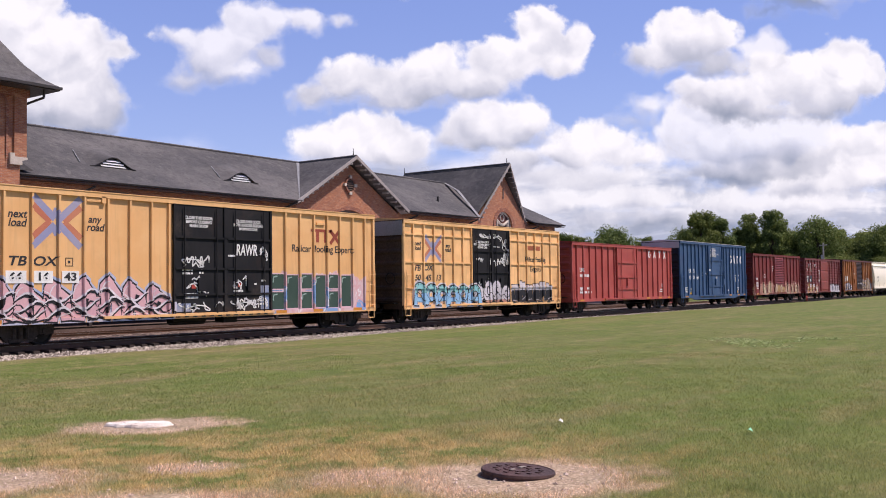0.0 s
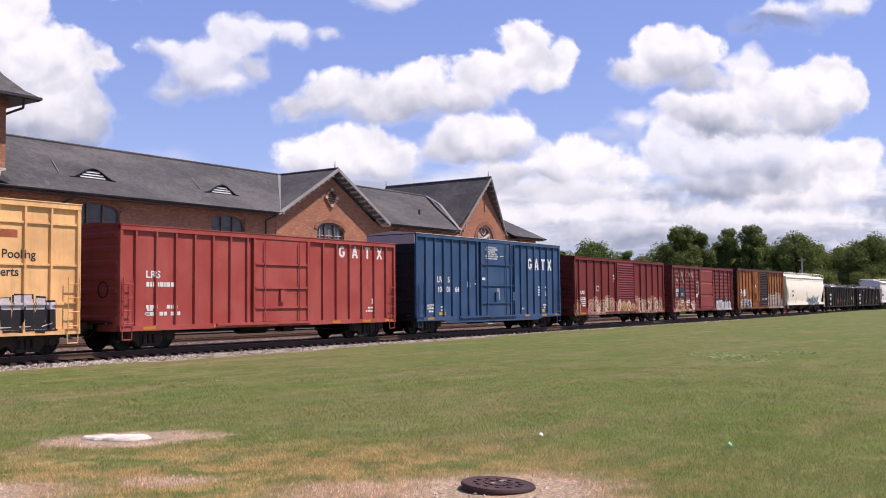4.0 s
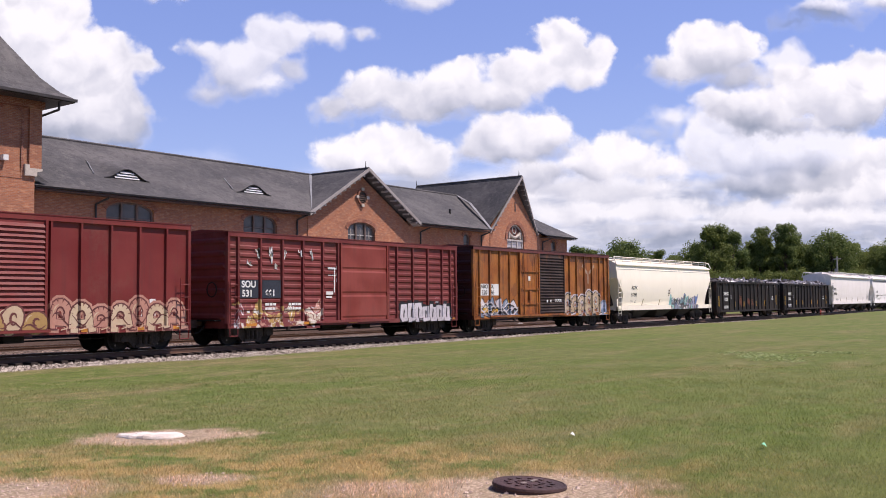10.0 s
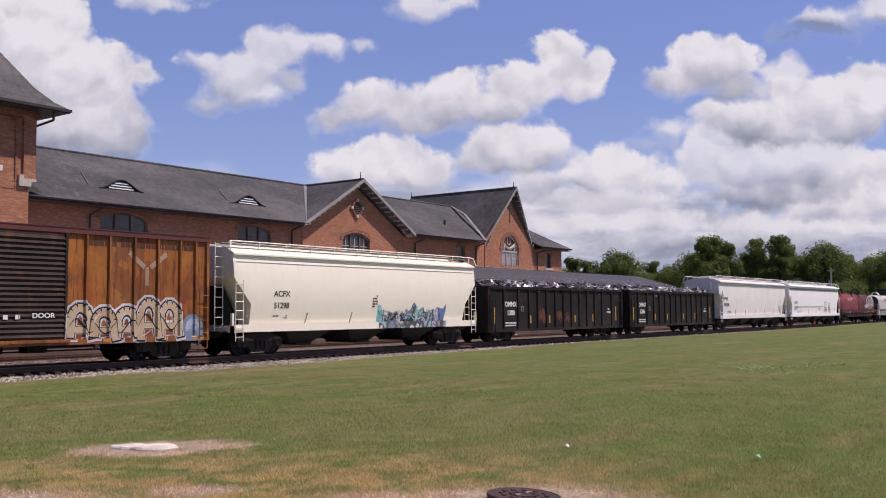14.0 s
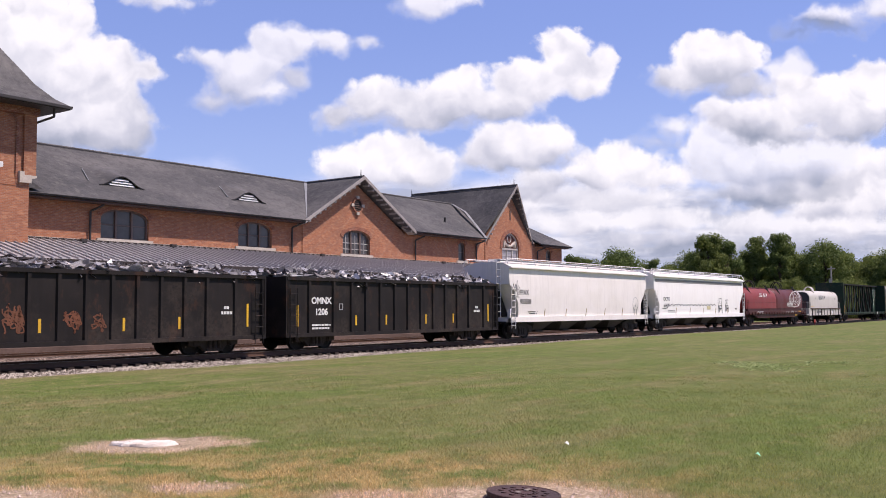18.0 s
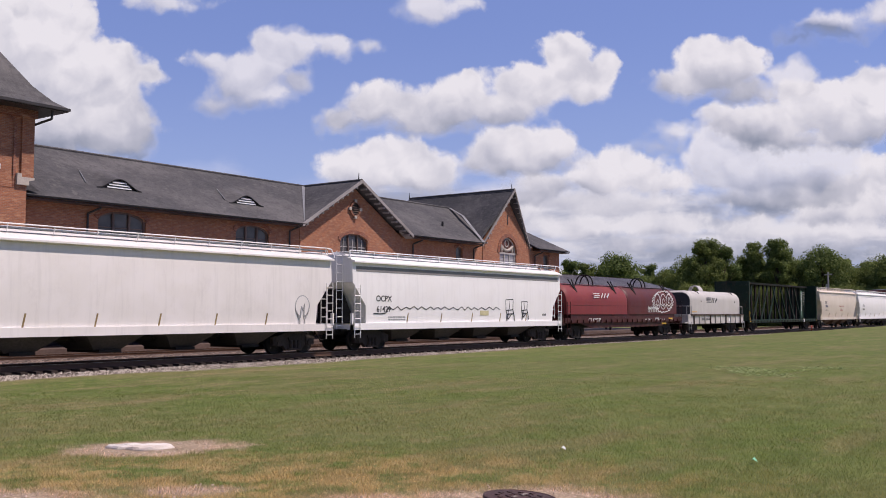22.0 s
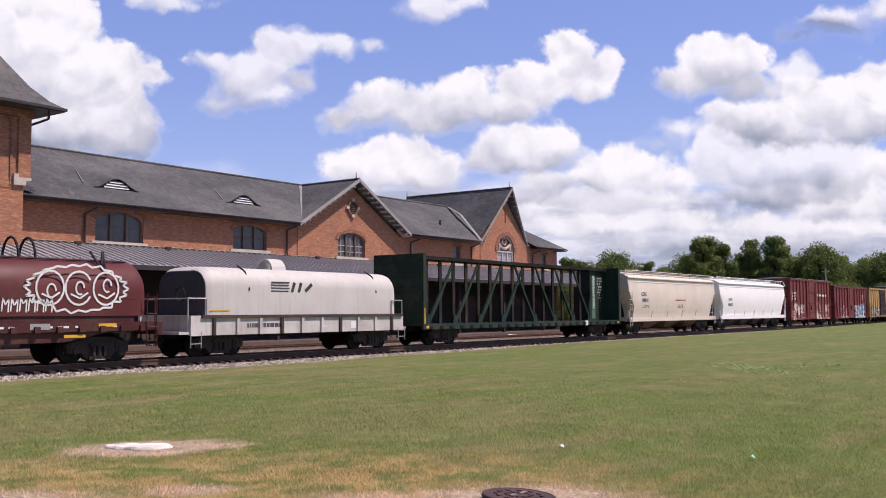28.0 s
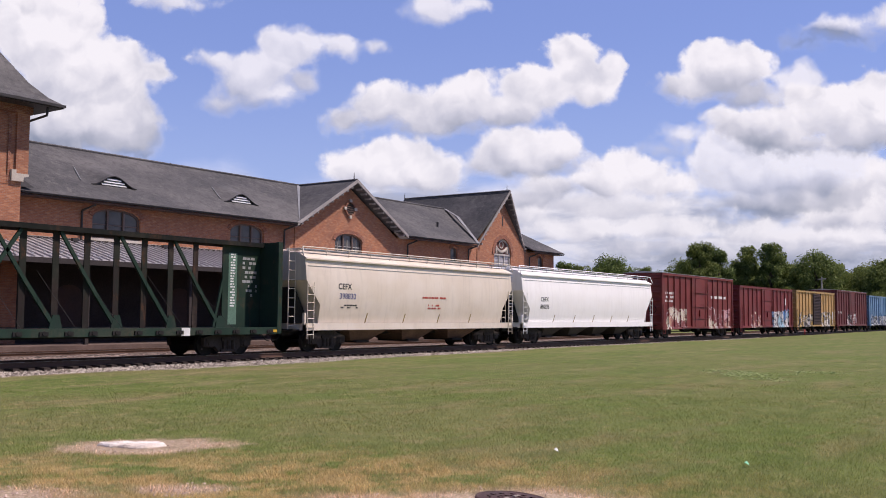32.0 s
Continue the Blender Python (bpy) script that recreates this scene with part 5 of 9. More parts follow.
def ladder(car, x, z0, z1, y, mat, w=0.42, n=4, name="ladder"):
    s = Shape()
    for dx in (-w / 2, w / 2):
        s.tube((x + dx, y, z0), (x + dx, y, z1), 0.02, 5)
    for i in range(n):
        z = z0 + (z1 - z0) * (i + 0.5) / n
        s.tube((x - w / 2, y - 0.01, z), (x + w / 2, y - 0.01, z), 0.018, 5)
    return part(name, s, mat, car)


def boxcar(x0, x1, top, mat, label, posts=13, door=(-2, 2), door_mat=None, door_kind="plug", roof_mat=None, end_mat=None, louvred=False, low=0.7, grid=False, second=None, sill_drop=0.0, girts=(1.7, 2.55, 3.45), ribbed=False, chord_mat=None):
    """An exterior-post boxcar: inset side sheet, posts, chords, corrugated ends, ribbed roof, doors, ladders, running gear."""
    car, h = begin("boxcar", label, x0, x1)
    W = 1.6
    inner = W - 0.1
    end_mat, roof_mat, door_mat = end_mat or mat, roof_mat or GALV, door_mat or mat
    part("body", Shape().box(-h + 0.04, h - 0.04, -inner, inner, low + 0.18, top - 0.06), mat, car)
    for sg in (-1, 1):
        y = sorted((sg * inner, sg * W))
        part("top_chord", Shape().box(-h, h, y[0], y[1], top - 0.17, top), chord_mat or mat, car)
        part("side_sill", Shape().box(-h, h, y[0], y[1], low, low + 0.19), mat, car)
        if sill_drop:
            part("fish_belly_sill", Shape().prism([(-h * 0.72, low + 0.01), (-h * 0.62, low - sill_drop), (h * 0.62, low - sill_drop), (h * 0.72, low + 0.01)], 1, sg * (W - 0.04) - 0.03, sg * (W - 0.04) + 0.03), mat, car)
        xs = [-h + 0.06 + (2 * h - 0.12) * i / posts for i in range(posts + 1)] if isinstance(posts, int) else [-h + 0.06] + list(posts) + [h - 0.06]
        xs = [x for x in xs if sg > 0 or not door[0] - 0.05 < x < door[1] + 0.05]
        if sg < 0:
            SIDES[car] = (h, low, top, xs, door, girts if grid else (), -1.536 if ribbed else -1.5)
        for x in xs:
            w = 0.1 if x in (xs[0], xs[-1]) else 0.06
            part("post", Shape().prism([(x - w, sg * inner), (x - w * 0.6, sg * (W - 0.01)), (x + w * 0.6, sg * (W - 0.01)), (x + w, sg * inner)], 2, low + 0.19, top - 0.17), mat, car)
        if grid and sg < 0:
            for z in girts:
                part("girt", Shape().box(-h + 0.05, h - 0.05, -W + 0.045, -inner, z - 0.035, z + 0.035), mat, car)
        if ribbed and sg < 0:
            for xa, xb in zip(xs, xs[1:]):
                if xb - xa < 2:
                    for k in range(12):
                        z = low + 0.45 + 0.3 * k
                        if z < top - 0.3:
                            part("side_rib", Shape().prism([(-inner, z - 0.1), (-inner - 0.035, z - 0.05), (-inner - 0.035, z + 0.05), (-inner, z + 0.1)], 0, xa + 0.11, xb - 0.11), mat, car)
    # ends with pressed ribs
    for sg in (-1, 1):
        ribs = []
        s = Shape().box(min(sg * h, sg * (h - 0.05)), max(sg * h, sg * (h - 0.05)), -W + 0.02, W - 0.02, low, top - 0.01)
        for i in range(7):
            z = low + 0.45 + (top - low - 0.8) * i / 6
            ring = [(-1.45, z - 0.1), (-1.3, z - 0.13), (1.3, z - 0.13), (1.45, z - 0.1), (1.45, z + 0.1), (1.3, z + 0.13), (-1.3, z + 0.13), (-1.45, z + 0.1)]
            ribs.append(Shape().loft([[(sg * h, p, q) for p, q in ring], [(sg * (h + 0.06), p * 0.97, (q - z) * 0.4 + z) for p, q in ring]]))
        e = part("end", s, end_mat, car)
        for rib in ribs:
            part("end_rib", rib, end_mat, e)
        part("end_platform", Shape().box(min(sg * h, sg * (h + 0.3)), max(sg * h, sg * (h + 0.3)), -1.2, 1.2, 0.98, 1.03), STEEL, car)
        ladder(car, sg * (h - 0.3), low + 0.05, low + 1.9, -W - 0.06, mat, n=4)
        part("stirrup", Shape().path([(sg * (h - 0.5), -W, low), (sg * (h - 0.5), -W, low - 0.3), (sg * (h - 0.1), -W, low - 0.3), (sg * (h - 0.1), -W, low)], 0.022, 5), mat, car)
    part("brake_wheel", Shape().path([(-h - 0.2, -0.9 + 0.28 * math.cos(a * math.pi / 6), 2.2 + 0.28 * math.sin(a * math.pi / 6)) for a in range(13)], 0.025, 5), STEEL, car)
    # roof with cross ribs
    roof = Shape()
    roof.prism([(-W - 0.02, top), (W + 0.02, top), (W + 0.02, top + 0.03), (0, top + 0.12), (-W - 0.02, top + 0.03)], 0, -h - 0.02, h + 0.02)
    n = int(2 * h / 1.25)
    for i in range(n + 1):
        x = -h + 0.05 + (2 * h - 0.1) * i / n
        roof.prism([(-W, top + 0.03), (W, top + 0.03), (0, top + 0.16)], 0, x - 0.04, x + 0.04)
    part("roof", roof, roof_mat, car)
    # doors
    a, b = door
    y = -W - 0.02
    spans = [(a, b)] if second is None else [(a, second), (second, b)]
    for k, (p, q) in enumerate(spans):
        dm = door_mat[k % len(door_mat)] if isinstance(door_mat, (list, tuple)) else door_mat
        s = Shape().box(p + 0.02, q - 0.02, -W + 0.03, -inner, low + 0.2, top - 0.18)
        d = part("door", s, dm, car)
        z0, z1 = low + 0.25, top - 0.25
        is_lou = louvred and k == len(spans) - 1
        if is_lou:
            for i in range(20):
                z = z0 + (z1 - z0) * i / 20
                part("panel_rib", Shape().prism([(-W + 0.03, z), (-W - 0.03, z + 0.02), (-W + 0.03, z + 0.13)], 0, p + 0.08, q - 0.08), dm, d)
        elif door_kind == "plug":
            for z in (0.16, 0.41, 0.71):
                part("door_rail", Shape().box(p + 0.05, q - 0.05, -W - 0.03, -W + 0.03, z0 + (z1 - z0) * z - 0.04, z0 + (z1 - z0) * z + 0.04), dm, d)
            for f in (0.19, 0.81):
                part("locking_bar", Shape().tube((p + (q - p) * f, -W - 0.05, z0 - 0.1), (p + (q - p) * f, -W - 0.05, z1), 0.028, 6), dm, d)
            part("latch_gear", Shape().box(p + (q - p) * 0.5 - 0.13, p + (q - p) * 0.5 + 0.13, -W - 0.07, -W + 0.03, z0 + 0.75, z0 + 1.25), dm, d)
        else:
            for i in range(3):
                z = z0 + (z1 - z0) * (i + 0.5) / 3
                part("panel_rib", Shape().prism([(-W + 0.03, z - 0.5), (-W - 0.0, z - 0.42), (-W - 0.0, z + 0.42), (-W + 0.03, z + 0.5)], 0, p + 0.1, q - 0.1), dm, d)
        part("door_stile", Shape().box(p, p + 0.09, -W - 0.03, -W + 0.05, low + 0.19, top - 0.17), dm, d)
        part("door_stile", Shape().box(q - 0.09, q, -W - 0.03, -W + 0.05, low + 0.19, top - 0.17), dm, d)
    part("door_track", Shape().box(a - (b - a) * 0.6, b + 0.1, -W - 0.07, -W + 0.01, low + 0.09, low + 0.18), mat, car)
    running_gear(car, h, 1.65)
    part("brake_gear", Shape().tube((-1.4, -0.5, 0.62), (0.2, -0.5, 0.62), 0.2, 10).box(0.9, 1.6, -0.9, -0.4, 0.45, 0.7).tube((-h + 3, -0.7, 0.5), (h - 3, -0.7, 0.5), 0.03, 5), STEEL, car)
    return car, h


TIESTRIP = plain("rusty_tie_strip", (0.34, 0.25, 0.1), (0.2, 0.13, 0.06), 0.8)


def half_at(z, bulge):
    """Half the width of a hopper's body at height z: nearly upright, or round as a barrel."""
    if bulge > 0.12:
        return 1.58 - 0.2 * ((z - 2.75) / 1.55) ** 2
    return 1.45 + bulge * math.sin(math.pi * min(1, max(0, 0.12 + 0.8 * (z - 1.2) / 2.8)))


def side_at(z, bulge):
    return -half_at(z, bulge) - 0.006


def hopper(x0, x1, mat, label, under, bays=3, bulge=0.1, band=None, roof_mat=None, low=0.95):
    """A covered hopper: bowed smooth sides on a side sill, sloping end sheets, outlets below, roof walk with rails."""
    car, h = begin("covered_hopper", label, x0, x1)
    W = 1.58

    def section(zb):
        pts = []
        for k in range(9):
            f = k / 8
            z = zb + (4.0 - zb) * f
            pts.append((half_at(z, bulge), z))
        pts += [(half_at(4.0, bulge) - 0.02, 4.06), (W - 0.42, 4.26), (0.62, 4.36)]
        return [(-p, q) for p, q in pts[::-1]] + pts
    rings = []
    for x, zb in ((-h + 0.15, 3.1), (-h + 1.05, 2.05), (-h + 1.1, 1.2), (h - 1.1, 1.2), (h - 1.05, 2.05), (h - 0.15, 3.1)):
        rings.append([(x, p, q) for p, q in section(zb)])
    part("body", Shape().loft(rings), mat, car, smooth=True)
    lip = half_at(4.0, bulge) + (0.1 if bulge > 0.12 else 0.19)
    for sg in (-1, 1):
        y = sorted((sg * (W - 0.14), sg * (W + 0.0)))
        part("side_sill", Shape().box(-h + 0.1, h - 0.1, y[0], y[1] , low, low + 0.3), mat, car)
        part("top_chord", Shape().prism([(sg * 1.3, 3.98), (sg * lip, 3.99), (sg * lip, 4.05), (sg * 1.12, 4.27), (sg * 1.12, 4.2)], 0, -h + 0.14, h - 0.14), mat, car)
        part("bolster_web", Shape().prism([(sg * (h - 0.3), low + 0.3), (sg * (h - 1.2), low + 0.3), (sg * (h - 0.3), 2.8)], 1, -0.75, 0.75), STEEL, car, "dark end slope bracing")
        part("end_frame", Shape().box(sg * (h - 0.1) - 0.05, sg * (h - 0.1) + 0.05, -W, -W + 0.12, low, 1.7).box(sg * (h - 0.1) - 0.05, sg * (h - 0.1) + 0.05, W - 0.12, W, low, 1.7).box(sg * (h - 0.1) - 0.05, sg * (h - 0.1) + 0.05, -W, W, low, low + 0.25), mat, car)
        ladder(car, sg * (h - 0.38), low - 0.35, 3.0, -W - 0.04, mat, 0.4, 7)
        ladder(car, sg * (h + 0.05), low, 4.5, -0.9, mat, 0.4, 9, "end_ladder")
        part("end_platform", Shape().box(min(sg * (h - 0.1), sg * (h + 0.35)), max(sg * (h - 0.1), sg * (h + 0.35)), -1.3, 1.3, low, low + 0.05), STEEL, car)
        # roof walk hand line
        n = 11
        rail = Shape()
        for i in range(n + 1):
            x = -h + 0.25 + (2 * h - 0.5) * i / n
            rail.tube((x, sg * 1.2, 4.2), (x, sg * 1.28, 4.55), 0.022, 5)
        rail.tube((-h + 0.25, sg * 1.28, 4.55), (h - 0.25, sg * 1.28, 4.55), 0.026, 5)
        rail.path([(-h + 0.25, sg * 1.28, 4.55), (-h + 0.05, sg * 1.4, 4.5), (-h - 0.02, sg * 1.55, 4.1)], 0.028, 5)
        rail.path([(h - 0.25, sg * 1.28, 4.55), (h - 0.05, sg * 1.4, 4.5), (h + 0.02, sg * 1.55, 4.1)], 0.028, 5)
        part("roof_rail", rail, mat, car)
    part("roof_walk", Shape().box(-h + 0.1, h - 0.1, -1.24, -0.75, 4.42, 4.46).box(-h + 0.1, h - 0.1, 0.75, 1.24, 4.42, 4.46), GALV, car)
    part("hatch", Shape().box(-h + 0.9, h - 0.9, -0.4, 0.4, 4.34, 4.56), roof_mat or mat, car)
    # welded seams and the outlets
    for i in range(1, bays + 2):
        x = -h + 1.4 + (2 * h - 2.8) * i / (bays + 2)
        part("side_seam", Shape().bar((x - 0.03, side_at(1.25, bulge), 1.25), (x + 0.05, side_at(1.75, bulge), 1.7), 0.06, 0.012), TIESTRIP, car, "rusty tie strip")
    step = (2 * h - 5.4) / bays
    for i in range(bays):
        x = -h + 2.7 + step * (i + 0.5)
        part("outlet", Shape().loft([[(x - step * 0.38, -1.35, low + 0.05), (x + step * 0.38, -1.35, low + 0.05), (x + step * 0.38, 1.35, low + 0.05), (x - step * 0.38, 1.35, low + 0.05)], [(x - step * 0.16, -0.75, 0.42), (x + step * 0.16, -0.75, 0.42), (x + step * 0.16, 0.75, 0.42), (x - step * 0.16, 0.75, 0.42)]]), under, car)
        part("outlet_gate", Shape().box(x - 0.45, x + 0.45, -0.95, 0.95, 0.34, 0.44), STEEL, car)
    if bulge > 0.12:
        for z in (3.72, 3.86):
            part("roof_seam", Shape().box(-h + 0.3, h - 0.3, side_at(z, bulge) - 0.012, side_at(z, bulge) + 0.02, z - 0.012, z + 0.012), GALV, car, "dark seam under the roof's edge")
    # the band paints the shadow that the top chord throws on the side
    if band:
        part("stripe", Shape().prism([(side_at(3.6, bulge), 3.6), (side_at(3.84, bulge), 3.84), (side_at(3.84, bulge) - 0.006, 3.84), (side_at(3.6, bulge) - 0.006, 3.6)], 0, -h + 0.4, h - 0.4), band, car, "grey stripe painting the top chord's shadow on the side")
    running_gear(car, h, 2.0)
    return car, h


def gondola(x0, x1, mat, label):
    """A high-side gondola with heavy side posts, open at the top, heaped with shredded scrap."""
    car, h = begin("gondola", label, x0, x1)
    W, top, low = 1.58, 3.08, 0.56
    for sg in (-1, 1):
        y = sorted((sg * (W - 0.13), sg * (W - 0.08)))
        part("side", Shape().box(-h, h, y[0], y[1], low, top - 0.05), mat, car)
        y = sorted((sg * (W - 0.13), sg * (W + 0.02)))
        part("top_chord", Shape().box(-h, h, y[0], y[1], top - 0.14, top), mat, car)
        part("bottom_chord", Shape().box(-h, h, y[0], y[1], low, low + 0.16), mat, car)
        for x in (-h + 0.08, -6.64, -5.12, -3.94, -2.95, -1.93, -0.87, 0.14, 1.16, 2.18, 3.2, 4.25, 5.3, 6.7, h - 0.08):
            part("post", Shape().prism([(x - 0.1, sg * (W - 0.08)), (x - 0.06, sg * W), (x + 0.06, sg * W), (x + 0.1, sg * (W - 0.08))], 2, low + 0.16, top - 0.14), mat, car)
        part("end", Shape().box(sg * h - 0.06, sg * h + 0.06, -W, W, low, top), mat, car)
        ladder(car, sg * (h - 0.35), low - 0.2, 2.6, -W - 0.05, mat, 0.42, 5)
    part("floor_plate", Shape().box(-h, h, -W + 0.1, W - 0.1, low + 0.1, low + 0.2), mat, car)
    for f, z in ((-0.915, 1.0), (-0.452, 1.0), (-0.185, 1.0), (0.2, 1.0), (0.49, 1.02), (0.895, 1.05)):
        part("reflector", Shape().box(h * f - 0.05, h * f + 0.05, -W + 0.068, -W + 0.079, z, z + (0.9 if abs(f) > 0.7 else 0.45)), YELLOW, car, "yellow reflector strip")
    running_gear(car, h)
    load = thing("scrap_load", "heap of torn silvery shredded metal scrap in the gondola", "scrap", kind="stuff")
    rnd, s = random.Random(int(x0)), Shape()
    for _ in range(2600):
        x, y = rnd.uniform(-h + 0.25, h - 0.25), rnd.uniform(-1.3, 1.3)
        z = top - 0.17 + 0.28 * (1 - (y / 1.5) ** 2) + 0.2 * noise.noise((x * 0.9, y, x0)) + rnd.uniform(-0.1, 0.08)
        u = Vector((rnd.gauss(0, 1), rnd.gauss(0, 1), rnd.gauss(0, 0.32))).normalized() * rnd.uniform(0.1, 0.48)
        v = (Vector((0, 0, 1)).cross(u) + u.orthogonal() * rnd.uniform(-0.8, 0.8)).normalized() * rnd.uniform(0.05, 0.24)
        w = u.cross(v).normalized() * rnd.uniform(0.01, 0.1)
        p = Vector((x, y, z))
        s.mat = rnd.choice((0, 0, 1, 1, 2))
        s.add([p - u - v, p + u - v * 0.4 + w, p + u * 0.8 + v, p - u * 0.6 + v * 1.2 + w, p + w * 2], [(0, 1, 4), (1, 2, 4), (2, 3, 4), (3, 0, 4), (0, 3, 2, 1)])
    s.mat = 2
    s.box(-h + 0.1, h - 0.1, -1.42, 1.42, 1.0, top - 0.3)
    part("scrap_load", s, [SCRAP_BRIGHT, SCRAP_GREY, SCRAP_DARK], load)
    CARS.append((load, (x0 + x1) / 2))
    return car, h


def hood(car, a, b, base, top, mat, name="hood", W=1.45, r=0.75):
    """A rounded steel-coil cover from a to b."""
    ring = [(-W, base), (-W, top - r)] + [(-W + r * (1 - math.cos(k * math.pi / 12)), top - r + r * math.sin(k * math.pi / 12)) for k in range(1, 7)]
    ring += [(-p, q) for p, q in ring[::-1]]
    rings = []
    for x, f in ((a, 0.86), (a + 0.12, 0.96), (a + 0.35, 1.0), (b - 0.35, 1.0), (b - 0.12, 0.96), (b, 0.86)):
        rings.append([(x, p * (1 - (1 - f) * 0.35), base + (q - base) * (1 - (1 - f) * 0.6)) for p, q in ring])
    return part(name, Shape().loft(rings), mat, car, smooth=True)


def letters_on(car, rows, mat, y=-1.506, bulge=None):
    for text, size, x, z, *more in rows:
        wide, bold = more if len(more) == 2 else (more[0], 0.006) if more else (1.0, 0.006)
        slant = 0.22 if text in ("next", "load", "any", "road", "TB", "OX", "FB", "50", "45", "13") else 0.0
        words("lettering", text, size, (x, y if bulge is None else side_at(z, bulge), z), mat, car, wide, bold, slant, bulge)


def big_shapes(car, x, z, size, gap, mat):
    """The owner's large initials, drawn as four plain shapes: an open ring, a wedge, a column and a cross."""
    r = size / 2
    w = r * 0.44
    ring = [slash(p, q, w) for p, q in zip(arch(x, z, r * 0.6, r * 0.8, 40, 340, 12), arch(x, z, r * 0.6, r * 0.8, 40, 340, 12)[1:])] + [slash((x + r * 0.1, z - r * 0.12), (x + r * 0.78, z - r * 0.12), w * 0.8)]
    wedge = [slash((x + gap - r * 0.6, z - r), (x + gap, z + r), w), slash((x + gap + r * 0.6, z - r), (x + gap, z + r), w), slash((x + gap - r * 0.4, z - r * 0.4), (x + gap + r * 0.4, z - r * 0.4), w * 0.7)]
    column = [slash((x + 2 * gap, z - r), (x + 2 * gap, z + r), w), slash((x + 2 * gap - r * 0.68, z + r * 0.8), (x + 2 * gap + r * 0.68, z + r * 0.8), w * 0.9)]
    cross = [slash((x + 3 * gap - r * 0.65, z - r), (x + 3 * gap + r * 0.65, z + r), w), slash((x + 3 * gap + r * 0.65, z - r), (x + 3 * gap - r * 0.65, z + r), w)]
    for shape in (ring, wedge, column, cross):
        sprayed(car, [(mat, shape, "large white block initial")], "owner_mark")


DEVICE_RED, DEVICE_BLUE = plain("faded_red_device", (0.46, 0.14, 0.08), (0.52, 0.2, 0.11), 0.55), plain("faded_blue_device", (0.25, 0.26, 0.42), (0.32, 0.3, 0.4), 0.55)
COALM = plain("charcoal_stencil", (0.09, 0.09, 0.095))
SCRAP_BRIGHT = plain("torn_bright_sheet", (0.62, 0.6, 0.6), (0.4, 0.38, 0.38), 0.35, 0.5)
SCRAP_GREY = plain("torn_grey_sheet", (0.3, 0.28, 0.28), (0.16, 0.15, 0.15), 0.5, 0.3)
SCRAP_DARK = plain("rusty_dark_scrap", (0.09, 0.07, 0.065), (0.05, 0.04, 0.038), 0.8)
PINK, LILAC, CREAM, SKYB, OCHRE, PALE = (0.62, 0.36, 0.38), (0.35, 0.33, 0.5), (0.62, 0.55, 0.44), (0.16, 0.33, 0.6), (0.45, 0.3, 0.1), (0.66, 0.64, 0.64)
INKM, PALEM = plain("ink_spray", (0.02, 0.018, 0.022), None, 0.5), plain("white_spray", (0.68, 0.64, 0.68), None, 0.5)
BOTTLE, ROSE, MINT = plain("bottle_green_spray", (0.03, 0.06, 0.045), (0.045, 0.08, 0.06), 0.5), plain("rose_spray", (0.66, 0.45, 0.5), (0.55, 0.36, 0.4), 0.5), plain("mint_spray", (0.3, 0.42, 0.38), None, 0.5)
PINKM, HAZEBLUE, AQUA, SKYM = plain("pink_spray", (0.66, 0.4, 0.42), (0.56, 0.33, 0.37), 0.5), plain("hazy_blue_spray", (0.3, 0.38, 0.55), (0.55, 0.5, 0.55), 0.55), plain("aqua_spray", (0.25, 0.55, 0.55), (0.18, 0.45, 0.5), 0.5), plain("sky_blue_spray", (0.2, 0.42, 0.66), (0.28, 0.5, 0.7), 0.5)
TANM = plain("tan_spray", (0.42, 0.29, 0.17), (0.52, 0.42, 0.3), 0.6)
OCHREM, STEELM = plain("ochre_spray", (0.45, 0.28, 0.1), (0.36, 0.22, 0.08), 0.6), plain("steel_blue_spray", (0.2, 0.26, 0.36), (0.14, 0.2, 0.28), 0.55)
BLUSH, CREAMM, WINEM, RUSTSPRAY = plain("blush_spray", (0.5, 0.27, 0.2), (0.42, 0.2, 0.15), 0.6), plain("cream_spray", (0.58, 0.46, 0.32), (0.5, 0.37, 0.24), 0.6), plain("wine_spray", (0.1, 0.03, 0.03), (0.15, 0.045, 0.04), 0.6), plain("rust_brown_spray", (0.2, 0.07, 0.035), (0.14, 0.055, 0.03), 0.7)
ROSY = (0.62, 0.45, 0.48)
FLESH, WINE, STEELB, COAL = (0.5, 0.27, 0.2), (0.2, 0.05, 0.05), (0.2, 0.24, 0.33), (0.05, 0.05, 0.055)


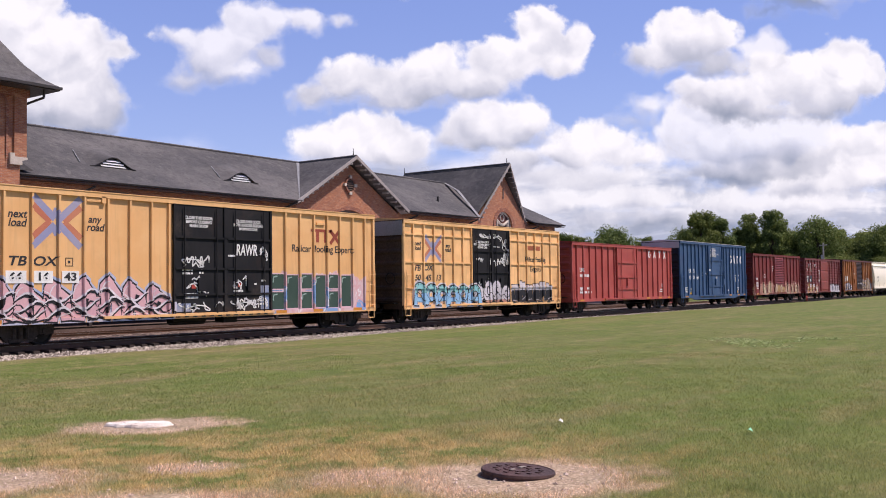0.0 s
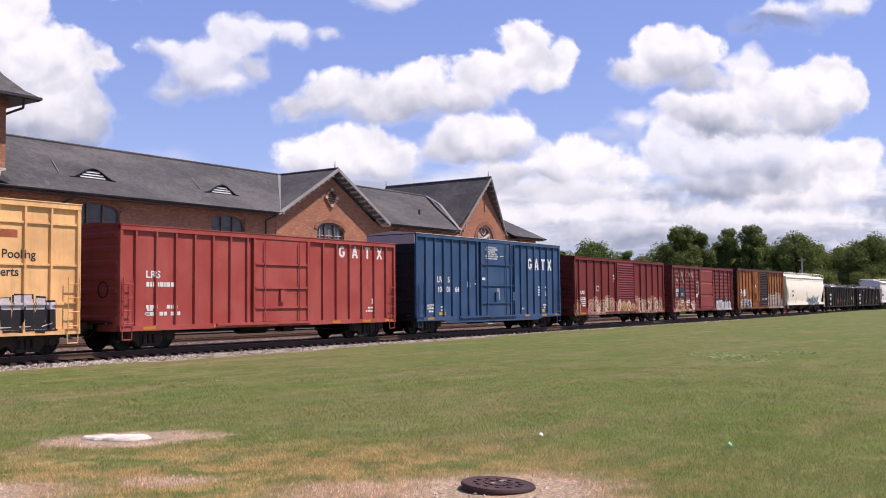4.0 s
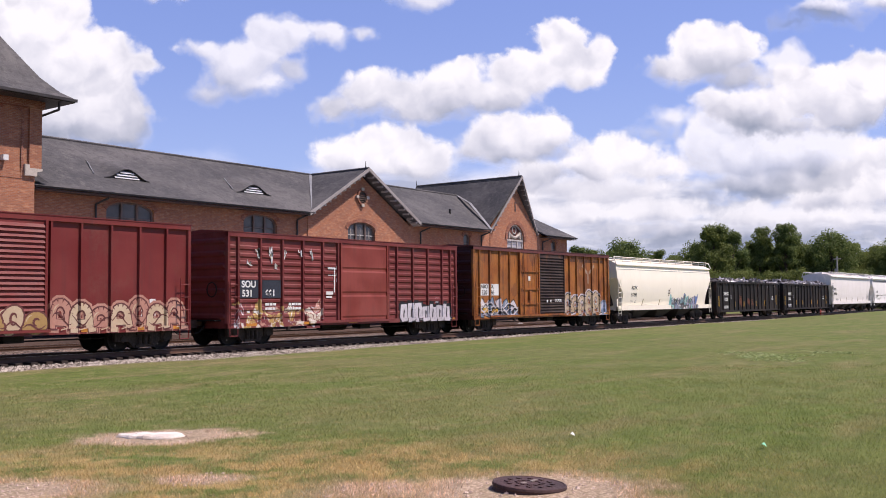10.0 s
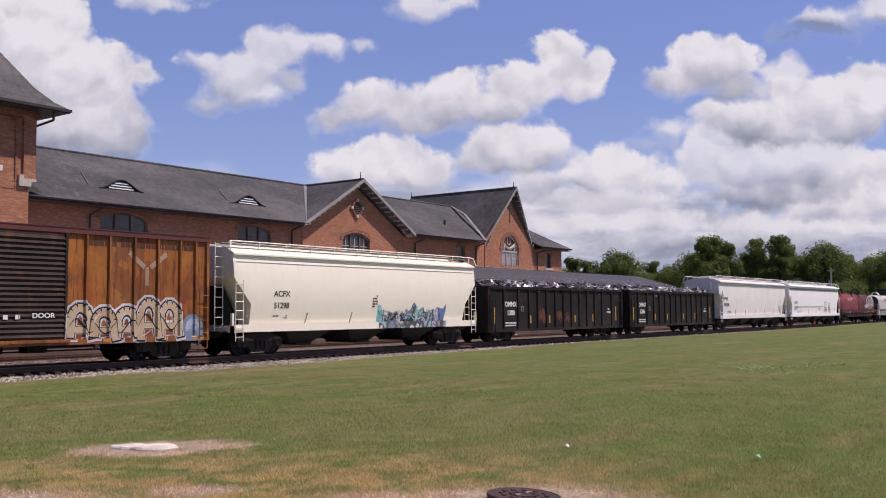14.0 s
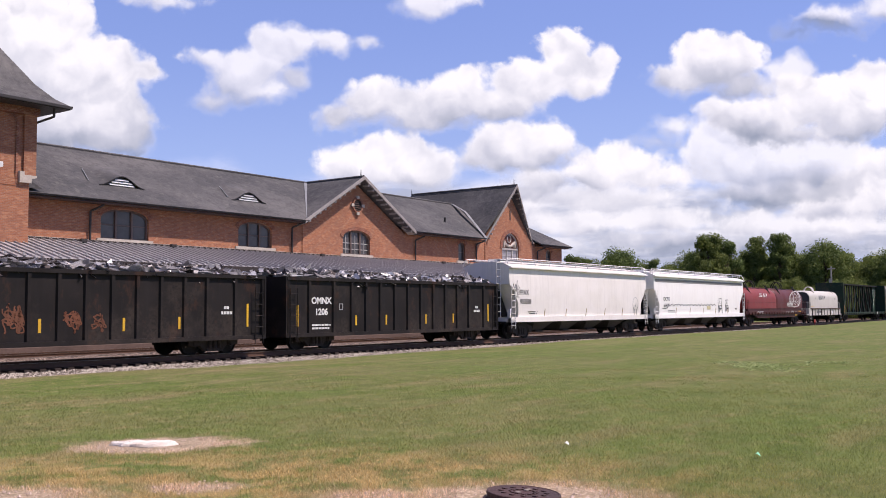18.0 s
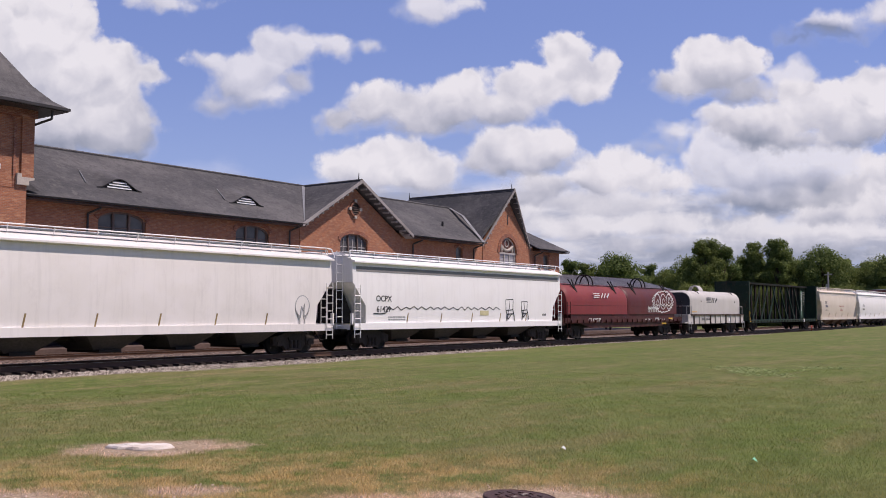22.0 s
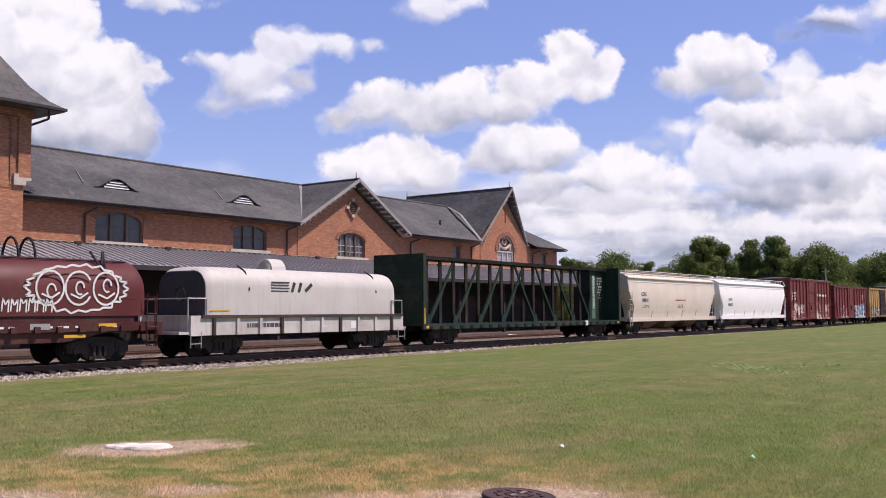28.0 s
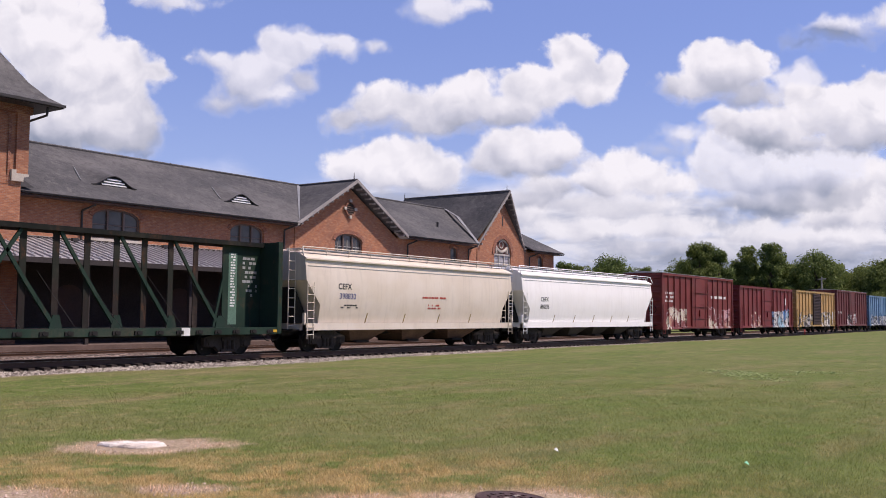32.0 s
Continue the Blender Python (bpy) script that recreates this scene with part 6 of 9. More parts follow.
def build_train():
    ochre = (0.72, 0.4, 0.165)
    # tall yellow boxcar with black doors
    m = paint("yellow_boxcar_paint", ochre, 0.18, 0.06, [(2.9, 8.9, 0.75, 2.3, [(0.2, 0.3, 0.45), SKYB, ROSY, ROSY], PINK, 1.0, 2)], (0.76, 0.45, 0.2))
    dk = paint("black_door_paint", (0.012, 0.0125, 0.014), 0.3, 0.05, (), (0.018, 0.018, 0.02), 0.65, spec=0.15)
    # dirty brown end, with the shade on it mixed into the colour
    car, h = boxcar(15.75, 34.66, 5.1, m, "tall yellow high-cube boxcar with black plug doors and sprayed graffiti", [-8.62, -7.66, -6.7, -5.76, -4.85, -3.94, -3.03, -2.26, 3.7, 4.56, 5.42, 6.26, 7.08, 7.94, 8.78], (-2.1, 2.85), dk, "plug", m, plain("shaded_brown_end", (0.1, 0.06, 0.035), (0.055, 0.034, 0.022), 0.8), second=0.4)
    letters_on(car, [("next", 0.36, -8.16, 4.22), ("load", 0.36, -8.16, 3.94), ("any", 0.36, -5.36, 4.17), ("road", 0.36, -5.33, 3.9), ("Railcar Pooling Experts", 0.42, 6.1, 3.45, 1.02, 0.004), ("TB", 0.42, -8.17, 2.72, 1.3, 0.008), ("OX", 0.42, -7.22, 2.72, 1.3, 0.008)], BLACK)
    x_mark(car, -6.75, 4.03, 0.78)
    part("square_stencil", Shape().box(-6.45, -6.17, -1.508, -1.502, 2.58, 2.6).box(-6.45, -6.17, -1.508, -1.502, 2.84, 2.86).box(-6.45, -6.43, -1.508, -1.502, 2.6, 2.84).box(-6.19, -6.17, -1.508, -1.502, 2.6, 2.84).box(-6.35, -6.27, -1.508, -1.502, 2.68, 2.76), BLACK, car)
    part("roof_bracket", Shape().box(-5.68, -4.98, -1.56, -1.5, 4.78, 4.9).box(-5.12, -4.96, -1.6, -1.5, 4.74, 4.98).box(5.6, 6.1, -1.56, -1.5, 4.5, 4.6), m, car)
    for k, (xa, xb) in enumerate(((2.95, 3.62), (3.8, 4.46), (4.66, 5.3), (5.52, 6.16), (6.36, 6.98), (7.18, 7.84))):
        for z0, z1 in (((0.92, 1.62), (1.76, 2.36)) if k % 2 == 0 else ((0.95, 2.32),)):
            blk = part("green_block", Shape().box(xa, xb, -1.508, -1.502, z0, z1), BOTTLE, car, "dark green sprayed letter block")
            e = 0.05
            part("pink_outline", Shape().box(xa - e, xb + e, -1.512, -1.506, z1, z1 + e).box(xa - e, xb + e, -1.512, -1.506, z0 - e, z0).box(xa - e, xa, -1.512, -1.506, z0, z1).box(xb, xb + e, -1.512, -1.506, z0, z1), ROSE, blk)
            part("highlight", Shape().bar((xa + 0.08, -1.513, z1 - 0.12), (xa + 0.3, -1.513, z1 - 0.08), 0.05, 0.006).bar((xa + 0.08, -1.513, z1 - 0.12), (xa + 0.06, -1.513, z1 - 0.34), 0.05, 0.006), MINT, blk)
    burner(car, -9.2, -2.2, 0.76, 2.4, 7, 11, PINKM, PINKM, INKM, PALEM, HAZEBLUE, "spike", 0.0)
    for i in range(12):
        part("sill_slot", Shape().box(-2.0 + i * 0.4, -1.8 + i * 0.4, -1.605, -1.6, 0.74, 0.86), COALM, car, "dark slot in the door sill")
    part("panel_mark", Shape().box(5.26, 6.6, -1.51, -1.503, 4.2, 4.32).box(5.6, 5.78, -1.51, -1.503, 3.75, 4.2).box(6.1, 6.26, -1.51, -1.503, 3.75, 4.2).bar((6.5, -1.507, 3.72), (7.1, -1.507, 4.3), 0.16, 0.008).bar((7.1, -1.507, 3.72), (6.5, -1.507, 4.3), 0.16, 0.006), plain("brown_mark", (0.33, 0.07, 0.04)), car, "faded red owner mark")
    for x0, x1, t in ((-8.54, -7.84, "66"), (-7.62, -6.91, "16"), (-6.58, -5.95, "43")):
        part("number_panel", Shape().box(x0, x1, -1.524, -1.5, 2.02, 2.42), WHITE, car, "white painted number panel")
        words("lettering", t, 0.36, ((x0 + x1) / 2, -1.53, 2.22), BLACK, car, 1.3, 0.01)
    door_notice(car, -0.9, 4.3, ("CLOSE THIS DOOR", "BEFORE CLOSING", "MAIN DOOR"))
    door_notice(car, 1.6, 4.28, ("CLOSE AND LOCK", "BOTH DOORS BEFORE", "MOVING CAR"))
    words("lettering", "RAWR", 0.62, (1.5, -1.584, 3.28), WHITE, car, 0.62, 0.012, 0.1)
    for i, (x, z, w, k) in enumerate(((-1.1, 2.75, 0.9, 0.5), (-0.7, 2.85, 0.6, 0.4), (2.45, 3.25, 0.25, 0.5), (1.6, 1.15, 1.1, 0.5), (1.3, 1.3, 0.6, 0.3), (-0.7, 1.65, 0.5, 0.3), (0.1, 1.2, 0.5, 0.25), (-1.0, 2.2, 0.4, 0.2), (1.5, 2.2, 0.4, 0.2))):
        scrawl(car, x, z, w, k, 80 + i)
    for i, (x, z, w, k) in enumerate(((-1.5, 1.1, 0.8, 0.35), (-0.8, 1.15, 0.7, 0.4), (-1.2, 2.85, 0.9, 0.5), (0.9, 1.15, 0.7, 0.35), (1.5, 1.2, 0.9, 0.4), (2.3, 1.3, 0.6, 0.5), (-1.2, 1.95, 0.5, 0.4), (1.0, 2.0, 0.4, 0.5), (2.4, 3.2, 0.4, 0.6))):
        loops(car, x, z, w, k, 180 + i, WHITE, -1.586)
    part("door_sticker", Shape().box(-1.25, -1.05, -1.58, -1.572, 1.8, 1.98).box(1.05, 1.2, -1.58, -1.572, 1.85, 2.0), HOOPRED, car)
    part("door_sticker", Shape().box(-0.95, -0.8, -1.58, -1.572, 1.85, 2.1).box(1.45, 1.62, -1.58, -1.572, 1.88, 2.12), WHITE, car)
    part("spray_patch", Shape().box(-2.0, -1.3, -1.579, -1.572, 0.95, 1.25).box(2.25, 2.7, -1.579, -1.572, 0.95, 1.9), plain("blue_spray", (0.16, 0.25, 0.42), (0.3, 0.3, 0.36)), car)
    for i, (x, z, w, n) in enumerate(((-1.7, 2.3, 0.5, 2), (-0.9, 2.2, 0.35, 2), (0.5, 3.0, 0.4, 2), (-1.6, 1.4, 0.7, 2), (0.8, 1.5, 0.5, 3), (1.9, 1.9, 0.6, 2), (1.6, 1.1, 0.9, 2))):
        bars("small_print", x, x + w, z, z + 0.13 * n, n, -1.578, WHITE, car, 70 + i, 0.6)
    for x in (-9, -7.4, -5, -2.6, 3.4, 5.6, 8.2):
        part("reflector", Shape().box(x - 0.3, x + 0.3, -1.604, -1.6, 0.76, 0.88), AMBER, car)
    # second yellow boxcar, with girts
    m = paint("yellow_gridded_paint", (0.72, 0.42, 0.18), 0.22, 0.08, ())
    dk2 = paint("sooty_black_door", (0.012, 0.012, 0.0135), 0.3, 0.05, (), (0.018, 0.018, 0.02), 0.65, spec=0.15)
    # rust-brown end, its paint taken darker to carry the shade there
    car, h = boxcar(36.84, 52.39, 5.05, m, "yellow gridded high-cube boxcar with a black double door and blue graffiti", [-6.97, -6.1, -5.24, -4.38, -3.52, -2.66, -1.85, 2.02, 2.96, 3.9, 4.82, 5.74, 6.68], (-1.8, 1.9), dk2, "plug", m, plain("shaded_rust_brown_end", (0.1, 0.058, 0.035), (0.055, 0.034, 0.022), 0.8), grid=True, second=0.1, girts=(1.72, 3.0, 4.36))
    x_mark(car, -5.28, 3.7, 0.62)
    letters_on(car, [("next", 0.28, -6.54, 3.92), ("load", 0.28, -6.54, 3.69), ("any", 0.28, -3.98, 3.88), ("road", 0.28, -3.98, 3.66), ("Railcar Pooling", 0.4, 4.95, 3.31, 1.0, 0.004), ("Experts", 0.4, 4.95, 2.74, 1.0, 0.004)], BLACK)
    letters_on(car, [("FB", 0.4, -6.58, 2.7, 1.15, 0.01), ("OX", 0.4, -5.7, 2.72, 1.15, 0.01), ("50", 0.4, -6.58, 2.22, 1.15, 0.01), ("45", 0.4, -5.7, 2.22, 1.15, 0.01), ("13", 0.4, -4.85, 2.22, 1.15, 0.01)], BLACK)
    part("panel_mark", Shape().box(4.0, 5.5, -1.508, -1.502, 3.85, 4.1), plain("brown_mark_small", (0.42, 0.12, 0.05)), car, "faded red owner mark")
    burner(car, -6.9, -1.2, 0.75, 2.15, 6, 12, AQUA, SKYM, INKM, PALEM, PALEM, "round", 0.52)
    burner(car, -1.7, 1.8, 0.9, 2.1, 4, 14, PALEM, BLUSH, INKM, PALEM, None, "bubble", 0.12)
    burner(car, 2.2, 6.9, 0.85, 2.1, 6, 13, PALEM, INKM, INKM, PALEM, None, "block", 0.55)
    part("end_band", Shape().box(-h - 0.075, -h - 0.06, -1.55, 1.55, 4.3, 5.0), GALV, car, "pale upper band of the end")
    for i, (x, z, w, k) in enumerate(((-0.1, 4.5, 1.9, 0.32), (0.6, 3.1, 1.3, 0.5), (1.5, 3.6, 0.5, 1.3), (-1.1, 3.2, 0.6, 0.3), (-0.6, 2.0, 1.2, 0.5), (0.8, 1.4, 1.3, 0.5), (-0.9, 1.2, 1.3, 0.5))):
        scrawl(car, x, z, w, k, 40 + i)
    for i, (x, z, w, k) in enumerate(((-0.4, 4.45, 1.2, 0.3), (0.6, 4.45, 0.9, 0.35), (1.4, 4.1, 0.4, 0.9), (0.9, 3.1, 1.0, 0.45), (1.4, 3.2, 0.5, 0.5))):
        loops(car, x, z, w, k, 210 + i, WHITE, -1.586)
    door_notice(car, -0.85, 4.02, ("CLOSE AND LOCK", "BOTH DOORS BEFORE", "MOVING CAR"))
    bars("small_print", 0.2, 0.9, 3.9, 3.98, 1, -1.578, WHITE, car, 64, 0.95)
    # red boxcar
    m = paint("orange_red_paint", (0.36, 0.06, 0.048), 0.2, 0.05, (), (0.41, 0.088, 0.072))
    car, h = boxcar(53.98, 69.97, 4.5, m, "faded orange-red boxcar with a plug door and white owner letters", [s * (7.3 - 0.91 * k) for s in (-1, 1) for k in range(8)], (-1.55, 1.75), m, "plug", m, low=0.72)
    big_shapes(car, 4.1, 3.99, 0.54, 0.915, WHITE)
    words("lettering", "LRS", 0.36, (-6.5, -1.506, 2.75), WHITE, car, 1.2, 0.008)
    bars("small_print", -6.8, -5.4, 2.25, 2.55, 1, -1.506, WHITE, car, 9, 0.9)
    bars("small_print", -6.8, -5.2, 1.2, 1.7, 2, -1.506, WHITE, car, 10)
    side_marks(car, h)
    # blue boxcar
    m = paint("blue_boxcar_paint", (0.026, 0.07, 0.155), 0.22, 0.04, (), (0.042, 0.092, 0.185))
    # end paint is a darkened copy of the blue, coloured as if shaded
    car, h = boxcar(71.71, 87.25, 5.15, m, "tall blue boxcar with one plug door and white lettering", 19, (-1.7, 2.0), m, "plug", plain("white_roof", (0.6, 0.6, 0.62), (0.45, 0.45, 0.46)), plain("shaded_blue_end", (0.006, 0.011, 0.022), (0.01, 0.014, 0.022), 0.75), second=1.6, sill_drop=0.15)
    part("end_band", Shape().box(-h - 0.075, -h - 0.06, -1.55, 1.55, 4.62, 5.1), plain("pale_end_paint", (0.5, 0.5, 0.52), (0.4, 0.4, 0.42)), car, "pale upper band of the end")
    big_shapes(car, 4.02, 3.9, 0.68, 0.825, WHITE)
    letters_on(car, [("LR", 0.42, -5.6, 2.82, 1.0, 0.01), ("S", 0.42, -4.75, 2.82, 1.0, 0.01), ("10", 0.4, -5.6, 2.3, 1.0, 0.01), ("01", 0.4, -4.76, 2.3, 1.0, 0.01), ("64", 0.4, -3.95, 2.3, 1.0, 0.01)], WHITE)
    for k, line in enumerate(("CLOSE AND LOCK", "BOTH DOORS BEFORE", "MOVING CAR", "CIERRE Y ASEGURE", "AMBAS PUERTAS ANTES", "DE MOVER EL CARRO")):
        words("lettering", line, 0.13, (-0.5, -1.578, 4.7 - 0.125 * k), WHITE, car, 1.0, 0.003)
    part("square_stencil", Shape().box(-2.95, -2.65, -1.508, -1.502, 2.45, 2.48).box(-2.95, -2.65, -1.508, -1.502, 2.72, 2.75).box(-2.95, -2.92, -1.508, -1.502, 2.48, 2.72).box(-2.68, -2.65, -1.508, -1.502, 2.48, 2.72), WHITE, car)
    part("paper_notice", Shape().box(-1.55, -1.2, -1.58, -1.572, 2.85, 3.0), WHITE, car)
    part("paper_notice", Shape().box(0.05, 0.35, -1.58, -1.572, 1.75, 2.4), GALV, car)
    bars("small_print", 0.4, 1.0, 4.2, 4.28, 1, -1.578, WHITE, car, 12)
    for i, (x, z, w, n) in enumerate(((-6.6, 1.1, 0.5, 3), (-5.5, 1.15, 0.4, 2), (-2.2, 2.55, 0.25, 2), (-1.2, 2.95, 0.45, 2), (-0.9, 2.65, 0.5, 1), (5.0, 1.95, 0.35, 4), (5.9, 1.95, 0.35, 4), (0.6, 1.6, 0.35, 3), (2.9, 1.15, 0.4, 1))):
        bars("small_print", x, x + w, z, z + 0.16 * n, n, -1.506, WHITE, car, 20 + i, 0.95)
    part("yellow_label", Shape().box(-5.65, -5.05, -1.508, -1.502, 0.98, 1.12).box(5.5, 5.8, -1.508, -1.502, 1.0, 1.18), YELLOW, car)
    side_marks(car, h)
    # dark red boxcars with cream graffiti
    m = paint("oxide_red_paint", (0.16, 0.02, 0.018), 0.3, 0.15, (), (0.19, 0.03, 0.027))
    car, h = boxcar(89.29, 104.71, 4.55, m, "dark red boxcar with a corrugated door and cream graffiti", [-7.0, -5.8, -4.65, -3.5, -2.35, -1.3, 2.1, 3.2, 4.35, 5.5, 6.65], (-1.2, 1.95), m, "panel", m, louvred=True)
    burner(car, -5.6, -1.4, 0.72, 1.9, 5, 21, (BLUSH, CREAMM), PINKM, WINEM, CREAMM, BLUSH, "bubble", 0.0)
    burner(car, -7.6, -6.9, 0.72, 1.7, 1, 27, BLUSH, BLUSH, WINEM, CREAMM, OCHREM, "bubble", 0.0)
    burner(car, -1.2, 1.9, 0.72, 1.75, 4, 22, (CREAMM, OCHREM), BLUSH, WINEM, CREAMM, None, "bubble", 0.0)
    burner(car, 2.1, 7.4, 0.72, 1.85, 7, 23, (BLUSH, CREAMM), CREAMM, WINEM, CREAMM, BLUSH, "round", 0.0)
    letters_on(car, [("LRS", 0.3, -6.45, 2.2, 1.3, 0.01), ("6568", 0.3, -6.4, 1.78, 1.3, 0.01)], WHITE)
    bars("small_print", -6.7, -6.0, 1.55, 1.8, 2, -1.506, WHITE, car, 31, 0.95)
    part("square_stencil", Shape().box(-4.3, -3.9, -1.508, -1.502, 2.3, 2.34).box(-4.3, -3.9, -1.508, -1.502, 2.62, 2.66).box(-4.3, -4.26, -1.508, -1.502, 2.34, 2.62).box(-3.94, -3.9, -1.508, -1.502, 2.34, 2.62), WHITE, car)
    bars("chalk_tags", -1.6, -1.25, 2.9, 3.5, 3, -1.506, WHITE, car, 32, 0.9)
    side_marks(car, h)
    m = paint("brown_red_paint", (0.15, 0.024, 0.022), 0.3, 0.2, [(-7.4, -2.5, 0.6, 1.6, [CREAM, OCHRE, FLESH, WINE], WINE, 1.8, 8)])
    dm = paint("orange_door_paint", (0.2, 0.034, 0.024), 0.25, 0.15)
    car, h = boxcar(106.48, 121.66, 4.43, m, "brown-red gridded boxcar with a bright orange-red sliding door", [-7.03, -5.86, -4.65, -3.46, -2.26, -1.3, 2.15, 2.78, 3.98, 5.17, 6.36, 7.05], (-1.2, 2.05), dm, "panel", m, ribbed=True)
    for x0, x1 in ((-6.93, -5.97), (-5.76, -4.75)):
        part("patch_panel", Shape().box(x0, x1, -1.545, -1.537, 1.87, 2.58), plain("navy_patch", (0.03, 0.035, 0.05)), car, "dark repainted number patch")
    letters_on(car, [("SOU", 0.36, -6.48, 2.4, 1.05, 0.01), ("531", 0.36, -6.55, 2.04, 1.05, 0.01), ("661", 0.36, -5.33, 2.06, 1.05, 0.01)], WHITE, -1.548)
    bars("small_print", -5.6, -5.0, 1.35, 1.7, 2, -1.545, WHITE, car, 65, 0.95)
    bars("small_print", -4.3, -3.6, 1.35, 1.7, 2, -1.545, WHITE, car, 66, 0.95)
    part("door_guide_line", Shape().box(-1.95, -1.5, -1.545, -1.537, 3.12, 3.18).box(-1.56, -1.5, -1.545, -1.537, 2.1, 3.12).box(-2.05, -1.62, -1.545, -1.537, 2.0, 2.14).box(-2.05, -1.7, -1.545, -1.537, 1.86, 1.94), WHITE, car, "white painted door line")
    burner(car, 3.0, 7.0, 0.72, 1.6, 7, 24, PALEM, PALEM, INKM, PALEM, INKM, "block", 0.0)
    part("card_box", Shape().box(-3.3, -2.5, -1.6, -1.5, 0.6, 1.2), m, car)
    for i in range(9):
        rx = random.Random(i + 90).uniform(-6.8, -2.6)
        scrawl(car, rx, random.Random(i + 30).uniform(3.2, 4.0), 0.16, 0.5, 50 + i, -1.545)
    bars("chalk_tags", -1.9, -1.35, 2.5, 3.3, 3, -1.506, WHITE, car, 34, 0.9)
    side_marks(car, h)
    # rusty yellow boxcar
    m = paint("rusted_orange_paint", (0.4, 0.145, 0.03), 0.5, 0.6, (), (0.3, 0.09, 0.022), patches=(0.13, 0.04, 0.018))
    dm2 = paint("black_louvre_paint", (0.028, 0.016, 0.013), 0.4, 0.5, (), None, 0.65, spec=0.15)
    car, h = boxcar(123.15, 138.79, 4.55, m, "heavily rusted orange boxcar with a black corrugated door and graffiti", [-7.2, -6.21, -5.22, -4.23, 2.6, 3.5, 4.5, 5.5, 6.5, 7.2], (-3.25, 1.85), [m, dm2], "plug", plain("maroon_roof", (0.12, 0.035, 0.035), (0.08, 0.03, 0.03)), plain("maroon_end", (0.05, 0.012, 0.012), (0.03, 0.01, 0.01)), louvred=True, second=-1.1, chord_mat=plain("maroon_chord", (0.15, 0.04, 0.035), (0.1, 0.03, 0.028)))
    for x0, x1, ta, tb in ((-7.14, -6.25, "ABO", "520"), (-6.17, -5.27, "X", "86")):
        part("number_panel", Shape().box(x0, x1, -1.508, -1.502, 1.96, 2.58), WHITE, car, "white number patch")
        x = (x0 + x1) / 2 - (0.2 if tb == "86" else 0.0)
        words("lettering", ta, 0.29, (x, -1.512, 2.43), BLACK, car, 1.15, 0.006)
        words("lettering", tb, 0.31, (x, -1.512, 2.11), BLACK, car, 1.15, 0.006)
    part("y_brace", Shape().bar((4.3, -1.506, 3.85), (4.95, -1.506, 3.35), 0.18, 0.006).bar((5.9, -1.506, 3.85), (5.2, -1.506, 3.35), 0.18, 0.007).bar((5.05, -1.506, 3.35), (5.05, -1.506, 2.7), 0.14, 0.008), plain("pale_old_mark", (0.4, 0.28, 0.2)), car, "pale ghost of an old mark")
    part("reflector", Shape().box(-7.12, -7.0, -1.51, -1.503, 1.2, 1.9).box(-7.05, -6.35, -1.51, -1.503, 1.05, 1.32).box(-6.1, -5.4, -1.51, -1.503, 1.05, 1.32).box(-4.35, -4.25, -1.51, -1.503, 1.2, 1.7), YELLOW, car, "yellow labels")
    burner(car, 1.95, 6.5, 0.75, 2.3, 5, 25, (CREAMM, TANM), BLUSH, INKM, PALEM, PALEM, "round", 0.0)
    burner(car, 6.85, 7.5, 0.75, 1.8, 1, 28, HAZEBLUE, STEELM, STEELM, PALEM, STEELM, "bubble", 0.3)
    words("chalk_word", "DOOR", 0.22, (1.0, -1.64, 1.66), WHITE, car, 1.2, 0.006)
    bars("old_lettering", 2.7, 7.1, 3.95, 4.25, 1, -1.503, plain("ghost_lettering", (0.1, 0.04, 0.02)), car, 38, 0.85)
    burner(car, -7.2, -3.4, 0.8, 1.9, 5, 26, (PALEM, STEELM), STEELM, INKM, PALEM, None, "spike", 0.35)
    part("hand_bill", Shape().box(-2.3, -2.08, -1.585, -1.572, 2.8, 3.05), WHITE, car)
    bars("chalk_tags", -0.9, 0.2, 1.5, 1.75, 1, -1.64, WHITE, car, 35)
    side_marks(car, h)
    # cream covered hopper
    cream = paint("cream_hopper_paint", (0.92, 0.86, 0.72), 0.05, 0.03, [(0.1, 5.6, 0.72, 1.9, [STEELB, LILAC, PALE, (0.2, 0.5, 0.5), (0.1, 0.2, 0.5)], COAL, 1.8, 12)], (0.9, 0.84, 0.7))
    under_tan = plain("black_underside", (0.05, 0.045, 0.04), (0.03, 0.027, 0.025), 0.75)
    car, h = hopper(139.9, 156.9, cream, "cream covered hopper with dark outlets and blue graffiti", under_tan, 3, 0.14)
    for i, (x, w) in enumerate(((1.2, 0.9), (2.0, 0.8), (2.8, 0.9), (3.6, 0.8), (4.4, 0.9))):
        loops(car, x, 1.55, w, 0.7, 240 + i, (STEELM, INKM, AQUA, PALEM, STEELM)[i], side_at(1.55, 0.14) - 0.004)
    letters_on(car, [("ACFX", 0.33, -5.77, 2.47, 1.1), ("51298", 0.33, -5.77, 1.99, 1.05)], BLACK, bulge=0.14)
    bars("small_print", -6.2, -5.4, 1.45, 1.62, 2, side_at(1.5, 0.14), BLACK, car, 36, bulge=0.14)
    bars("small_print", 0.0, 0.35, 1.9, 2.5, 5, side_at(2.3, 0.14), RUSTY, car, 37, bulge=0.14)
    # black gondolas
    for x0, x1, number in ((158.06, 174.5, "1308"), (175.75, 191.75, "1206")):
        m = paint("black_gondola_paint_" + number, (0.016, 0.0135, 0.013), 0.3, 0.2, (), (0.022, 0.0185, 0.018), 0.6, spec=0.15)
        car, h = gondola(x0, x1, m, "black high-side gondola heaped with scrap metal")
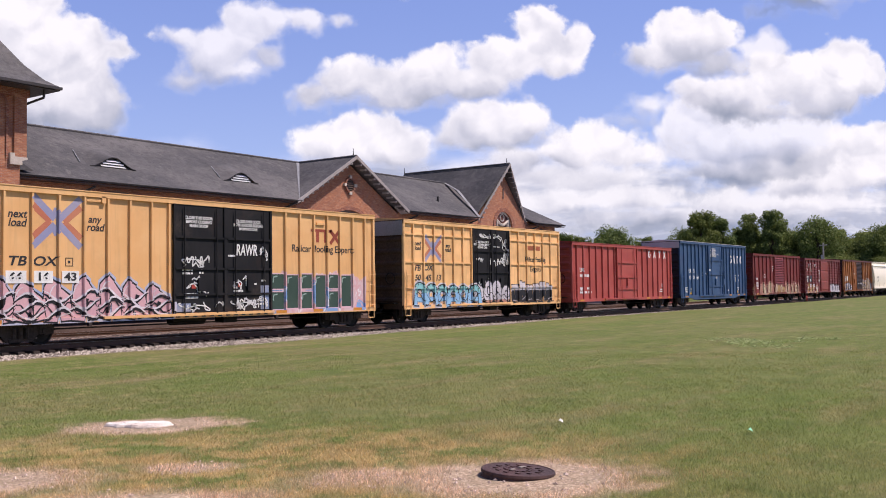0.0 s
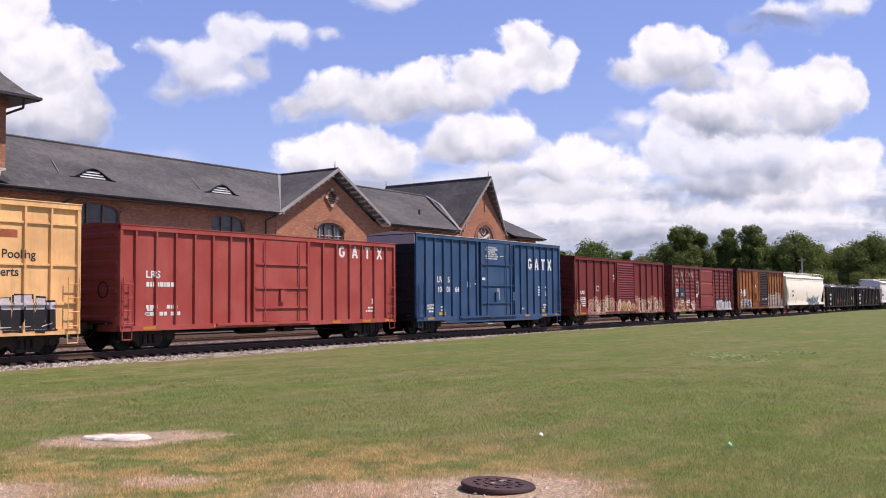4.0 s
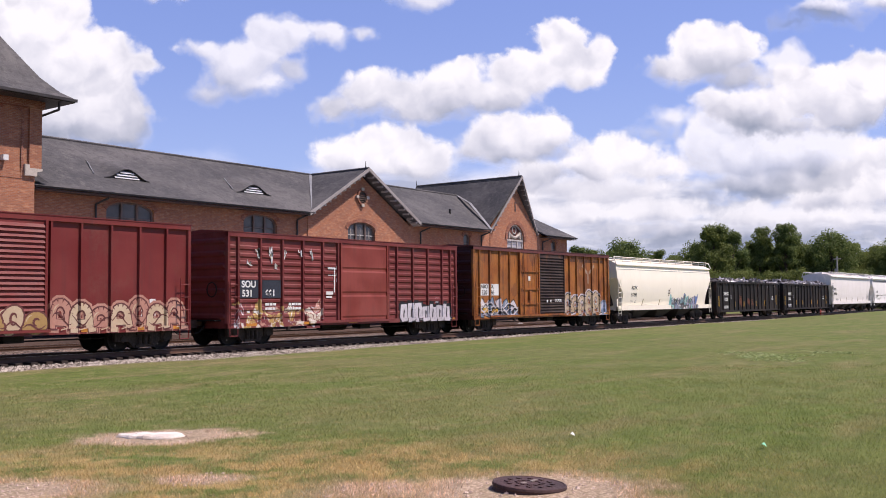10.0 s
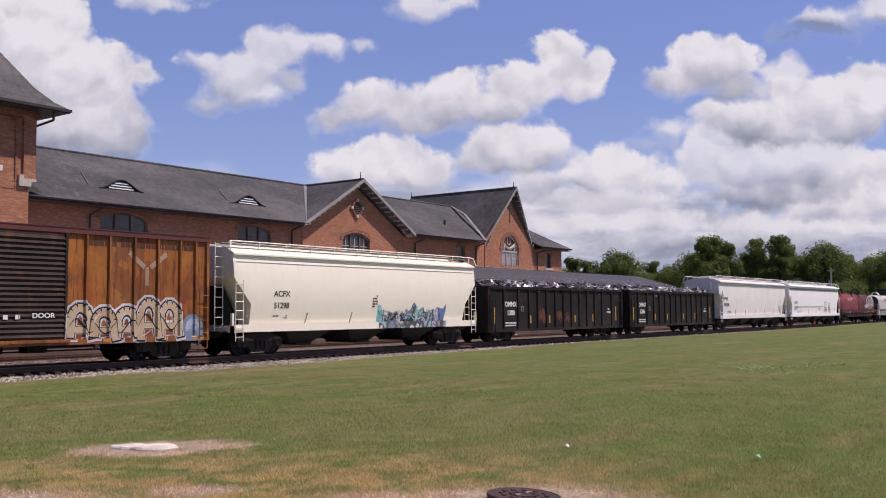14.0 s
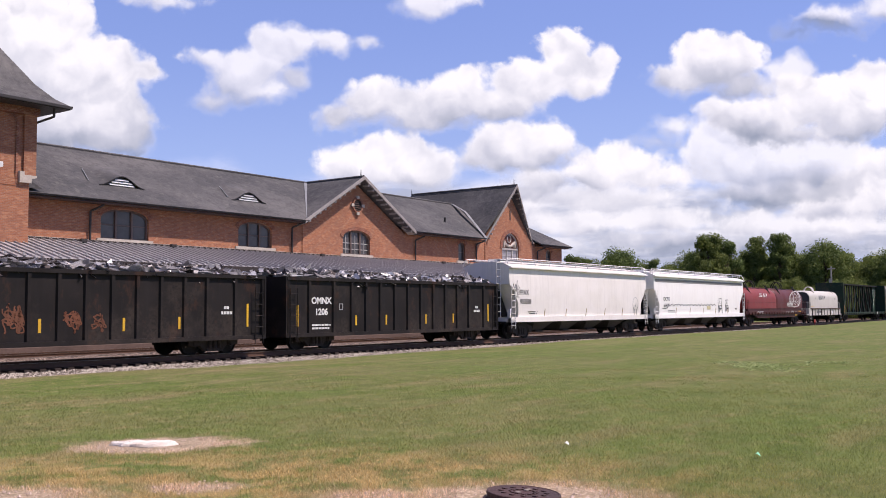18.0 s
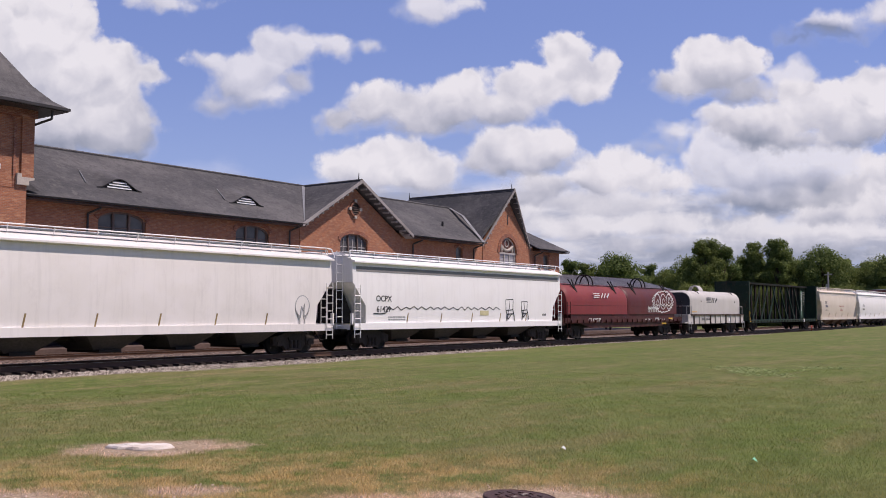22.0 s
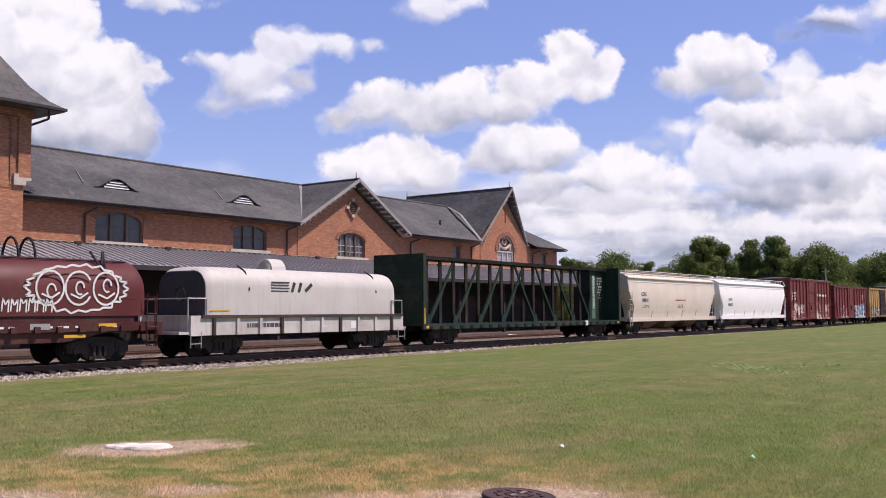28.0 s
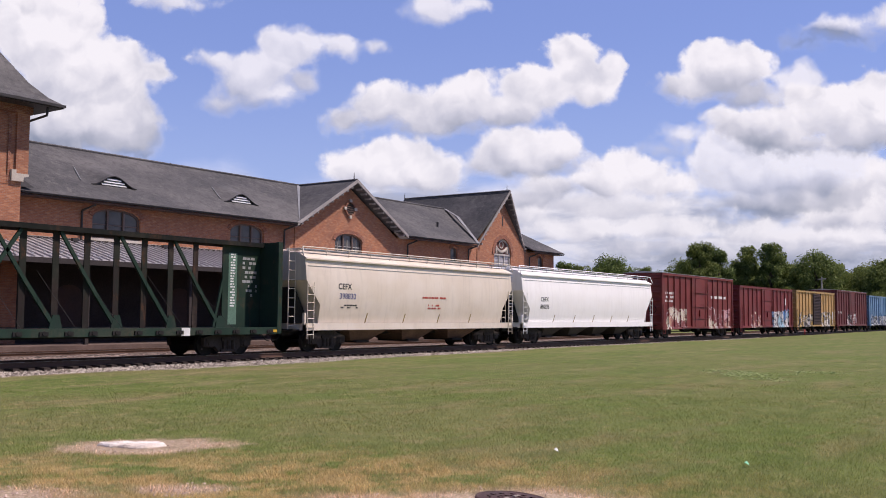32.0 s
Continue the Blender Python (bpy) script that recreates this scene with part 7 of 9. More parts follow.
        letters_on(car, [("OMNX", 0.38, -5.87, 2.08, 1.05, 0.012), (number, 0.38, -5.87, 1.6, 1.05, 0.012)], WHITE)
        bars("small_print", -6.45, -5.3, 0.84, 1.12, 2, -1.506, WHITE, car, 38)
        bars("small_print", h - 2.2, h - 1.6, 1.5, 1.9, 2, -1.506, WHITE, car, 39)
        if number == "1308":
            for x, z, w, k, n in ((-2.42, 1.5, 0.66, 1.05, 7), (-0.37, 1.4, 0.62, 0.8, 5), (0.65, 1.35, 0.55, 0.6, 3)):
                for i in range(n):
                    loops(car, x + 0.07 * math.sin(2.1 * i), z + 0.14 * math.cos(1.7 * i), w * (0.65 + 0.05 * i), k * 0.75, 90 + i + n, RUSTSPRAY, -1.506 - 0.0004 * i)
        part("capacity_mark", Shape().box(-4.74, -4.5, -1.508, -1.502, 1.69, 1.72).box(-4.74, -4.5, -1.508, -1.502, 1.94, 1.97).box(-4.74, -4.71, -1.508, -1.502, 1.72, 1.94).box(-4.53, -4.5, -1.508, -1.502, 1.72, 1.94), GALV, car)
    # two long pale hoppers
    grey = paint("grey_white_hopper_paint", (0.78, 0.74, 0.7), 0.12, 0.05, (), (0.82, 0.78, 0.75))
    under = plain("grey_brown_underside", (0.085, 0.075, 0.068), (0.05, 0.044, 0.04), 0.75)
    car, h = hopper(192.97, 211.49, grey, "long pale grey covered hopper with grey outlets", under, 4, 0.08)
    letters_on(car, [("FPAX", 0.4, -7.58, 2.62, 1.1, 0.008), ("950588", 0.4, -7.42, 2.1, 1.05, 0.008)], BLACK, bulge=0.08)
    bars("small_print", -h + 2.1, -h + 3.2, 1.38, 1.58, 2, side_at(1.5, 0.08), BLACK, car, 40, bulge=0.08)
    bulb_tag(car, 7.3, 2.0)
    burst_tag(car, -8.45, 2.75)
    white = paint("white_hopper_paint", (0.86, 0.84, 0.82), 0.09, 0.03, (), (0.88, 0.865, 0.85))
    car, h = hopper(212.59, 232.02, white, "long white covered hopper with a zigzag line and chair sketches", under, 4, 0.08, plain("chord_shadow_grey", (0.2, 0.19, 0.185), (0.27, 0.26, 0.25), 0.6))
    letters_on(car, [("OCPX", 0.38, -7.37, 2.37, 1.1, 0.006), ("61429", 0.38, -7.37, 1.88, 1.1, 0.006)], BLACK, bulge=0.08)
    zigzag_tag(car)
    part("yellow_label", Shape().box(0.75, 1.6, side_at(1.7, 0.08) - 0.004, side_at(1.7, 0.08), 1.58, 1.84), plain("pale_yellow_label", (0.66, 0.6, 0.36)), car)
    bars("small_print", h - 2.3, h - 1.9, 1.5, 1.95, 2, -1.506, BLACK, car, 41, 1.0)
    bars("small_print", -h + 2.7, -h + 4.0, 1.35, 1.58, 2, side_at(1.5, 0.08), GALV, car, 42, bulge=0.08)
    coil_car_red()
    coil_car_grey()
    centerbeam()
    # rear of the train
    tan = paint("buff_hopper_paint", (0.66, 0.57, 0.47), 0.14, 0.04, (), (0.7, 0.62, 0.53))
    brown = plain("brown_stained_underside", (0.22, 0.13, 0.08), (0.1, 0.06, 0.045), 0.8)
    car, h = hopper(290.35, 307.4, tan, "buff covered hopper with brown stained outlets", brown, 3, 0.14)
    words("lettering", "CEFX", 0.36, (-5.9, -1.6, 2.87), BLACK, car, 1.05, 0.006, bulge=0.14)
    words("lettering", "398830", 0.36, (-5.7, side_at(2.44, 0.14), 2.44), plain("blue_lettering", (0.04, 0.07, 0.25)), car, 1.05, bulge=0.14)
    bars("small_print", -h + 2.4, -h + 3.6, 1.9, 2.1, 2, side_at(2.0, 0.14), BLACK, car, 43, bulge=0.14)
    bars("red_print", -0.1, 1.9, 2.42, 2.58, 1, side_at(2.5, 0.14), HOOPRED, car, 44, bulge=0.14)
    bars("red_print", 0.4, 1.5, 1.9, 2.2, 2, side_at(2.0, 0.14), HOOPRED, car, 45, bulge=0.14)
    car, h = hopper(308.3, 327.05, white, "white covered hopper with a dark underside", under, 4, 0.14)
    letters_on(car, [("CHFX", 0.36, -6.65, 2.62, 1.0), ("896376", 0.36, -6.6, 2.18, 1.0)], BLACK, bulge=0.14)
    m = paint("barn_red_paint", (0.15, 0.022, 0.02), 0.35, 0.15, [(-6.8, -2.9, 0.7, 2.3, [CREAM, WINE, FLESH, CREAM], WINE, 1.5, 14), (1.9, 7.3, 0.7, 2.4, [CREAM, PINK, FLESH, WINE], WINE, 1.3, 15)])
    car, h = boxcar(328.8, 344.5, 4.95, m, "barn-red boxcar with a plug door, lettering and faded graffiti", 13, (-1.9, 1.6), m, "plug", GALV)
    bars("lettering_bars", -7.1, -5.5, 2.7, 3.6, 3, -1.506, WHITE, car, 46, 0.7)
    bars("lettering_bars", 2.6, 6.2, 3.1, 3.5, 1, -1.506, WHITE, car, 47, 0.95)
    m = paint("crimson_brown_paint", (0.15, 0.02, 0.021), 0.3, 0.12, [(-4.8, -1.8, 0.7, 2.0, [WINE, FLESH, CREAM], WINE, 1.6, 16), (1.3, 7.2, 0.7, 2.35, [PALE, (0.3, 0.5, 0.62), PALE, SKYB], COAL, 1.2, 17)])
    car, h = boxcar(346.3, 362.8, 4.5, m, "crimson boxcar with white and blue graffiti", 13, (-1.9, 1.5), m, "plug", m)
    part("white_mark", Shape().box(5.6, 6.2, -1.508, -1.502, 2.9, 3.6), WHITE, car)
    m = paint("straw_boxcar_paint", (0.4, 0.24, 0.09), 0.4, 0.3, [(-7.4, -1.6, 0.7, 2.1, [CREAM, PALE, OCHRE, COAL], COAL, 1.3, 18), (2.0, 7.4, 0.7, 2.3, [CREAM, OCHRE, PALE], COAL, 1.3, 19)])
    car, h = boxcar(364.3, 380.1, 4.55, m, "dull yellow boxcar with a dark door and pale graffiti", 13, (-1.4, 1.8), dm2, "panel", m, louvred=True)
    m = paint("plum_brown_paint", (0.11, 0.022, 0.024), 0.3, 0.15, [(-2.8, 2.0, 0.7, 2.3, [PALE, WINE, COAL], WINE, 1.8, 20)])
    car, h = boxcar(381.3, 397.0, 5.0, m, "plum-brown boxcar with a pale roof", 13, (-1.7, 1.7), m, "plug", GALV)
    bars("lettering_bars", -6.9, -5.2, 2.1, 2.6, 1, -1.506, WHITE, car, 48)
    m = paint("dusty_blue_paint", (0.1, 0.2, 0.33), 0.3, 0.1, [(-6.5, 6.5, 0.7, 2.0, [PALE, STEELB, PALE], COAL, 1.3, 21)])
    boxcar(398.6, 414.2, 4.7, m, "dusty light blue boxcar with graffiti along the foot", 13, (-1.7, 1.7), m, "plug", GALV)
    m = paint("pale_grey_boxcar_paint", (0.5, 0.5, 0.5), 0.3, 0.1)
    boxcar(415.8, 431.4, 4.6, m, "pale grey boxcar at the train's far end", 13, (-1.7, 1.7), m, "plug", GALV)


def door_notice(car, x, z, lines):
    for k, line in enumerate(lines):
        words("lettering", line, 0.155, (x, -1.578, z + 0.15 * (1 - k)), WHITE, car, 1.0, 0.004)


def x_mark(car, x, z, k=1.0):
    """A wide crossed device: blue bands outside, red bands between them."""
    blue, red = [], []
    for sx in (-1, 1):
        for sz in (-1, 1):
            blue.append(slash((x + sx * 1.12 * k, z + sz * 1.05 * k), (x + sx * 0.1 * k, z + sz * 0.12 * k), 0.3 * k))
            red.append(slash((x + sx * 1.12 * k, z + sz * 0.68 * k), (x + sx * 0.3 * k, z + sz * 0.02 * k), 0.32 * k))
    blue += sweep(arch(x - 0.25 * k, z, 0.35 * k, 0.5 * k, -80, 80, 8), 0.28 * k, 0.28 * k)
    sprayed(car, [(DEVICE_RED, red, "faded red crossed bands"), (DEVICE_BLUE, blue, "faded blue crossed bands")], "cross_band")


def cut(poly, axis, lo, hi):
    """The share of a convex outline of (x, z) between two bounds on one axis."""
    for bound, sg in ((lo, 1), (hi, -1)):
        out = []
        for p, q in zip(poly, poly[1:] + poly[:1]):
            a, b = sg * (p[axis] - bound), sg * (q[axis] - bound)
            if a >= 0:
                out.append(p)
            if a * b < 0:
                f = a / (a - b)
                out.append((p[0] + (q[0] - p[0]) * f, p[1] + (q[1] - p[1]) * f))
        poly = out
        if len(poly) < 3:
            return []
    return poly


def side_profile(car):
    """The depth of a boxcar's side along its length, as corners (x, y)."""
    h, _, _, xs, door, _, skin = SIDES[car]
    marks = [(-h, skin)]
    for x in xs:
        w = 0.1 if x in (xs[0], xs[-1]) else 0.06
        marks += [(x - w, skin), (x - w * 0.6, -1.59), (x + w * 0.6, -1.59), (x + w, skin)]
    marks = [m for m in marks if not door[0] - 0.001 < m[0] < door[1] + 0.001]
    marks += [(door[0], skin), (door[0] + 0.002, -1.633), (door[1] - 0.002, -1.633), (door[1], skin), (h, skin)]
    return sorted(marks)


def sprayed(car, layers, name="graffiti"):
    """Paint over a boxcar's side: convex patches laid over sheet, posts, girts and doors. layers: rows of (material, patches, label)."""
    low, top, girts = SIDES[car][1], SIDES[car][2], SIDES[car][5]
    marks = side_profile(car)
    bands = [(low + 0.19, top - 0.17, 0.0)]
    for z in girts:
        bands = [r for a, b, g in bands for r in (((a, z - 0.036, g), (z - 0.036, z + 0.036, 0.056), (z + 0.036, b, g)) if a < z < b else ((a, b, g),))]
    coat = 0.003
    for mat, patches, label in layers:
        s = Shape()
        for poly in patches:
            coat += 0.00012
            x0, x1 = min(p[0] for p in poly), max(p[0] for p in poly)
            sill = cut(poly, 1, low, low + 0.189)
            if sill:
                s.add([(p, -1.6 - coat, q) for p, q in sill], [tuple(range(len(sill)))])
            for (a, ya), (b, yb) in zip(marks, marks[1:]):
                if b <= x0 or a >= x1 or b - a < 0.004:
                    continue
                strip = cut(poly, 0, a, b)
                for z0, z1, g in bands:
                    piece = cut(strip, 1, z0, z1) if strip else []
                    if piece:
                        s.add([(p, min(ya + (yb - ya) * (p - a) / (b - a), -1.5 - g) - coat, q) for p, q in piece], [tuple(range(len(piece)))])
        if s.v:
            coat_part = part(name, s, mat, car, label)
            if name == "graffiti":
                tagged(coat_part, kind="stuff")


def oval(cx, cz, rx, rz, lean=0.0, n=14):
    return [(cx + rx * math.cos(2 * math.pi * i / n) + lean * rz * math.sin(2 * math.pi * i / n), cz + rz * math.sin(2 * math.pi * i / n)) for i in range(n)]


def slash(p, q, w, w2=None):
    """A tapering stroke from p to q."""
    d = Vector((q[0] - p[0], q[1] - p[1])).normalized()
    n = Vector((-d.y, d.x)) / 2
    w2 = w if w2 is None else w2
    return [(p[0] - n.x * w, p[1] - n.y * w), (q[0] - n.x * w2, q[1] - n.y * w2), (q[0] + n.x * w2, q[1] + n.y * w2), (p[0] + n.x * w, p[1] + n.y * w)]


def sweep(pts, w0, w1):
    """A curved stroke through pts, thick in the middle."""
    n = len(pts) - 1
    wide = [w0 + (w1 - w0) * math.sin(math.pi * i / n) for i in range(n + 1)]
    return [slash(p, q, a, b) for p, q, a, b in zip(pts, pts[1:], wide, wide[1:])]


def arch(cx, z0, rx, rz, a0, a1, n=8):
    return [(cx + rx * math.cos(radians(a0 + (a1 - a0) * i / n)), z0 + rz * math.sin(radians(a0 + (a1 - a0) * i / n))) for i in range(n + 1)]


def grow(poly, k):
    cx, cz = sum(p[0] for p in poly) / len(poly), sum(p[1] for p in poly) / len(poly)
    out = []
    for x, z in poly:
        d = math.hypot(x - cx, z - cz) or 1.0
        out.append((x + (x - cx) / d * k, z + (z - cz) / d * k))
    return out


def burner(car, x0, x1, z0, z1, n, seed, fill, fill_low, line, shine, halo=None, style="spike", split=0.5):
    """A row of sprayed letters (fill may be a pair of paints that take turns), each of a few overlapping strokes: halo, outline, two-tone fill, dark counters and pale glints."""
    rnd = random.Random(seed)
    step = (x1 - x0) / n
    back, lines, fills, lows, holes, glints = [], [[], []], [[], []], [[], []], [], []
    for k in range(n):
        cx, par = x0 + step * (k + 0.5), k % 2
        tall = (z1 - z0) * rnd.uniform(0.7, 1.0)
        if style == "bubble":
            strokes = [oval(cx + rnd.uniform(-0.06, 0.06), z0 + tall * 0.5, step * rnd.uniform(0.46, 0.58), tall * 0.5, rnd.uniform(-0.2, 0.2)), oval(cx + rnd.uniform(-0.3, 0.3) * step, z0 + tall * rnd.uniform(0.2, 0.35), step * 0.5, tall * 0.24)]
            holes += sweep(arch(cx + rnd.uniform(-0.1, 0.1) * step, z0 + tall * 0.55, step * 0.14, tall * rnd.uniform(0.12, 0.24), rnd.uniform(0, 90), rnd.uniform(200, 330), 7), 0.03, 0.085)
            holes += sweep([(cx - step * 0.5 + step * i / 6, z0 + tall * (0.36 + 0.12 * math.sin(i * 1.2 + 2 * k))) for i in range(7)], 0.015, 0.06)
            holes += sweep(arch(cx + rnd.uniform(-0.3, 0.3) * step, z0 + tall * 0.3, step * 0.36, tall * 0.2, rnd.uniform(170, 220), 340, 6), 0.015, 0.045)
        elif style == "round":
            w = step * 0.3
            strokes = sweep(arch(cx, z0 + tall * 0.55, step * 0.4, tall * 0.38, 190, -10, 7), w, w)
            strokes += [slash((cx - step * 0.42, z0 + rnd.uniform(0, 0.2)), (cx - step * 0.38, z0 + tall * 0.6), w * 1.2), slash((cx + step * 0.48, z0 + rnd.uniform(0, 0.2)), (cx + step * 0.36, z0 + tall * 0.6), w * 1.2), slash((cx - step * 0.4, z0 + tall * 0.36), (cx + step * 0.4, z0 + tall * rnd.uniform(0.3, 0.45)), 0.2)]
            holes += sweep([(cx - step * 0.45 + step * i / 6, z0 + tall * (0.45 + 0.2 * math.sin(i * 0.9 + 2 * k))) for i in range(7)], 0.015, 0.05)
        elif style == "spike":
            lean = rnd.uniform(-0.25, 0.35) * step
            strokes = [[(cx - step * 0.58, z0 + tall * rnd.uniform(0, 0.1)), (cx - step * 0.1, z0), (cx + lean * 0.5 + step * 0.12, z0 + tall * 0.86), (cx + lean - step * 0.1, z0 + tall), (cx + lean * 0.4 - step * 0.42, z0 + tall * 0.8)],
                       [(cx + step * 0.05, z0 + tall * 0.02), (cx + step * 0.55, z0 + tall * rnd.uniform(0, 0.14)), (cx + step * 0.4, z0 + tall * 0.6), (cx + lean + step * 0.02, z0 + tall * 0.93)],
                       slash((cx - step * 0.5, z0 + tall * rnd.uniform(0.2, 0.45)), (cx + step * 0.55, z0 + tall * rnd.uniform(0.2, 0.5)), 0.16, 0.26)]
            for f in range(3):
                flow = [(cx - step * 0.6 + step * 1.15 * i / 6, z0 + tall * (0.14 + 0.2 * f + 0.13 * math.sin(i * 0.9 + 2.3 * k + 1.7 * f))) for i in range(7)]
                holes += sweep(flow, 0.015, 0.11)
                glints += sweep([(p + 0.03, q + 0.085) for p, q in flow], 0.01, 0.075)
            holes += [slash((cx + rnd.uniform(-0.2, 0.1) * step, z0 + tall * 0.15), (cx + lean * 0.5 + rnd.uniform(-0.05, 0.2) * step, z0 + tall * rnd.uniform(0.45, 0.68)), 0.05, 0.17)]
            holes += sweep([(cx - step * 0.5 + step * i / 6, z0 + tall * (0.3 + 0.16 * math.sin(i * 1.1 + k))) for i in range(7)], 0.015, 0.07)
        else:
            w = step * 0.42
            strokes = [slash((cx - step * 0.3, z0 + rnd.uniform(-0.05, 0.1)), (cx - step * rnd.uniform(0.15, 0.32), z0 + tall), w), slash((cx + step * 0.28, z0 + tall * rnd.uniform(0, 0.2)), (cx + step * 0.24, z0 + tall * rnd.uniform(0.8, 1.0)), w)]
            strokes += [slash((cx - step * 0.4, z0 + tall * f), (cx + step * 0.4, z0 + tall * (f + rnd.uniform(-0.08, 0.08))), w * 0.75) for f in rnd.sample((0.1, 0.5, 0.9), 2)]
            holes += [slash((cx - step * 0.05, z0 + tall * 0.25), (cx + step * 0.05, z0 + tall * 0.7), 0.06, 0.1)]
        for q in strokes:
            back.append(grow(q, 0.16))
            lines[par].append(grow(q, 0.065))
            fills[par].append(q)
            low = cut(q, 1, -1, z0 + (z1 - z0) * split)
            if low:
                lows[par].append(low)
        g = rnd.uniform(-0.3, 0.1) * step
        glints += sweep(arch(cx + g, z0 + tall * 0.45, step * 0.32, tall * 0.42, 165, 95, 5), 0.012, 0.045)
        glints += [slash((cx + g, z0 + tall * 0.12), (cx + g + step * 0.5, z0 + tall * rnd.uniform(0.1, 0.3)), 0.04, 0.015)]
    layers = [(halo, back, "soft sprayed halo round the letters")] if halo else []
    for par in (0, 1):
        layers += [(line, lines[par], "dark sprayed letter outlines"), (fill[par] if isinstance(fill, tuple) else fill, fills[par], "sprayed letter fill"), (fill_low, lows[par], "lower tone of the sprayed letters")]
    layers += [(line, holes, "dark inner strokes of the letters"), (shine, glints, "pale glints on the letters")]
    sprayed(car, layers)


def loops(car, x, z, w, h, seed, mat, y):
    """A looping one-line tag."""
    rnd = random.Random(seed)
    f, g = rnd.uniform(2.0, 4.0), rnd.uniform(3.0, 6.0)
    pts = [(x + w * 0.5 * math.sin(f * a / 4) + w * 0.12 * math.cos(g * a), z + h * 0.5 * math.cos(g * a / 3 + 0.4) * (0.6 + 0.4 * math.sin(a))) for a in (i * 0.32 for i in range(24))]
    s = Shape()
    for p, q in zip(pts, pts[1:]):
        s.bar((p[0], y, p[1]), (q[0], y, q[1]), 0.045, 0.006)
    return part("spray_line", s, mat, car)


def side_marks(car, h):
    """Reflectors and small stencils low on the side."""
    for f in (-0.84, -0.42, -0.05, 0.45, 0.72, 0.93):
        part("reflector", Shape().box(h * f - 0.28, h * f + 0.28, -1.606, -1.6, 0.76, 0.87), AMBER, car, "amber reflector strip")
    bars("small_print", -h + 0.9, -h + 1.7, 1.25, 1.55, 2, -1.506, WHITE, car, int(h * 100), 0.8)
    bars("small_print", h - 2.2, h - 1.5, 1.2, 1.5, 2, -1.506, WHITE, car, int(h * 90), 0.8)
    part("data_plate", Shape().box(h - 1.75, h - 1.5, -1.508, -1.502, 1.6, 1.85), WHITE, car)


def stroke(car, pts, mat, r=0.025, y=-1.6, name="spray_line"):
    s = Shape()
    for p, q in zip(pts, pts[1:]):
        s.bar((p[0], y, p[1]), (q[0], y, q[1]), 2 * r, 0.012)
    return part(name, s, mat, car)


def scrawl(car, x, z, w, h, seed, y=-1.584):
    """A quick white marker scrawl on a dark door."""
    rnd, pts = random.Random(seed), []
    n = 7 + int(w * 9)
    for i in range(n):
        pts.append((x - w / 2 + w * i / (n - 1) + rnd.uniform(-0.06, 0.06), z + h * (rnd.random() - 0.5)))
    stroke(car, pts, WHITE, 0.022, y, "marker_scrawl")


def zigzag_tag(car):
    rnd, x, pts = random.Random(3), -7.0, [(-8.1, 1.7), (-7.6, 1.68), (-7.2, 1.72)]
    while x < 3.0:
        pts.append((x, 1.93 + (0.08 if len(pts) % 2 else -0.06) + rnd.uniform(-0.03, 0.03)))
        x += rnd.uniform(0.26, 0.4)
    stroke(car, pts, BLACK, 0.02, side_at(1.93, 0.08))
    for cx, k in ((3.75, 0.72), (5.35, 0.6)):
        for line in (((-.6, 3.0), (-.55, 2.2), (.45, 2.25), (.5, 3.05), (-.6, 3.0)), ((-.55, 2.2), (-.4, 1.9), (.6, 1.95), (.45, 2.25)), ((-.4, 1.9), (-.45, 1.3)), ((.6, 1.95), (.75, 1.3)), ((-.2, 2.2), (-.3, 1.5), (.3, 1.9)), ((-.1, 2.9), (0, 2.3))):
            stroke(car, [(cx + p * k, 1.86 + (q - 2.2) * k) for p, q in line], BLACK, 0.024, side_at(1.9, 0.08))


def bulb_tag(car, x, z):
    stroke(car, [(x + 0.42 * math.cos(a * math.pi / 8) * (1 if a < 20 else 1), z + 0.45 * math.sin(a * math.pi / 8)) for a in range(-3, 12)], GALV, 0.022, side_at(1.9, 0.08))
    stroke(car, [(x + 0.35, z - 0.25), (x + 0.15, z - 0.55), (x + 0.15, z - 0.8), (x - 0.15, z - 0.8), (x - 0.15, z - 0.55), (x - 0.35, z - 0.25)], GALV, 0.022, side_at(1.9, 0.08))
    stroke(car, [(x - 0.12, z - 0.5), (x - 0.05, z), (x + 0.05, z - 0.2), (x + 0.12, z + 0.1), (x + 0.1, z - 0.5)], GALV, 0.02, side_at(1.9, 0.08))


def burst_tag(car, x, z):
    rnd = random.Random(9)
    for i in range(14):
        a = i * 0.45
        r = rnd.uniform(0.35, 0.6)
        stroke(car, [(x + 0.1 * math.cos(a), z - 0.2 + 0.15 * math.sin(a)), (x + r * math.cos(a), z + r * math.sin(a))], BLACK, 0.014, side_at(2.7, 0.08))


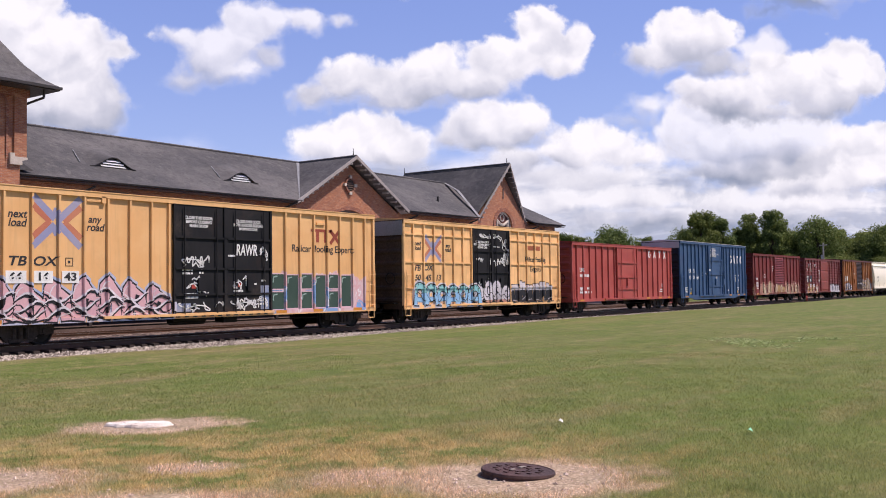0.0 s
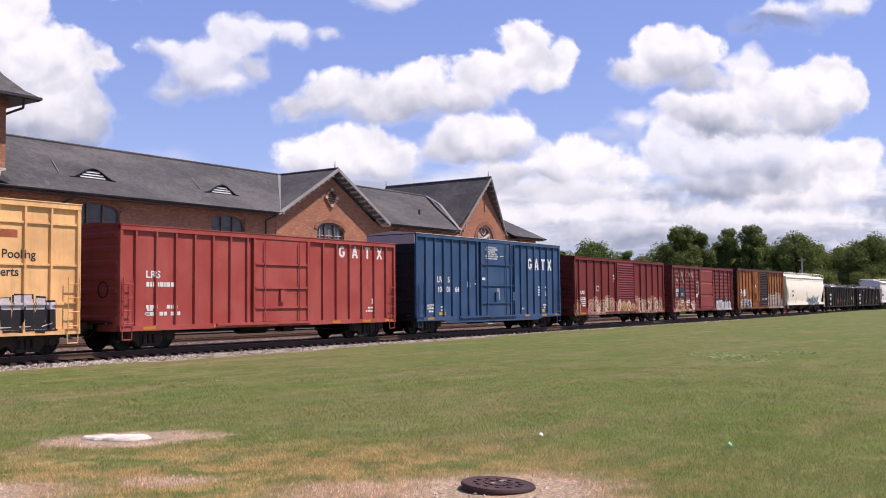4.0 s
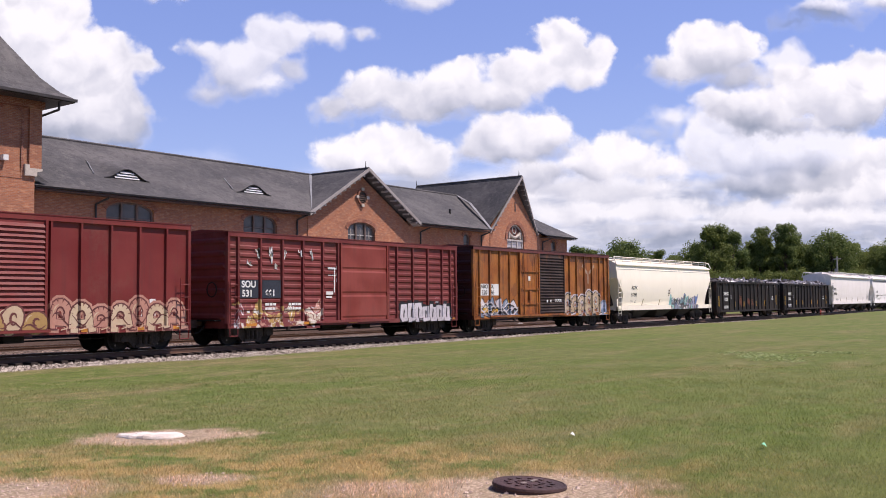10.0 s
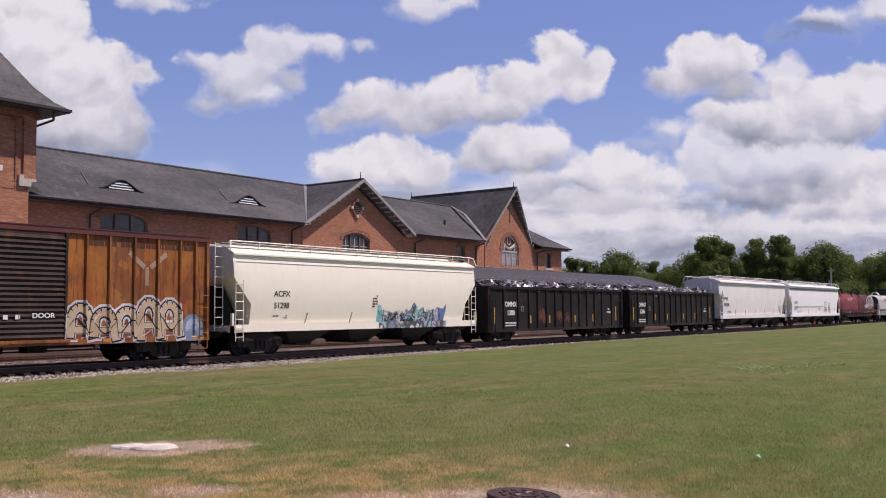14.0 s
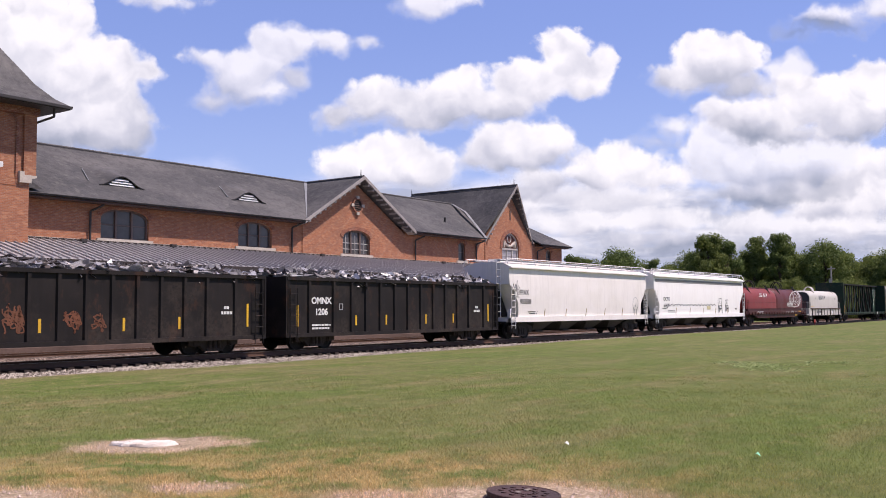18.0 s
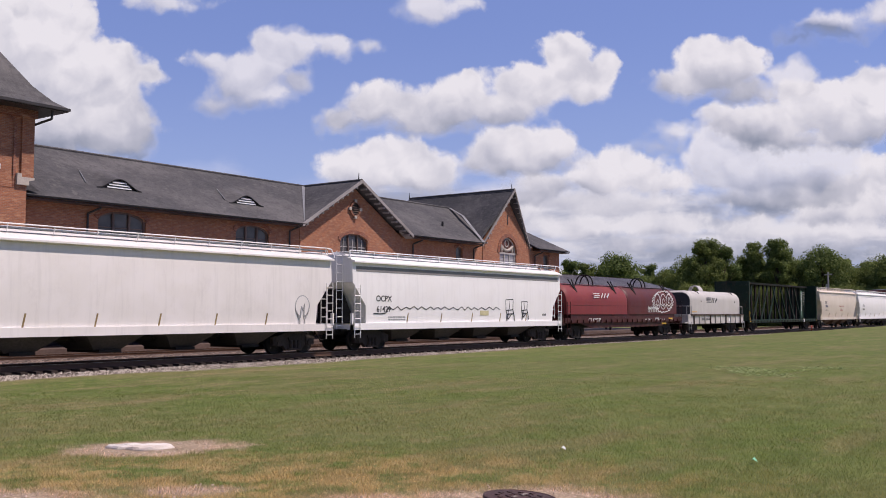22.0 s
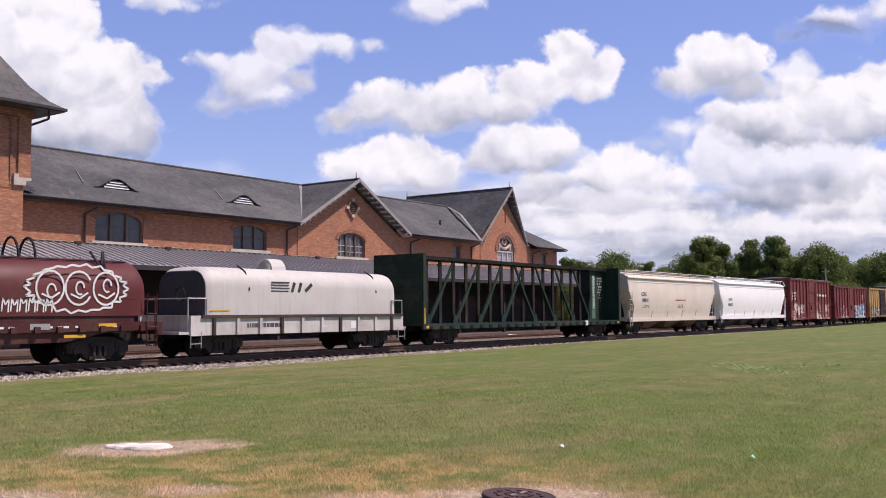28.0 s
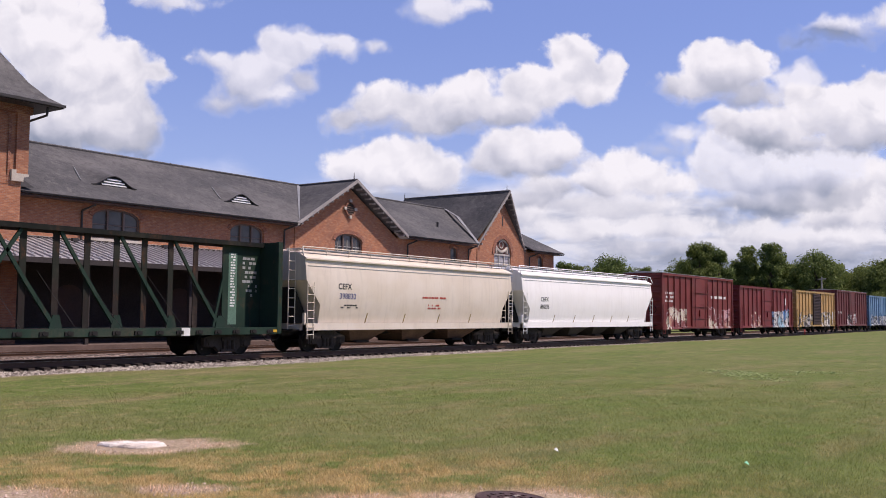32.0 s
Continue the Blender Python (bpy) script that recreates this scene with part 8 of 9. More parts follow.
def coil_car_red():
    """A red coil car: long trough frame with stake pockets under two round-shouldered hoods."""
    car, h = begin("coil_car", "red and maroon coil steel car with two rounded hoods", 232.4, 250.9)
    m = paint("coil_frame_red", (0.06, 0.014, 0.013), 0.4, 0.3, (), (0.075, 0.019, 0.017))
    red = paint("faded_red_hood", (0.2, 0.03, 0.031), 0.22, 0.1, (), (0.24, 0.045, 0.044))
    mar = paint("maroon_hood", (0.095, 0.02, 0.019), 0.25, 0.15, (), (0.12, 0.028, 0.026))
    part("frame", Shape().box(-h + 1.0, h - 1.0, -1.4, 1.4, 1.05, 1.62), m, car)
    for sg in (-1, 1):
        part("side_sill", Shape().box(-h, h, sg * 1.5 - 0.08, sg * 1.5 + 0.08, 1.1, 1.4), m, car)
        part("lower_sill", Shape().prism([(-h * 0.8, 1.12), (-h * 0.6, 0.75), (h * 0.6, 0.75), (h * 0.8, 1.12)], 1, sg * 1.42 - 0.05, sg * 1.42 + 0.05), m, car)
        for i in range(22):
            x = -h + 0.8 + (2 * h - 1.6) * i / 21
            part("stake_pocket", Shape().box(x - 0.1, x + 0.1, sg * 1.6 - 0.06, sg * 1.6 + 0.04, 1.08, 1.28), m, car)
        part("end_sill", Shape().box(sg * h - 0.15, sg * h + 0.15, -1.5, 1.5, 0.95, 1.4), m, car)
        ladder(car, sg * (h - 0.4), 0.5, 2.4, -1.62, m, 0.42, 4)
        part("end_rail", Shape().path([(sg * (h - 0.1), -1.4, 1.4), (sg * (h - 0.1), -1.4, 2.3), (sg * (h - 0.1), 1.4, 2.3), (sg * (h - 0.1), 1.4, 1.4)], 0.025, 5), m, car)
    a = hood(car, -h + 0.55, 0.0, 1.62, 3.6, red, r=1.15)
    b = hood(car, 0.05, h - 0.55, 1.62, 3.6, mar, r=1.15)
    for hd, x0 in ((a, -h + 0.55), (b, 0.05)):
        part("seam", Shape().box(x0 + 0.4, x0 + 8.25, -1.456, -1.44, 2.18, 2.2), m, hd)
        part("latch_rod", Shape().tube((x0 + 0.3, -0.85, 3.52), (x0 + 8.2, -0.85, 3.52), 0.03, 5), STEEL, hd)
        for x in (x0 + 1.5, x0 + 7.1):
            part("lifting_bracket", Shape().path([(x - 0.3, -0.8, 3.85), (x, -1.3, 3.0), (x + 0.2, -0.8, 3.85), (x - 0.05, -1.1, 3.4)], 0.045, 5), STEEL, hd)
    for x in (-4.0, -3.4, 4.4, 5.0):
        part("lifting_ring", Shape().path([(x, 0.5 * math.cos(t * math.pi / 8), 3.5 + 0.75 * math.sin(t * math.pi / 8)) for t in range(9)], 0.045, 6), STEEL, b if x > 0 else a)
    part("owner_mark", Shape().box(-5.2, -4.4, -1.46, -1.452, 2.7, 2.76).box(-5.1, -4.3, -1.46, -1.452, 2.82, 2.88).box(-5.3, -4.4, -1.46, -1.452, 2.94, 3.0).bar((-4.1, -1.456, 2.7), (-3.9, -1.456, 3.0), 0.12, 0.008).bar((-3.7, -1.456, 2.7), (-3.5, -1.456, 3.0), 0.12, 0.008).bar((-3.3, -1.456, 2.72), (-3.0, -1.456, 2.98), 0.14, 0.008), WHITE, car, "white owner mark")
    words("lettering", "CR 628225", 0.3, (-5.31, -1.585, 1.26), WHITE, car, 1.3)
    bars("small_print", 2.5, 7.6, 1.2, 1.32, 1, -1.585, WHITE, car, 50, 0.4)
    part("white_frame", Shape().box(4.2, 4.9, -1.59, -1.583, 1.18, 1.38), GALV, car)
    part("reflector", Shape().box(6.7, 7.4, -1.592, -1.583, 1.25, 1.36).box(5.4, 6.2, -1.592, -1.583, 0.9, 1.0), YELLOW, car)
    bubble_tag(b)
    running_gear(car, h, 2.2)


def bubble_tag(hd):
    """A white jag-edged throw-up of three round letters and a signature beside it on the maroon hood."""
    rnd = random.Random(12)
    x0, z0 = 6.0, 2.55
    rim = []
    for a in range(44):
        t, k = a / 44 * 2 * math.pi, 1.0 if a % 2 else 1.13
        rim.append((x0 + 1.75 * k * math.cos(t), z0 + 0.72 * k * math.sin(t) + 0.05 * rnd.uniform(-1, 1)))
    stroke(hd, rim + rim[:1], WHITE, 0.034, -1.462)
    for k in range(3):
        cx = x0 - 1.05 + k * 1.05
        stroke(hd, arch(cx, z0, 0.5, 0.56, 30, 390 - 60 * (k % 2), 16), WHITE, 0.034, -1.463)
        stroke(hd, arch(cx + 0.05, z0 + 0.1 * (k - 1), 0.16, 0.22, 0, 300, 9), WHITE, 0.03, -1.464)
        stroke(hd, [(cx - 0.3, z0 - 0.2), (cx + 0.05, z0 - 0.34), (cx + 0.35, z0 - 0.15)], WHITE, 0.03, -1.465)
    for i in range(6):
        x = 3.3 + i * 0.3
        stroke(hd, [(x, 1.78), (x + 0.04, 2.2), (x + 0.12, 1.95 + 0.1 * rnd.random()), (x + 0.24, 2.16), (x + 0.22, 1.75)], WHITE, 0.022, -1.463)


def coil_car_grey():
    car, h = begin("coil_car", "short grey coil steel car with one long pale hood", 252.2, 265.2)
    pale = paint("pale_grey_hood", (0.52, 0.49, 0.45), 0.16, 0.06, (), (0.56, 0.535, 0.5))
    dark = plain("dark_grey_hood_end", (0.06, 0.06, 0.064), (0.045, 0.045, 0.05), 0.7)
    fr = paint("grey_coil_frame", (0.46, 0.43, 0.4), 0.3, 0.25)
    a = hood(car, -h + 0.95, h - 0.55, 1.6, 3.5, pale)
    ring = [(-1.36, 1.62), (-1.36, 2.72)] + [(-1.36 + 0.66 * (1 - math.cos(k * math.pi / 12)), 2.68 + 0.66 * math.sin(k * math.pi / 12)) for k in range(1, 7)]
    ring += [(-p, q) for p, q in ring[::-1]]
    part("hood_end", Shape().prism([(p, q) for p, q in ring], 0, -h + 0.92, -h + 0.955), dark, a, "dark grey end of the hood")
    for sg in (-1, 1):
        part("side_sill", Shape().box(-h + 0.1, h - 0.1, sg * 1.5 - 0.06, sg * 1.5 + 0.06, 0.85, 1.6), fr, car)
        part("deck_edge", Shape().box(-h + 0.6, h - 0.2, sg * 1.56 - 0.08, sg * 1.56 + 0.08, 1.5, 1.62), RUSTY, car)
        for i in range(10):
            x = -h + 1.2 + i * (2 * h - 2.2) / 9
            part("stake", Shape().box(x - 0.07, x + 0.07, sg * 1.58 - 0.05, sg * 1.58 + 0.05, 0.85, 1.5), fr if i % 3 else RUSTY, car)
        part("end_rail", Shape().path([(sg * (h - 0.05), -1.45, 0.9), (sg * (h - 0.05), -1.45, 2.25), (sg * (h - 0.9), -1.5, 2.25), (sg * (h - 0.9), -1.5, 1.6)], 0.028, 5).path([(sg * (h - 0.05), -1.45, 1.6), (sg * (h - 0.05), 1.45, 1.6)], 0.025, 5).path([(sg * (h - 0.05), -1.45, 2.25), (sg * (h - 0.05), 1.45, 2.25)], 0.025, 5), GALV, car)
        part("end_platform", Shape().box(sg * h - 0.4, sg * h + 0.2, -1.5, 1.5, 0.9, 1.0), fr, car)
        ladder(car, sg * (h - 0.3), 0.4, 1.0, -1.62, GALV, 0.5, 2, "step")
    part("floor_plate", Shape().box(-h + 0.2, h - 0.2, -1.45, 1.45, 0.9, 1.58), fr, car)
    part("brake_wheel", Shape().path([(-h + 0.3, -0.7 + 0.28 * math.cos(t * math.pi / 6), 2.4 + 0.28 * math.sin(t * math.pi / 6)) for t in range(13)], 0.025, 5), STEEL, car)
    for x in (-h + 3.1, h - 2.0):
        part("hood_strap", Shape().path([(x, -0.75, 3.6), (x, -1.2, 3.35), (x, -1.47, 2.6)], 0.035, 5), STEEL, a)
    part("lifting_ring", Shape().loft([[(-1.2, r * math.cos(t * math.pi / 8), 3.45 + r * 1.1 * math.sin(t * math.pi / 8)) for t in range(9)] for r in (0.42, 0.5)] + [[(-0.4, 0.5 * math.cos(t * math.pi / 8), 3.45 + 0.55 * math.sin(t * math.pi / 8)) for t in range(9)]], False, False), pale, a)
    part("owner_mark", Shape().box(-2.2, -1.2, -1.462, -1.452, 2.56, 2.61).box(-2.2, -1.15, -1.462, -1.452, 2.68, 2.73).box(-2.2, -1.2, -1.462, -1.452, 2.8, 2.85).box(-2.2, -1.15, -1.462, -1.452, 2.92, 2.97).bar((-1.0, -1.457, 2.55), (-0.85, -1.457, 2.95), 0.15, 0.008).bar((-0.6, -1.457, 2.55), (-0.45, -1.457, 2.95), 0.15, 0.008).bar((-0.2, -1.457, 2.6), (0.2, -1.457, 2.9), 0.16, 0.008), plain("charcoal_mark", (0.06, 0.06, 0.065)), car, "dark owner mark")
    bars("lettering_bars", -3.6, -1.6, 1.05, 1.35, 1, -1.562, COALM, car, 51, 0.95)
    bars("small_print", -6.0 + 0.6, -4.4, 1.75, 1.85, 1, -1.462, YELLOW, car, 52, 0.9)
    part("data_plate", Shape().box(2.6, 2.95, -1.57, -1.562, 1.0, 1.3), WHITE, car)
    bars("small_print", 0.6, 1.0, 1.05, 1.15, 1, -1.565, WHITE, car, 53)
    running_gear(car, h, 1.9)


def centerbeam():
    """A dark green centrebeam flat: two bulkheads, a deck, and a pierced central partition of posts and struts."""
    car, h = begin("centrebeam_flatcar", "empty dark green centrebeam flatcar with diagonal struts", 266.75, 289.0)
    g = paint("dark_green_paint", (0.016, 0.034, 0.024), 0.35, 0.25, (), (0.022, 0.046, 0.033), 0.65, spec=0.15)
    dk = paint("sooty_green_paint", (0.01, 0.011, 0.0095), 0.3, 0.35, (), (0.014, 0.016, 0.013), 0.7, spec=0.12)
    rusted = paint("rusted_green_paint", (0.026, 0.019, 0.017), 0.4, 0.4, (), (0.022, 0.026, 0.02), 0.75, spec=0.12)
    W, top = 1.5, 4.6
    part("deck", Shape().box(-h, h, -W, W, 1.0, 1.08), dk, car)
    for sg in (-1, 1):
        part("side_sill", Shape().box(-h, h, sg * W - 0.06, sg * W + 0.06, 0.82, 1.1), g, car)
        part("bulkhead", Shape().box(sg * h - 0.07, sg * h + 0.07, -W, W, 1.0, top), g, car)
        for i in range(5):
            z = 1.4 + i * 0.72
            part("bulkhead_rib", Shape().box(sg * (h + 0.12) - 0.05, sg * (h + 0.12) + 0.05, -W + 0.1, W - 0.1, z - 0.07, z + 0.07), g, car)
        for y in (-W, W):
            part("corner_post", Shape().box(sg * (h - 0.08) - 0.12, sg * (h - 0.08) + 0.12, y - 0.09, y + 0.09, 0.85, top), g, car)
        if sg > 0:
            part("end_panel", Shape().box(h - 2.15, h - 0.1, -0.42, -0.36, 1.08, top - 0.2), g, car)
    part("top_chord", Shape().box(-h, h, -0.62, 0.62, top - 0.2, top - 0.02), dk, car)
    xs = [-9.335 + 1.2075 * i for i in range(16)]
    for x in xs[:15]:
        part("partition_post", Shape().prism([(x - 0.12, -0.44), (x + 0.12, -0.44), (x + 0.12, -0.4), (x + 0.03, -0.38), (x + 0.03, -0.3), (x - 0.03, -0.3), (x - 0.03, -0.38), (x - 0.12, -0.4)], 2, 1.08, top - 0.2), rusted, car, "rust-stained partition post")
    # long braces: broad below, thin above, leaning to the middle from both ends
    for foot, mid, head in ((0, 1, 2), (2, 3, 4), (4, 5, 6), (6, 7, 8), (9, 8, 7), (11, 10, 9), (13, 12, 11), (15, 14, 13)):
        p, q, r = (xs[foot], -0.5, 1.1), (xs[mid], -0.5, 2.75), (xs[head] + (0.12 if head < foot else -0.12), -0.5, 4.38)
        part("strut", Shape().bar(p, q, 0.2 if foot < mid else 0.14, 0.1).bar(q, r, 0.12, 0.09), g, car, "green diagonal brace")
        part("gusset", Shape().prism([(p[0] - 0.25, 1.08), (p[0] + 0.25, 1.08), (p[0] + 0.12, 1.55), (p[0] - 0.12, 1.55)], 1, -0.56, -0.5), g, car)
    part("strut", Shape().bar((-10.5, -0.5, 3.0), (-9.55, -0.5, 1.1), 0.1, 0.08), g, car)
    part("strut", Shape().bar((8.9, -0.5, 3.0), (8.45, -0.5, 1.1), 0.1, 0.08), g, car)
    rnd = random.Random(4)
    for i in range(24):
        x = -h + 0.6 + (2 * h - 1.2) * i / 23
        part("winch", Shape().tube((x, -W - 0.12, 0.95), (x, -W + 0.05, 0.95), 0.07, 8).box(x - 0.16, x + 0.16, -W - 0.1, -W - 0.05, 0.86, 1.0), STEEL, car)
    for i in range(6):
        x = rnd.uniform(-4, 8)
        part("loose_strap", Shape().tube((x, -0.6, 3.0), (x + rnd.uniform(0.8, 1.8), -1.45, 1.1), 0.008, 4), STEEL, car)
    bars("notice", h - 1.75, h - 1.5, 1.9, 4.1, 20, -0.43, WHITE, car, 54, 0.95)
    part("notice_strip", Shape().box(h - 1.85, h - 1.4, -0.426, -0.421, 1.2, 4.1), plain("pale_green_strip", (0.12, 0.22, 0.16)), car)
    bars("small_print", h - 1.1, h - 0.3, 2.3, 4.0, 9, -0.425, GALV, car, 55, 0.5)
    part("data_plate", Shape().box(h - 5.1, h - 4.7, -W - 0.075, -W - 0.065, 0.8, 1.1), WHITE, car)
    part("reflector", Shape().box(-h + 0.15, -h + 0.75, -W - 0.075, -W - 0.062, 0.88, 1.0).box(h - 0.75, h - 0.15, -W - 0.075, -W - 0.062, 0.9, 1.0), YELLOW, car)
    part("yellow_edge", Shape().box(-h + 0.02, -h + 0.1, -W - 0.1, -W - 0.092, 1.1, 1.9), YELLOW, car)
    running_gear(car, h, 2.4)




# ---- on the lawn ----
def build_lawn_things():
    cover = thing("manhole_cover", "rusty round cast-iron manhole cover on a low collar", "manhole cover", at=pose(7.66, 4.66, -0.05, 3, 2, 0) @ Matrix.Diagonal((0.94, 0.94, 0.8, 1)))
    n = 28
    ring = [(math.cos(2 * math.pi * k / n), math.sin(2 * math.pi * k / n)) for k in range(n)]
    part("collar", Shape().loft([[(p * 0.37, q * 0.37, -0.05) for p, q in ring], [(p * 0.35, q * 0.35, 0.05) for p, q in ring]]), IRON, cover)
    lid = part("lid", Shape().loft([[(p * r, q * r, z) for p, q in ring] for r, z in ((0.36, 0.045), (0.365, 0.06), (0.36, 0.085), (0.345, 0.09), (0.335, 0.082), (0.02, 0.086))]), IRON, cover)
    for r in (0.12, 0.22):
        for k in range(12):
            a = k * math.pi / 6
            part("tread_stud", Shape().box(r * math.cos(a) - 0.02, r * math.cos(a) + 0.02, r * math.sin(a) - 0.02, r * math.sin(a) + 0.02, 0.083, 0.095), IRON, lid)
    for a, w in ((0.05, 0.1), (-0.12, 0.07)):
        part("litter_chip", Shape().box(a, a + w, 0.0, 0.03, 0.088, 0.1), PEBBLE, lid)
    slab = thing("concrete_slab", "pale weathered concrete slab half sunk in bare earth", "slab", at=pose(8.18, 10.88, ground_z(8.18, 10.88) + 0.005, 0, 0, -57))
    rnd = random.Random(2)
    out = [(0.46 * math.cos(k * math.pi / 12) * rnd.uniform(0.88, 1.08), (0.2 + 0.1 * math.cos(k * math.pi / 12)) * math.sin(k * math.pi / 12) * rnd.uniform(0.75, 1.2)) for k in range(24)]
    part("slab_top", Shape().loft([[(p, q, -0.12) for p, q in out], [(p, q, 0.01) for p, q in out], [(p * 0.93, q * 0.9, 0.035 + rnd.uniform(-0.012, 0.012)) for p, q in out], [(p * 0.4, q * 0.4, 0.04 + rnd.uniform(-0.01, 0.01)) for p, q in out]]), plain("weathered_concrete", (0.84, 0.79, 0.73), (0.6, 0.5, 0.42), 0.9, scale=9, bump=0.02), slab)
    bits = Shape()
    for _ in range(2200):
        cx, cy, r = rnd.choice(((7.6, 4.6, 1.0), (7.6, 4.6, 1.0), (8.3, 10.7, 0.8), (4.9, 8.6, 0.8), (4.9, 8.6, 0.8), (5.2, 6.7, 0.8), (6.4, 7.7, 0.4), (6.8, 5.8, 0.5)))
        a, d = rnd.uniform(0, 6.28), r * math.sqrt(rnd.random())
        x, y, s = cx + d * math.cos(a), cy + d * math.sin(a), rnd.uniform(0.005, 0.012) if rnd.random() < 0.85 else rnd.uniform(0.012, 0.026)
        z, a = ground_z(x, y) + s * 0.2, rnd.uniform(0, 1.5)
        rim = [(x + s * rnd.uniform(0.6, 1.3) * math.cos(a + k * 1.571), y + s * rnd.uniform(0.6, 1.3) * math.sin(a + k * 1.571), z) for k in range(4)]
        bits.add(rim + [(x, y, z + s * rnd.uniform(0.4, 0.9))], [(0, 1, 4), (1, 2, 4), (2, 3, 4), (3, 0, 4)])
    tagged(part("gravel_bits", bits, GRAVEL), "scattered pale gravel on the bare patches", "gravel", kind="stuff")
    for x, y, tint, name in ((10.75, 5.9, WHITE, "paper_scrap"), (11.05, 3.62, plain("mint_plastic", (0.25, 0.75, 0.45)), "plastic_scrap")):
        z = ground_z(x, y)
        s = Shape().add([(-0.04, -0.02, 0.03), (0.03, -0.03, 0.05), (0.05, 0.02, 0.04), (-0.02, 0.03, 0.06), (0, 0, 0.08)], [(0, 1, 4), (1, 2, 4), (2, 3, 4), (3, 0, 4), (3, 2, 1, 0)])
        ob = tagged(part(name, s, tint), "small scrap of litter lying in the grass", "litter")
        ob.matrix_basis = pose(x, y, z, 0, 0, 40)
    bag = Shape()
    for k in range(3):
        bag.loft([[(0.5 * k - 0.5 + r * 0.42 * math.cos(a * math.pi / 5), r * 0.25 * math.sin(a * math.pi / 5), z + 0.02 * rnd.random()) for a in range(10)] for r, z in ((1, 0), (0.9, 0.1), (0.4, 0.16 - 0.03 * k))])
    tagged(part("plastic_bag", bag, WHITE, at=pose(62.9, 38.5, -0.18)), "white plastic sheet lying on the brown ballast", "litter")
    stand = thing("switch_stand", "low switch stand with a red target beside the track", "switch stand", at=pose(103.5, 27.7, -0.2) @ Matrix.Diagonal((0.85, 0.85, 0.8, 1)))
    part("base", Shape().box(-0.4, 0.4, -0.2, 0.2, 0, 0.15), STEEL, stand)
    part("mast", Shape().tube((0, 0, 0.1), (0, 0, 0.75), 0.06, 8), HOOPRED, stand)
    part("target", Shape().prism([(0.28 * math.cos(a * math.pi / 6), 0.62 + 0.22 * math.sin(a * math.pi / 6)) for a in range(12)], 1, -0.02, 0.02), HOOPRED, stand, "red target plate")


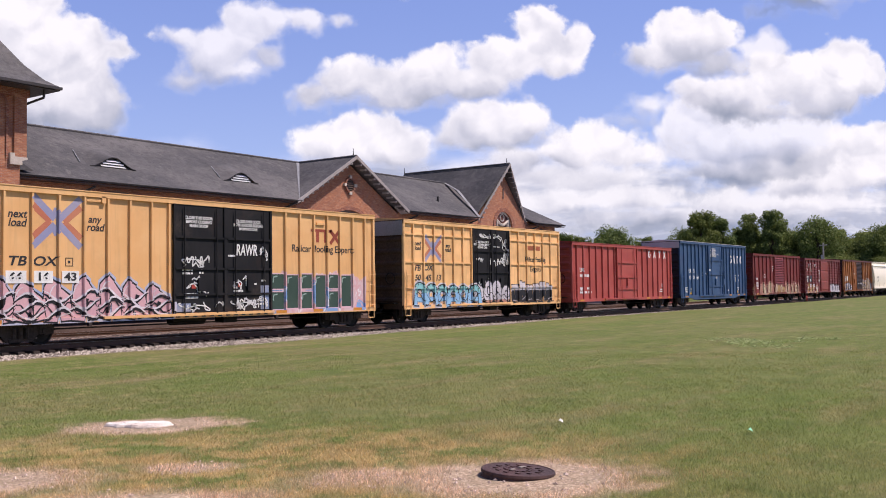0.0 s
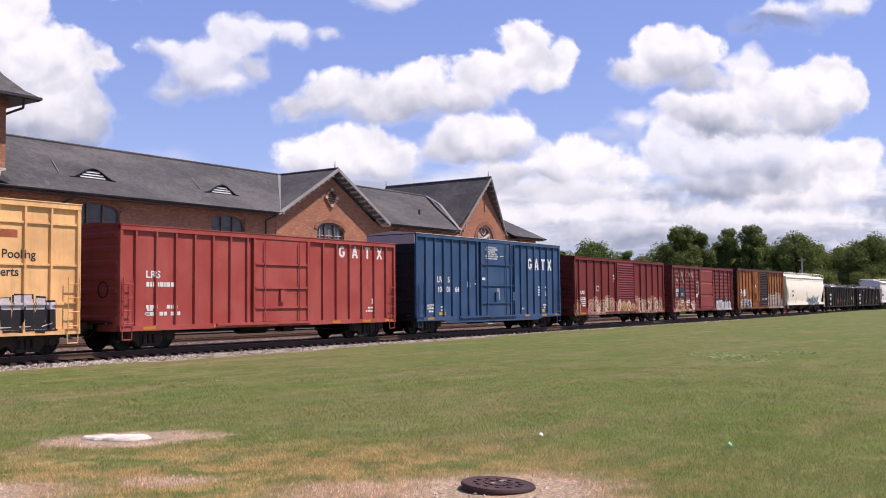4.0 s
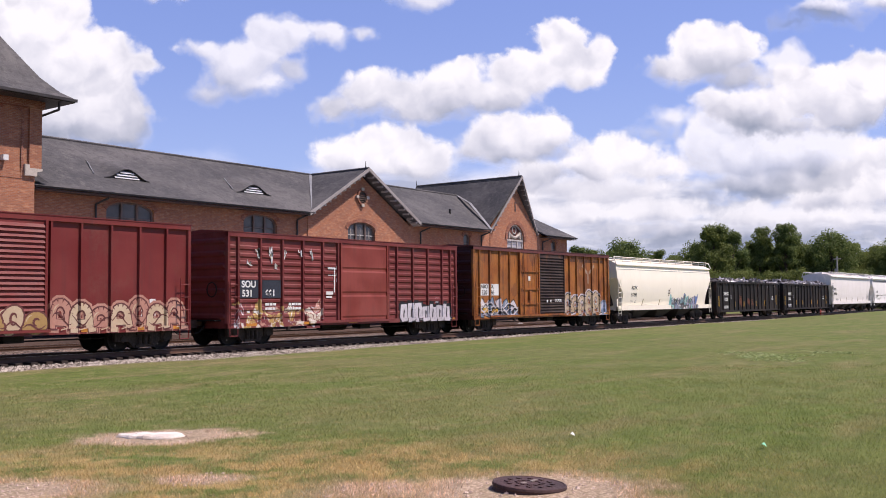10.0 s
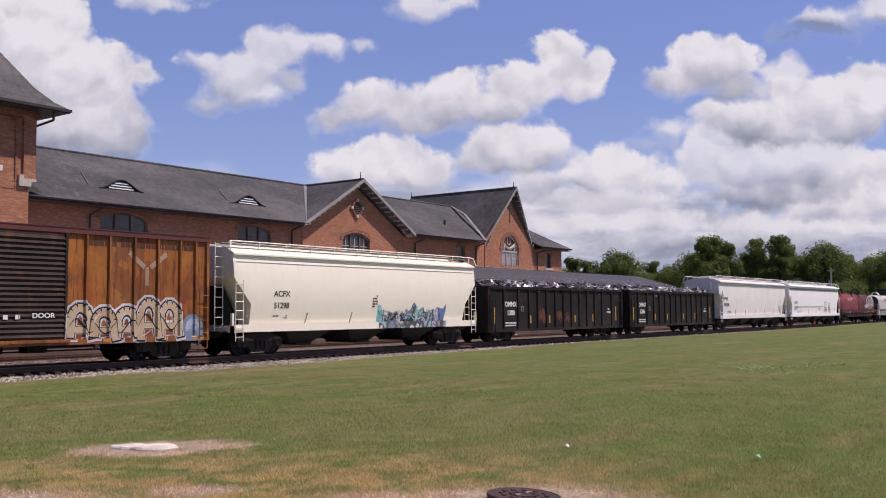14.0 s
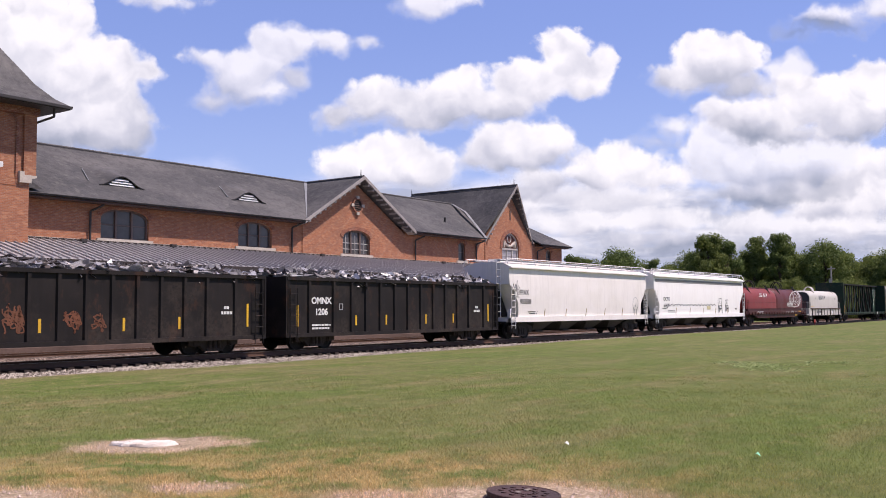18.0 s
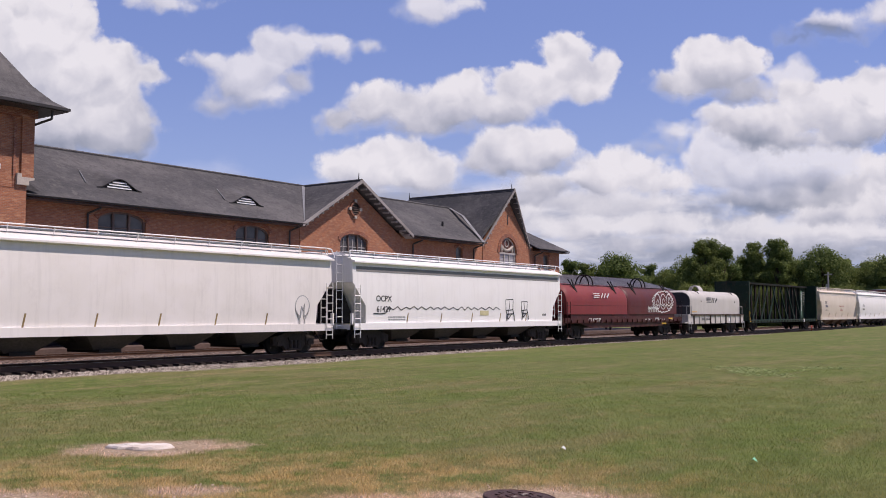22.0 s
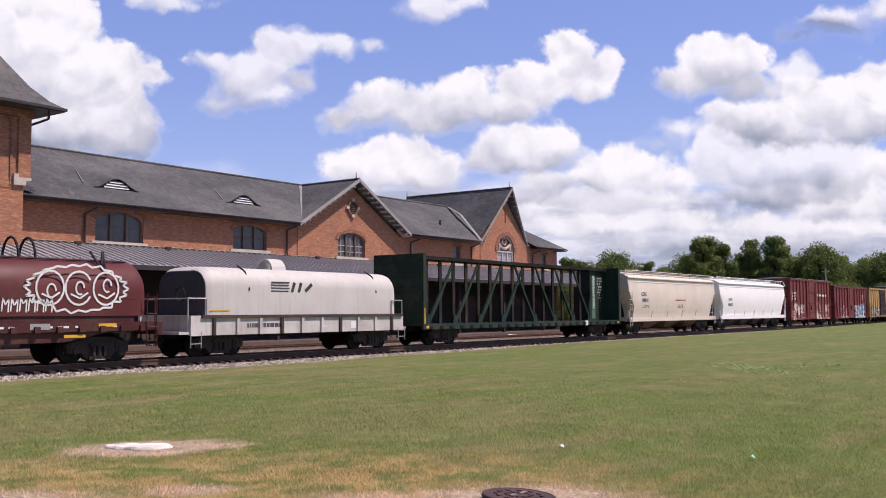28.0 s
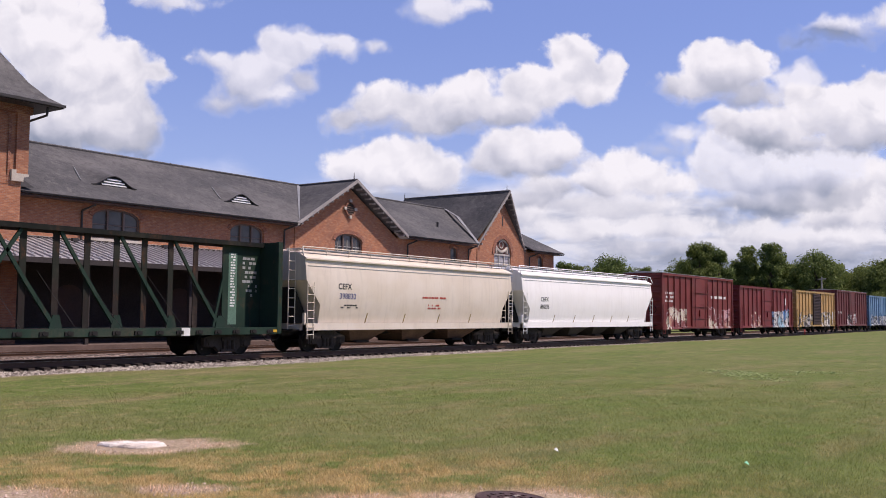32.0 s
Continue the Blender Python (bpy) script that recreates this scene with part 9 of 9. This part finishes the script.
def build_grass():
    rng = np.random.default_rng(7)

    def field(name, n, r0, r1, mat, label, wide, keep=None, tall=0.036, lean=0.6):
        r = r0 * (r1 / r0) ** rng.random(n)
        a = np.radians(54.3 + (rng.random(n) - 0.5) * 54)
        x, y = r * np.sin(a), r * np.cos(a)
        ok = (y < 27.0) & (y > 0.5)
        for cx, cy, rad in ((7.6, 4.55, 0.85), (8.3, 10.7, 0.75), (4.9, 8.6, 0.6), (5.2, 6.7, 0.35)):
            ok &= (np.hypot(x - cx, y - cy) > rad * (0.75 + 0.35 * rng.random(n)))
        if keep is not None:
            ok &= keep(x, y)
        x, y, r = x[ok], y[ok], r[ok]
        m = len(x)
        z = np.array([ground_z(p, q) for p, q in zip(x, y)]) - 0.006
        t = rng.random(m) * 6.283
        h = tall * (0.4 + rng.random(m)) / (1.0 + (r / 34.0) ** 2 * (tall < 0.05))
        w = wide * (0.5 + r / 12) * (0.6 + 0.8 * rng.random(m))
        lx, ly = rng.normal(0, lean, m) * h, rng.normal(0, lean, m) * h
        v = np.empty((m, 3, 3))
        v[:, 0] = np.stack([x - w * np.cos(t), y - w * np.sin(t), z], 1)
        v[:, 1] = np.stack([x + w * np.cos(t), y + w * np.sin(t), z], 1)
        v[:, 2] = np.stack([x + lx, y + ly, z + h], 1)
        me = bpy.data.meshes.new(name)
        me.vertices.add(3 * m)
        me.loops.add(3 * m)
        me.polygons.add(m)
        me.vertices.foreach_set("co", v.ravel())
        me.loops.foreach_set("vertex_index", np.arange(3 * m))
        me.polygons.foreach_set("loop_start", np.arange(m) * 3)
        me.materials.append(mat)
        me.update()
        tagged(new(name, me), label, "grass", kind="stuff")
    def tufts(x, y):
        lump = np.array([noise.noise((p * 1.3, q * 1.3, 5)) + 0.6 * noise.noise((p * 3.1, q * 3.1, 9)) for p, q in zip(x, y)])
        return lump > 0.22

    def dry(x, y):
        u, v = 0.58 * (x - 6.3) - 0.81 * (y - 7.7), 0.81 * (x - 6.3) + 0.58 * (y - 7.7)
        lump = np.array([noise.noise((p * 0.9, q * 0.9, 2)) for p, q in zip(x, y)])
        return (np.hypot(u / 4.6, v / 2.6) < 0.9 + lump) & (lump > -0.15)

    def weedy(x, y):
        u, v = 0.58 * (x - 29.6) - 0.81 * (y - 9.8), 0.81 * (x - 29.6) + 0.58 * (y - 9.8)
        lump = np.array([noise.noise((p * 0.8, q * 0.8, 4)) for p, q in zip(x, y)])
        return (np.hypot(u / 1.1, v / 3.2) < 0.8 + lump) | (np.hypot((u - 2.6) / 0.8, (v - 0.5) / 1.2) < 0.5 + lump)
    field("grass", 760000, 5.5, 75, BLADE, "short mown grass, green with tired and straw patches", 0.0024)
    field("tall_grass", 90000, 5.5, 26, BLADE, "uneven taller tufts left in the mown grass", 0.0026, tufts, 0.062)
    field("dry_grass", 90000, 5.5, 16, STRAW, "straw-coloured dead grass on the worn ground", 0.0026, dry, 0.04)
    field("weeds", 30000, 24, 40, WEED, "patch of pale broad-leaved weeds in the lawn", 0.012, weedy, 0.06, 2.2)


def motions():
    """The train rolls past at a steady pace, and its wheels turn with it."""
    for car, x in CARS:
        walk(car, [(t, pose(x - s, TRACK_Y, 0)) for t, s in TRAVEL])
    walk(clouds, [(0.0, pose(0, 0, 0, 0, 0, 1.6)), (32.0, pose(0, 0, 0, 0, 0, -0.23))])
    steps = [i * 0.08 for i in range(401)]
    ts, ss = [t for t, s in TRAVEL], [s for t, s in TRAVEL]
    turns = [-math.degrees(s / WHEEL_R) for s in np.interp(steps, ts, ss)]
    for wheel, x in WHEELS:
        walk(wheel, [(t, pose(x, 0, WHEEL_R, 0, a, 0)) for t, a in zip(steps, turns)])


build_ground()
clouds = build_clouds()
build_station()
build_canopy()
build_trees()
build_lawn_things()
build_train()
build_track(TRACK_Y, "main railway track on wooden ties", 150)
build_track(SECOND_Y, "second railway track with rusty rails", 150)
build_grass()
motions()
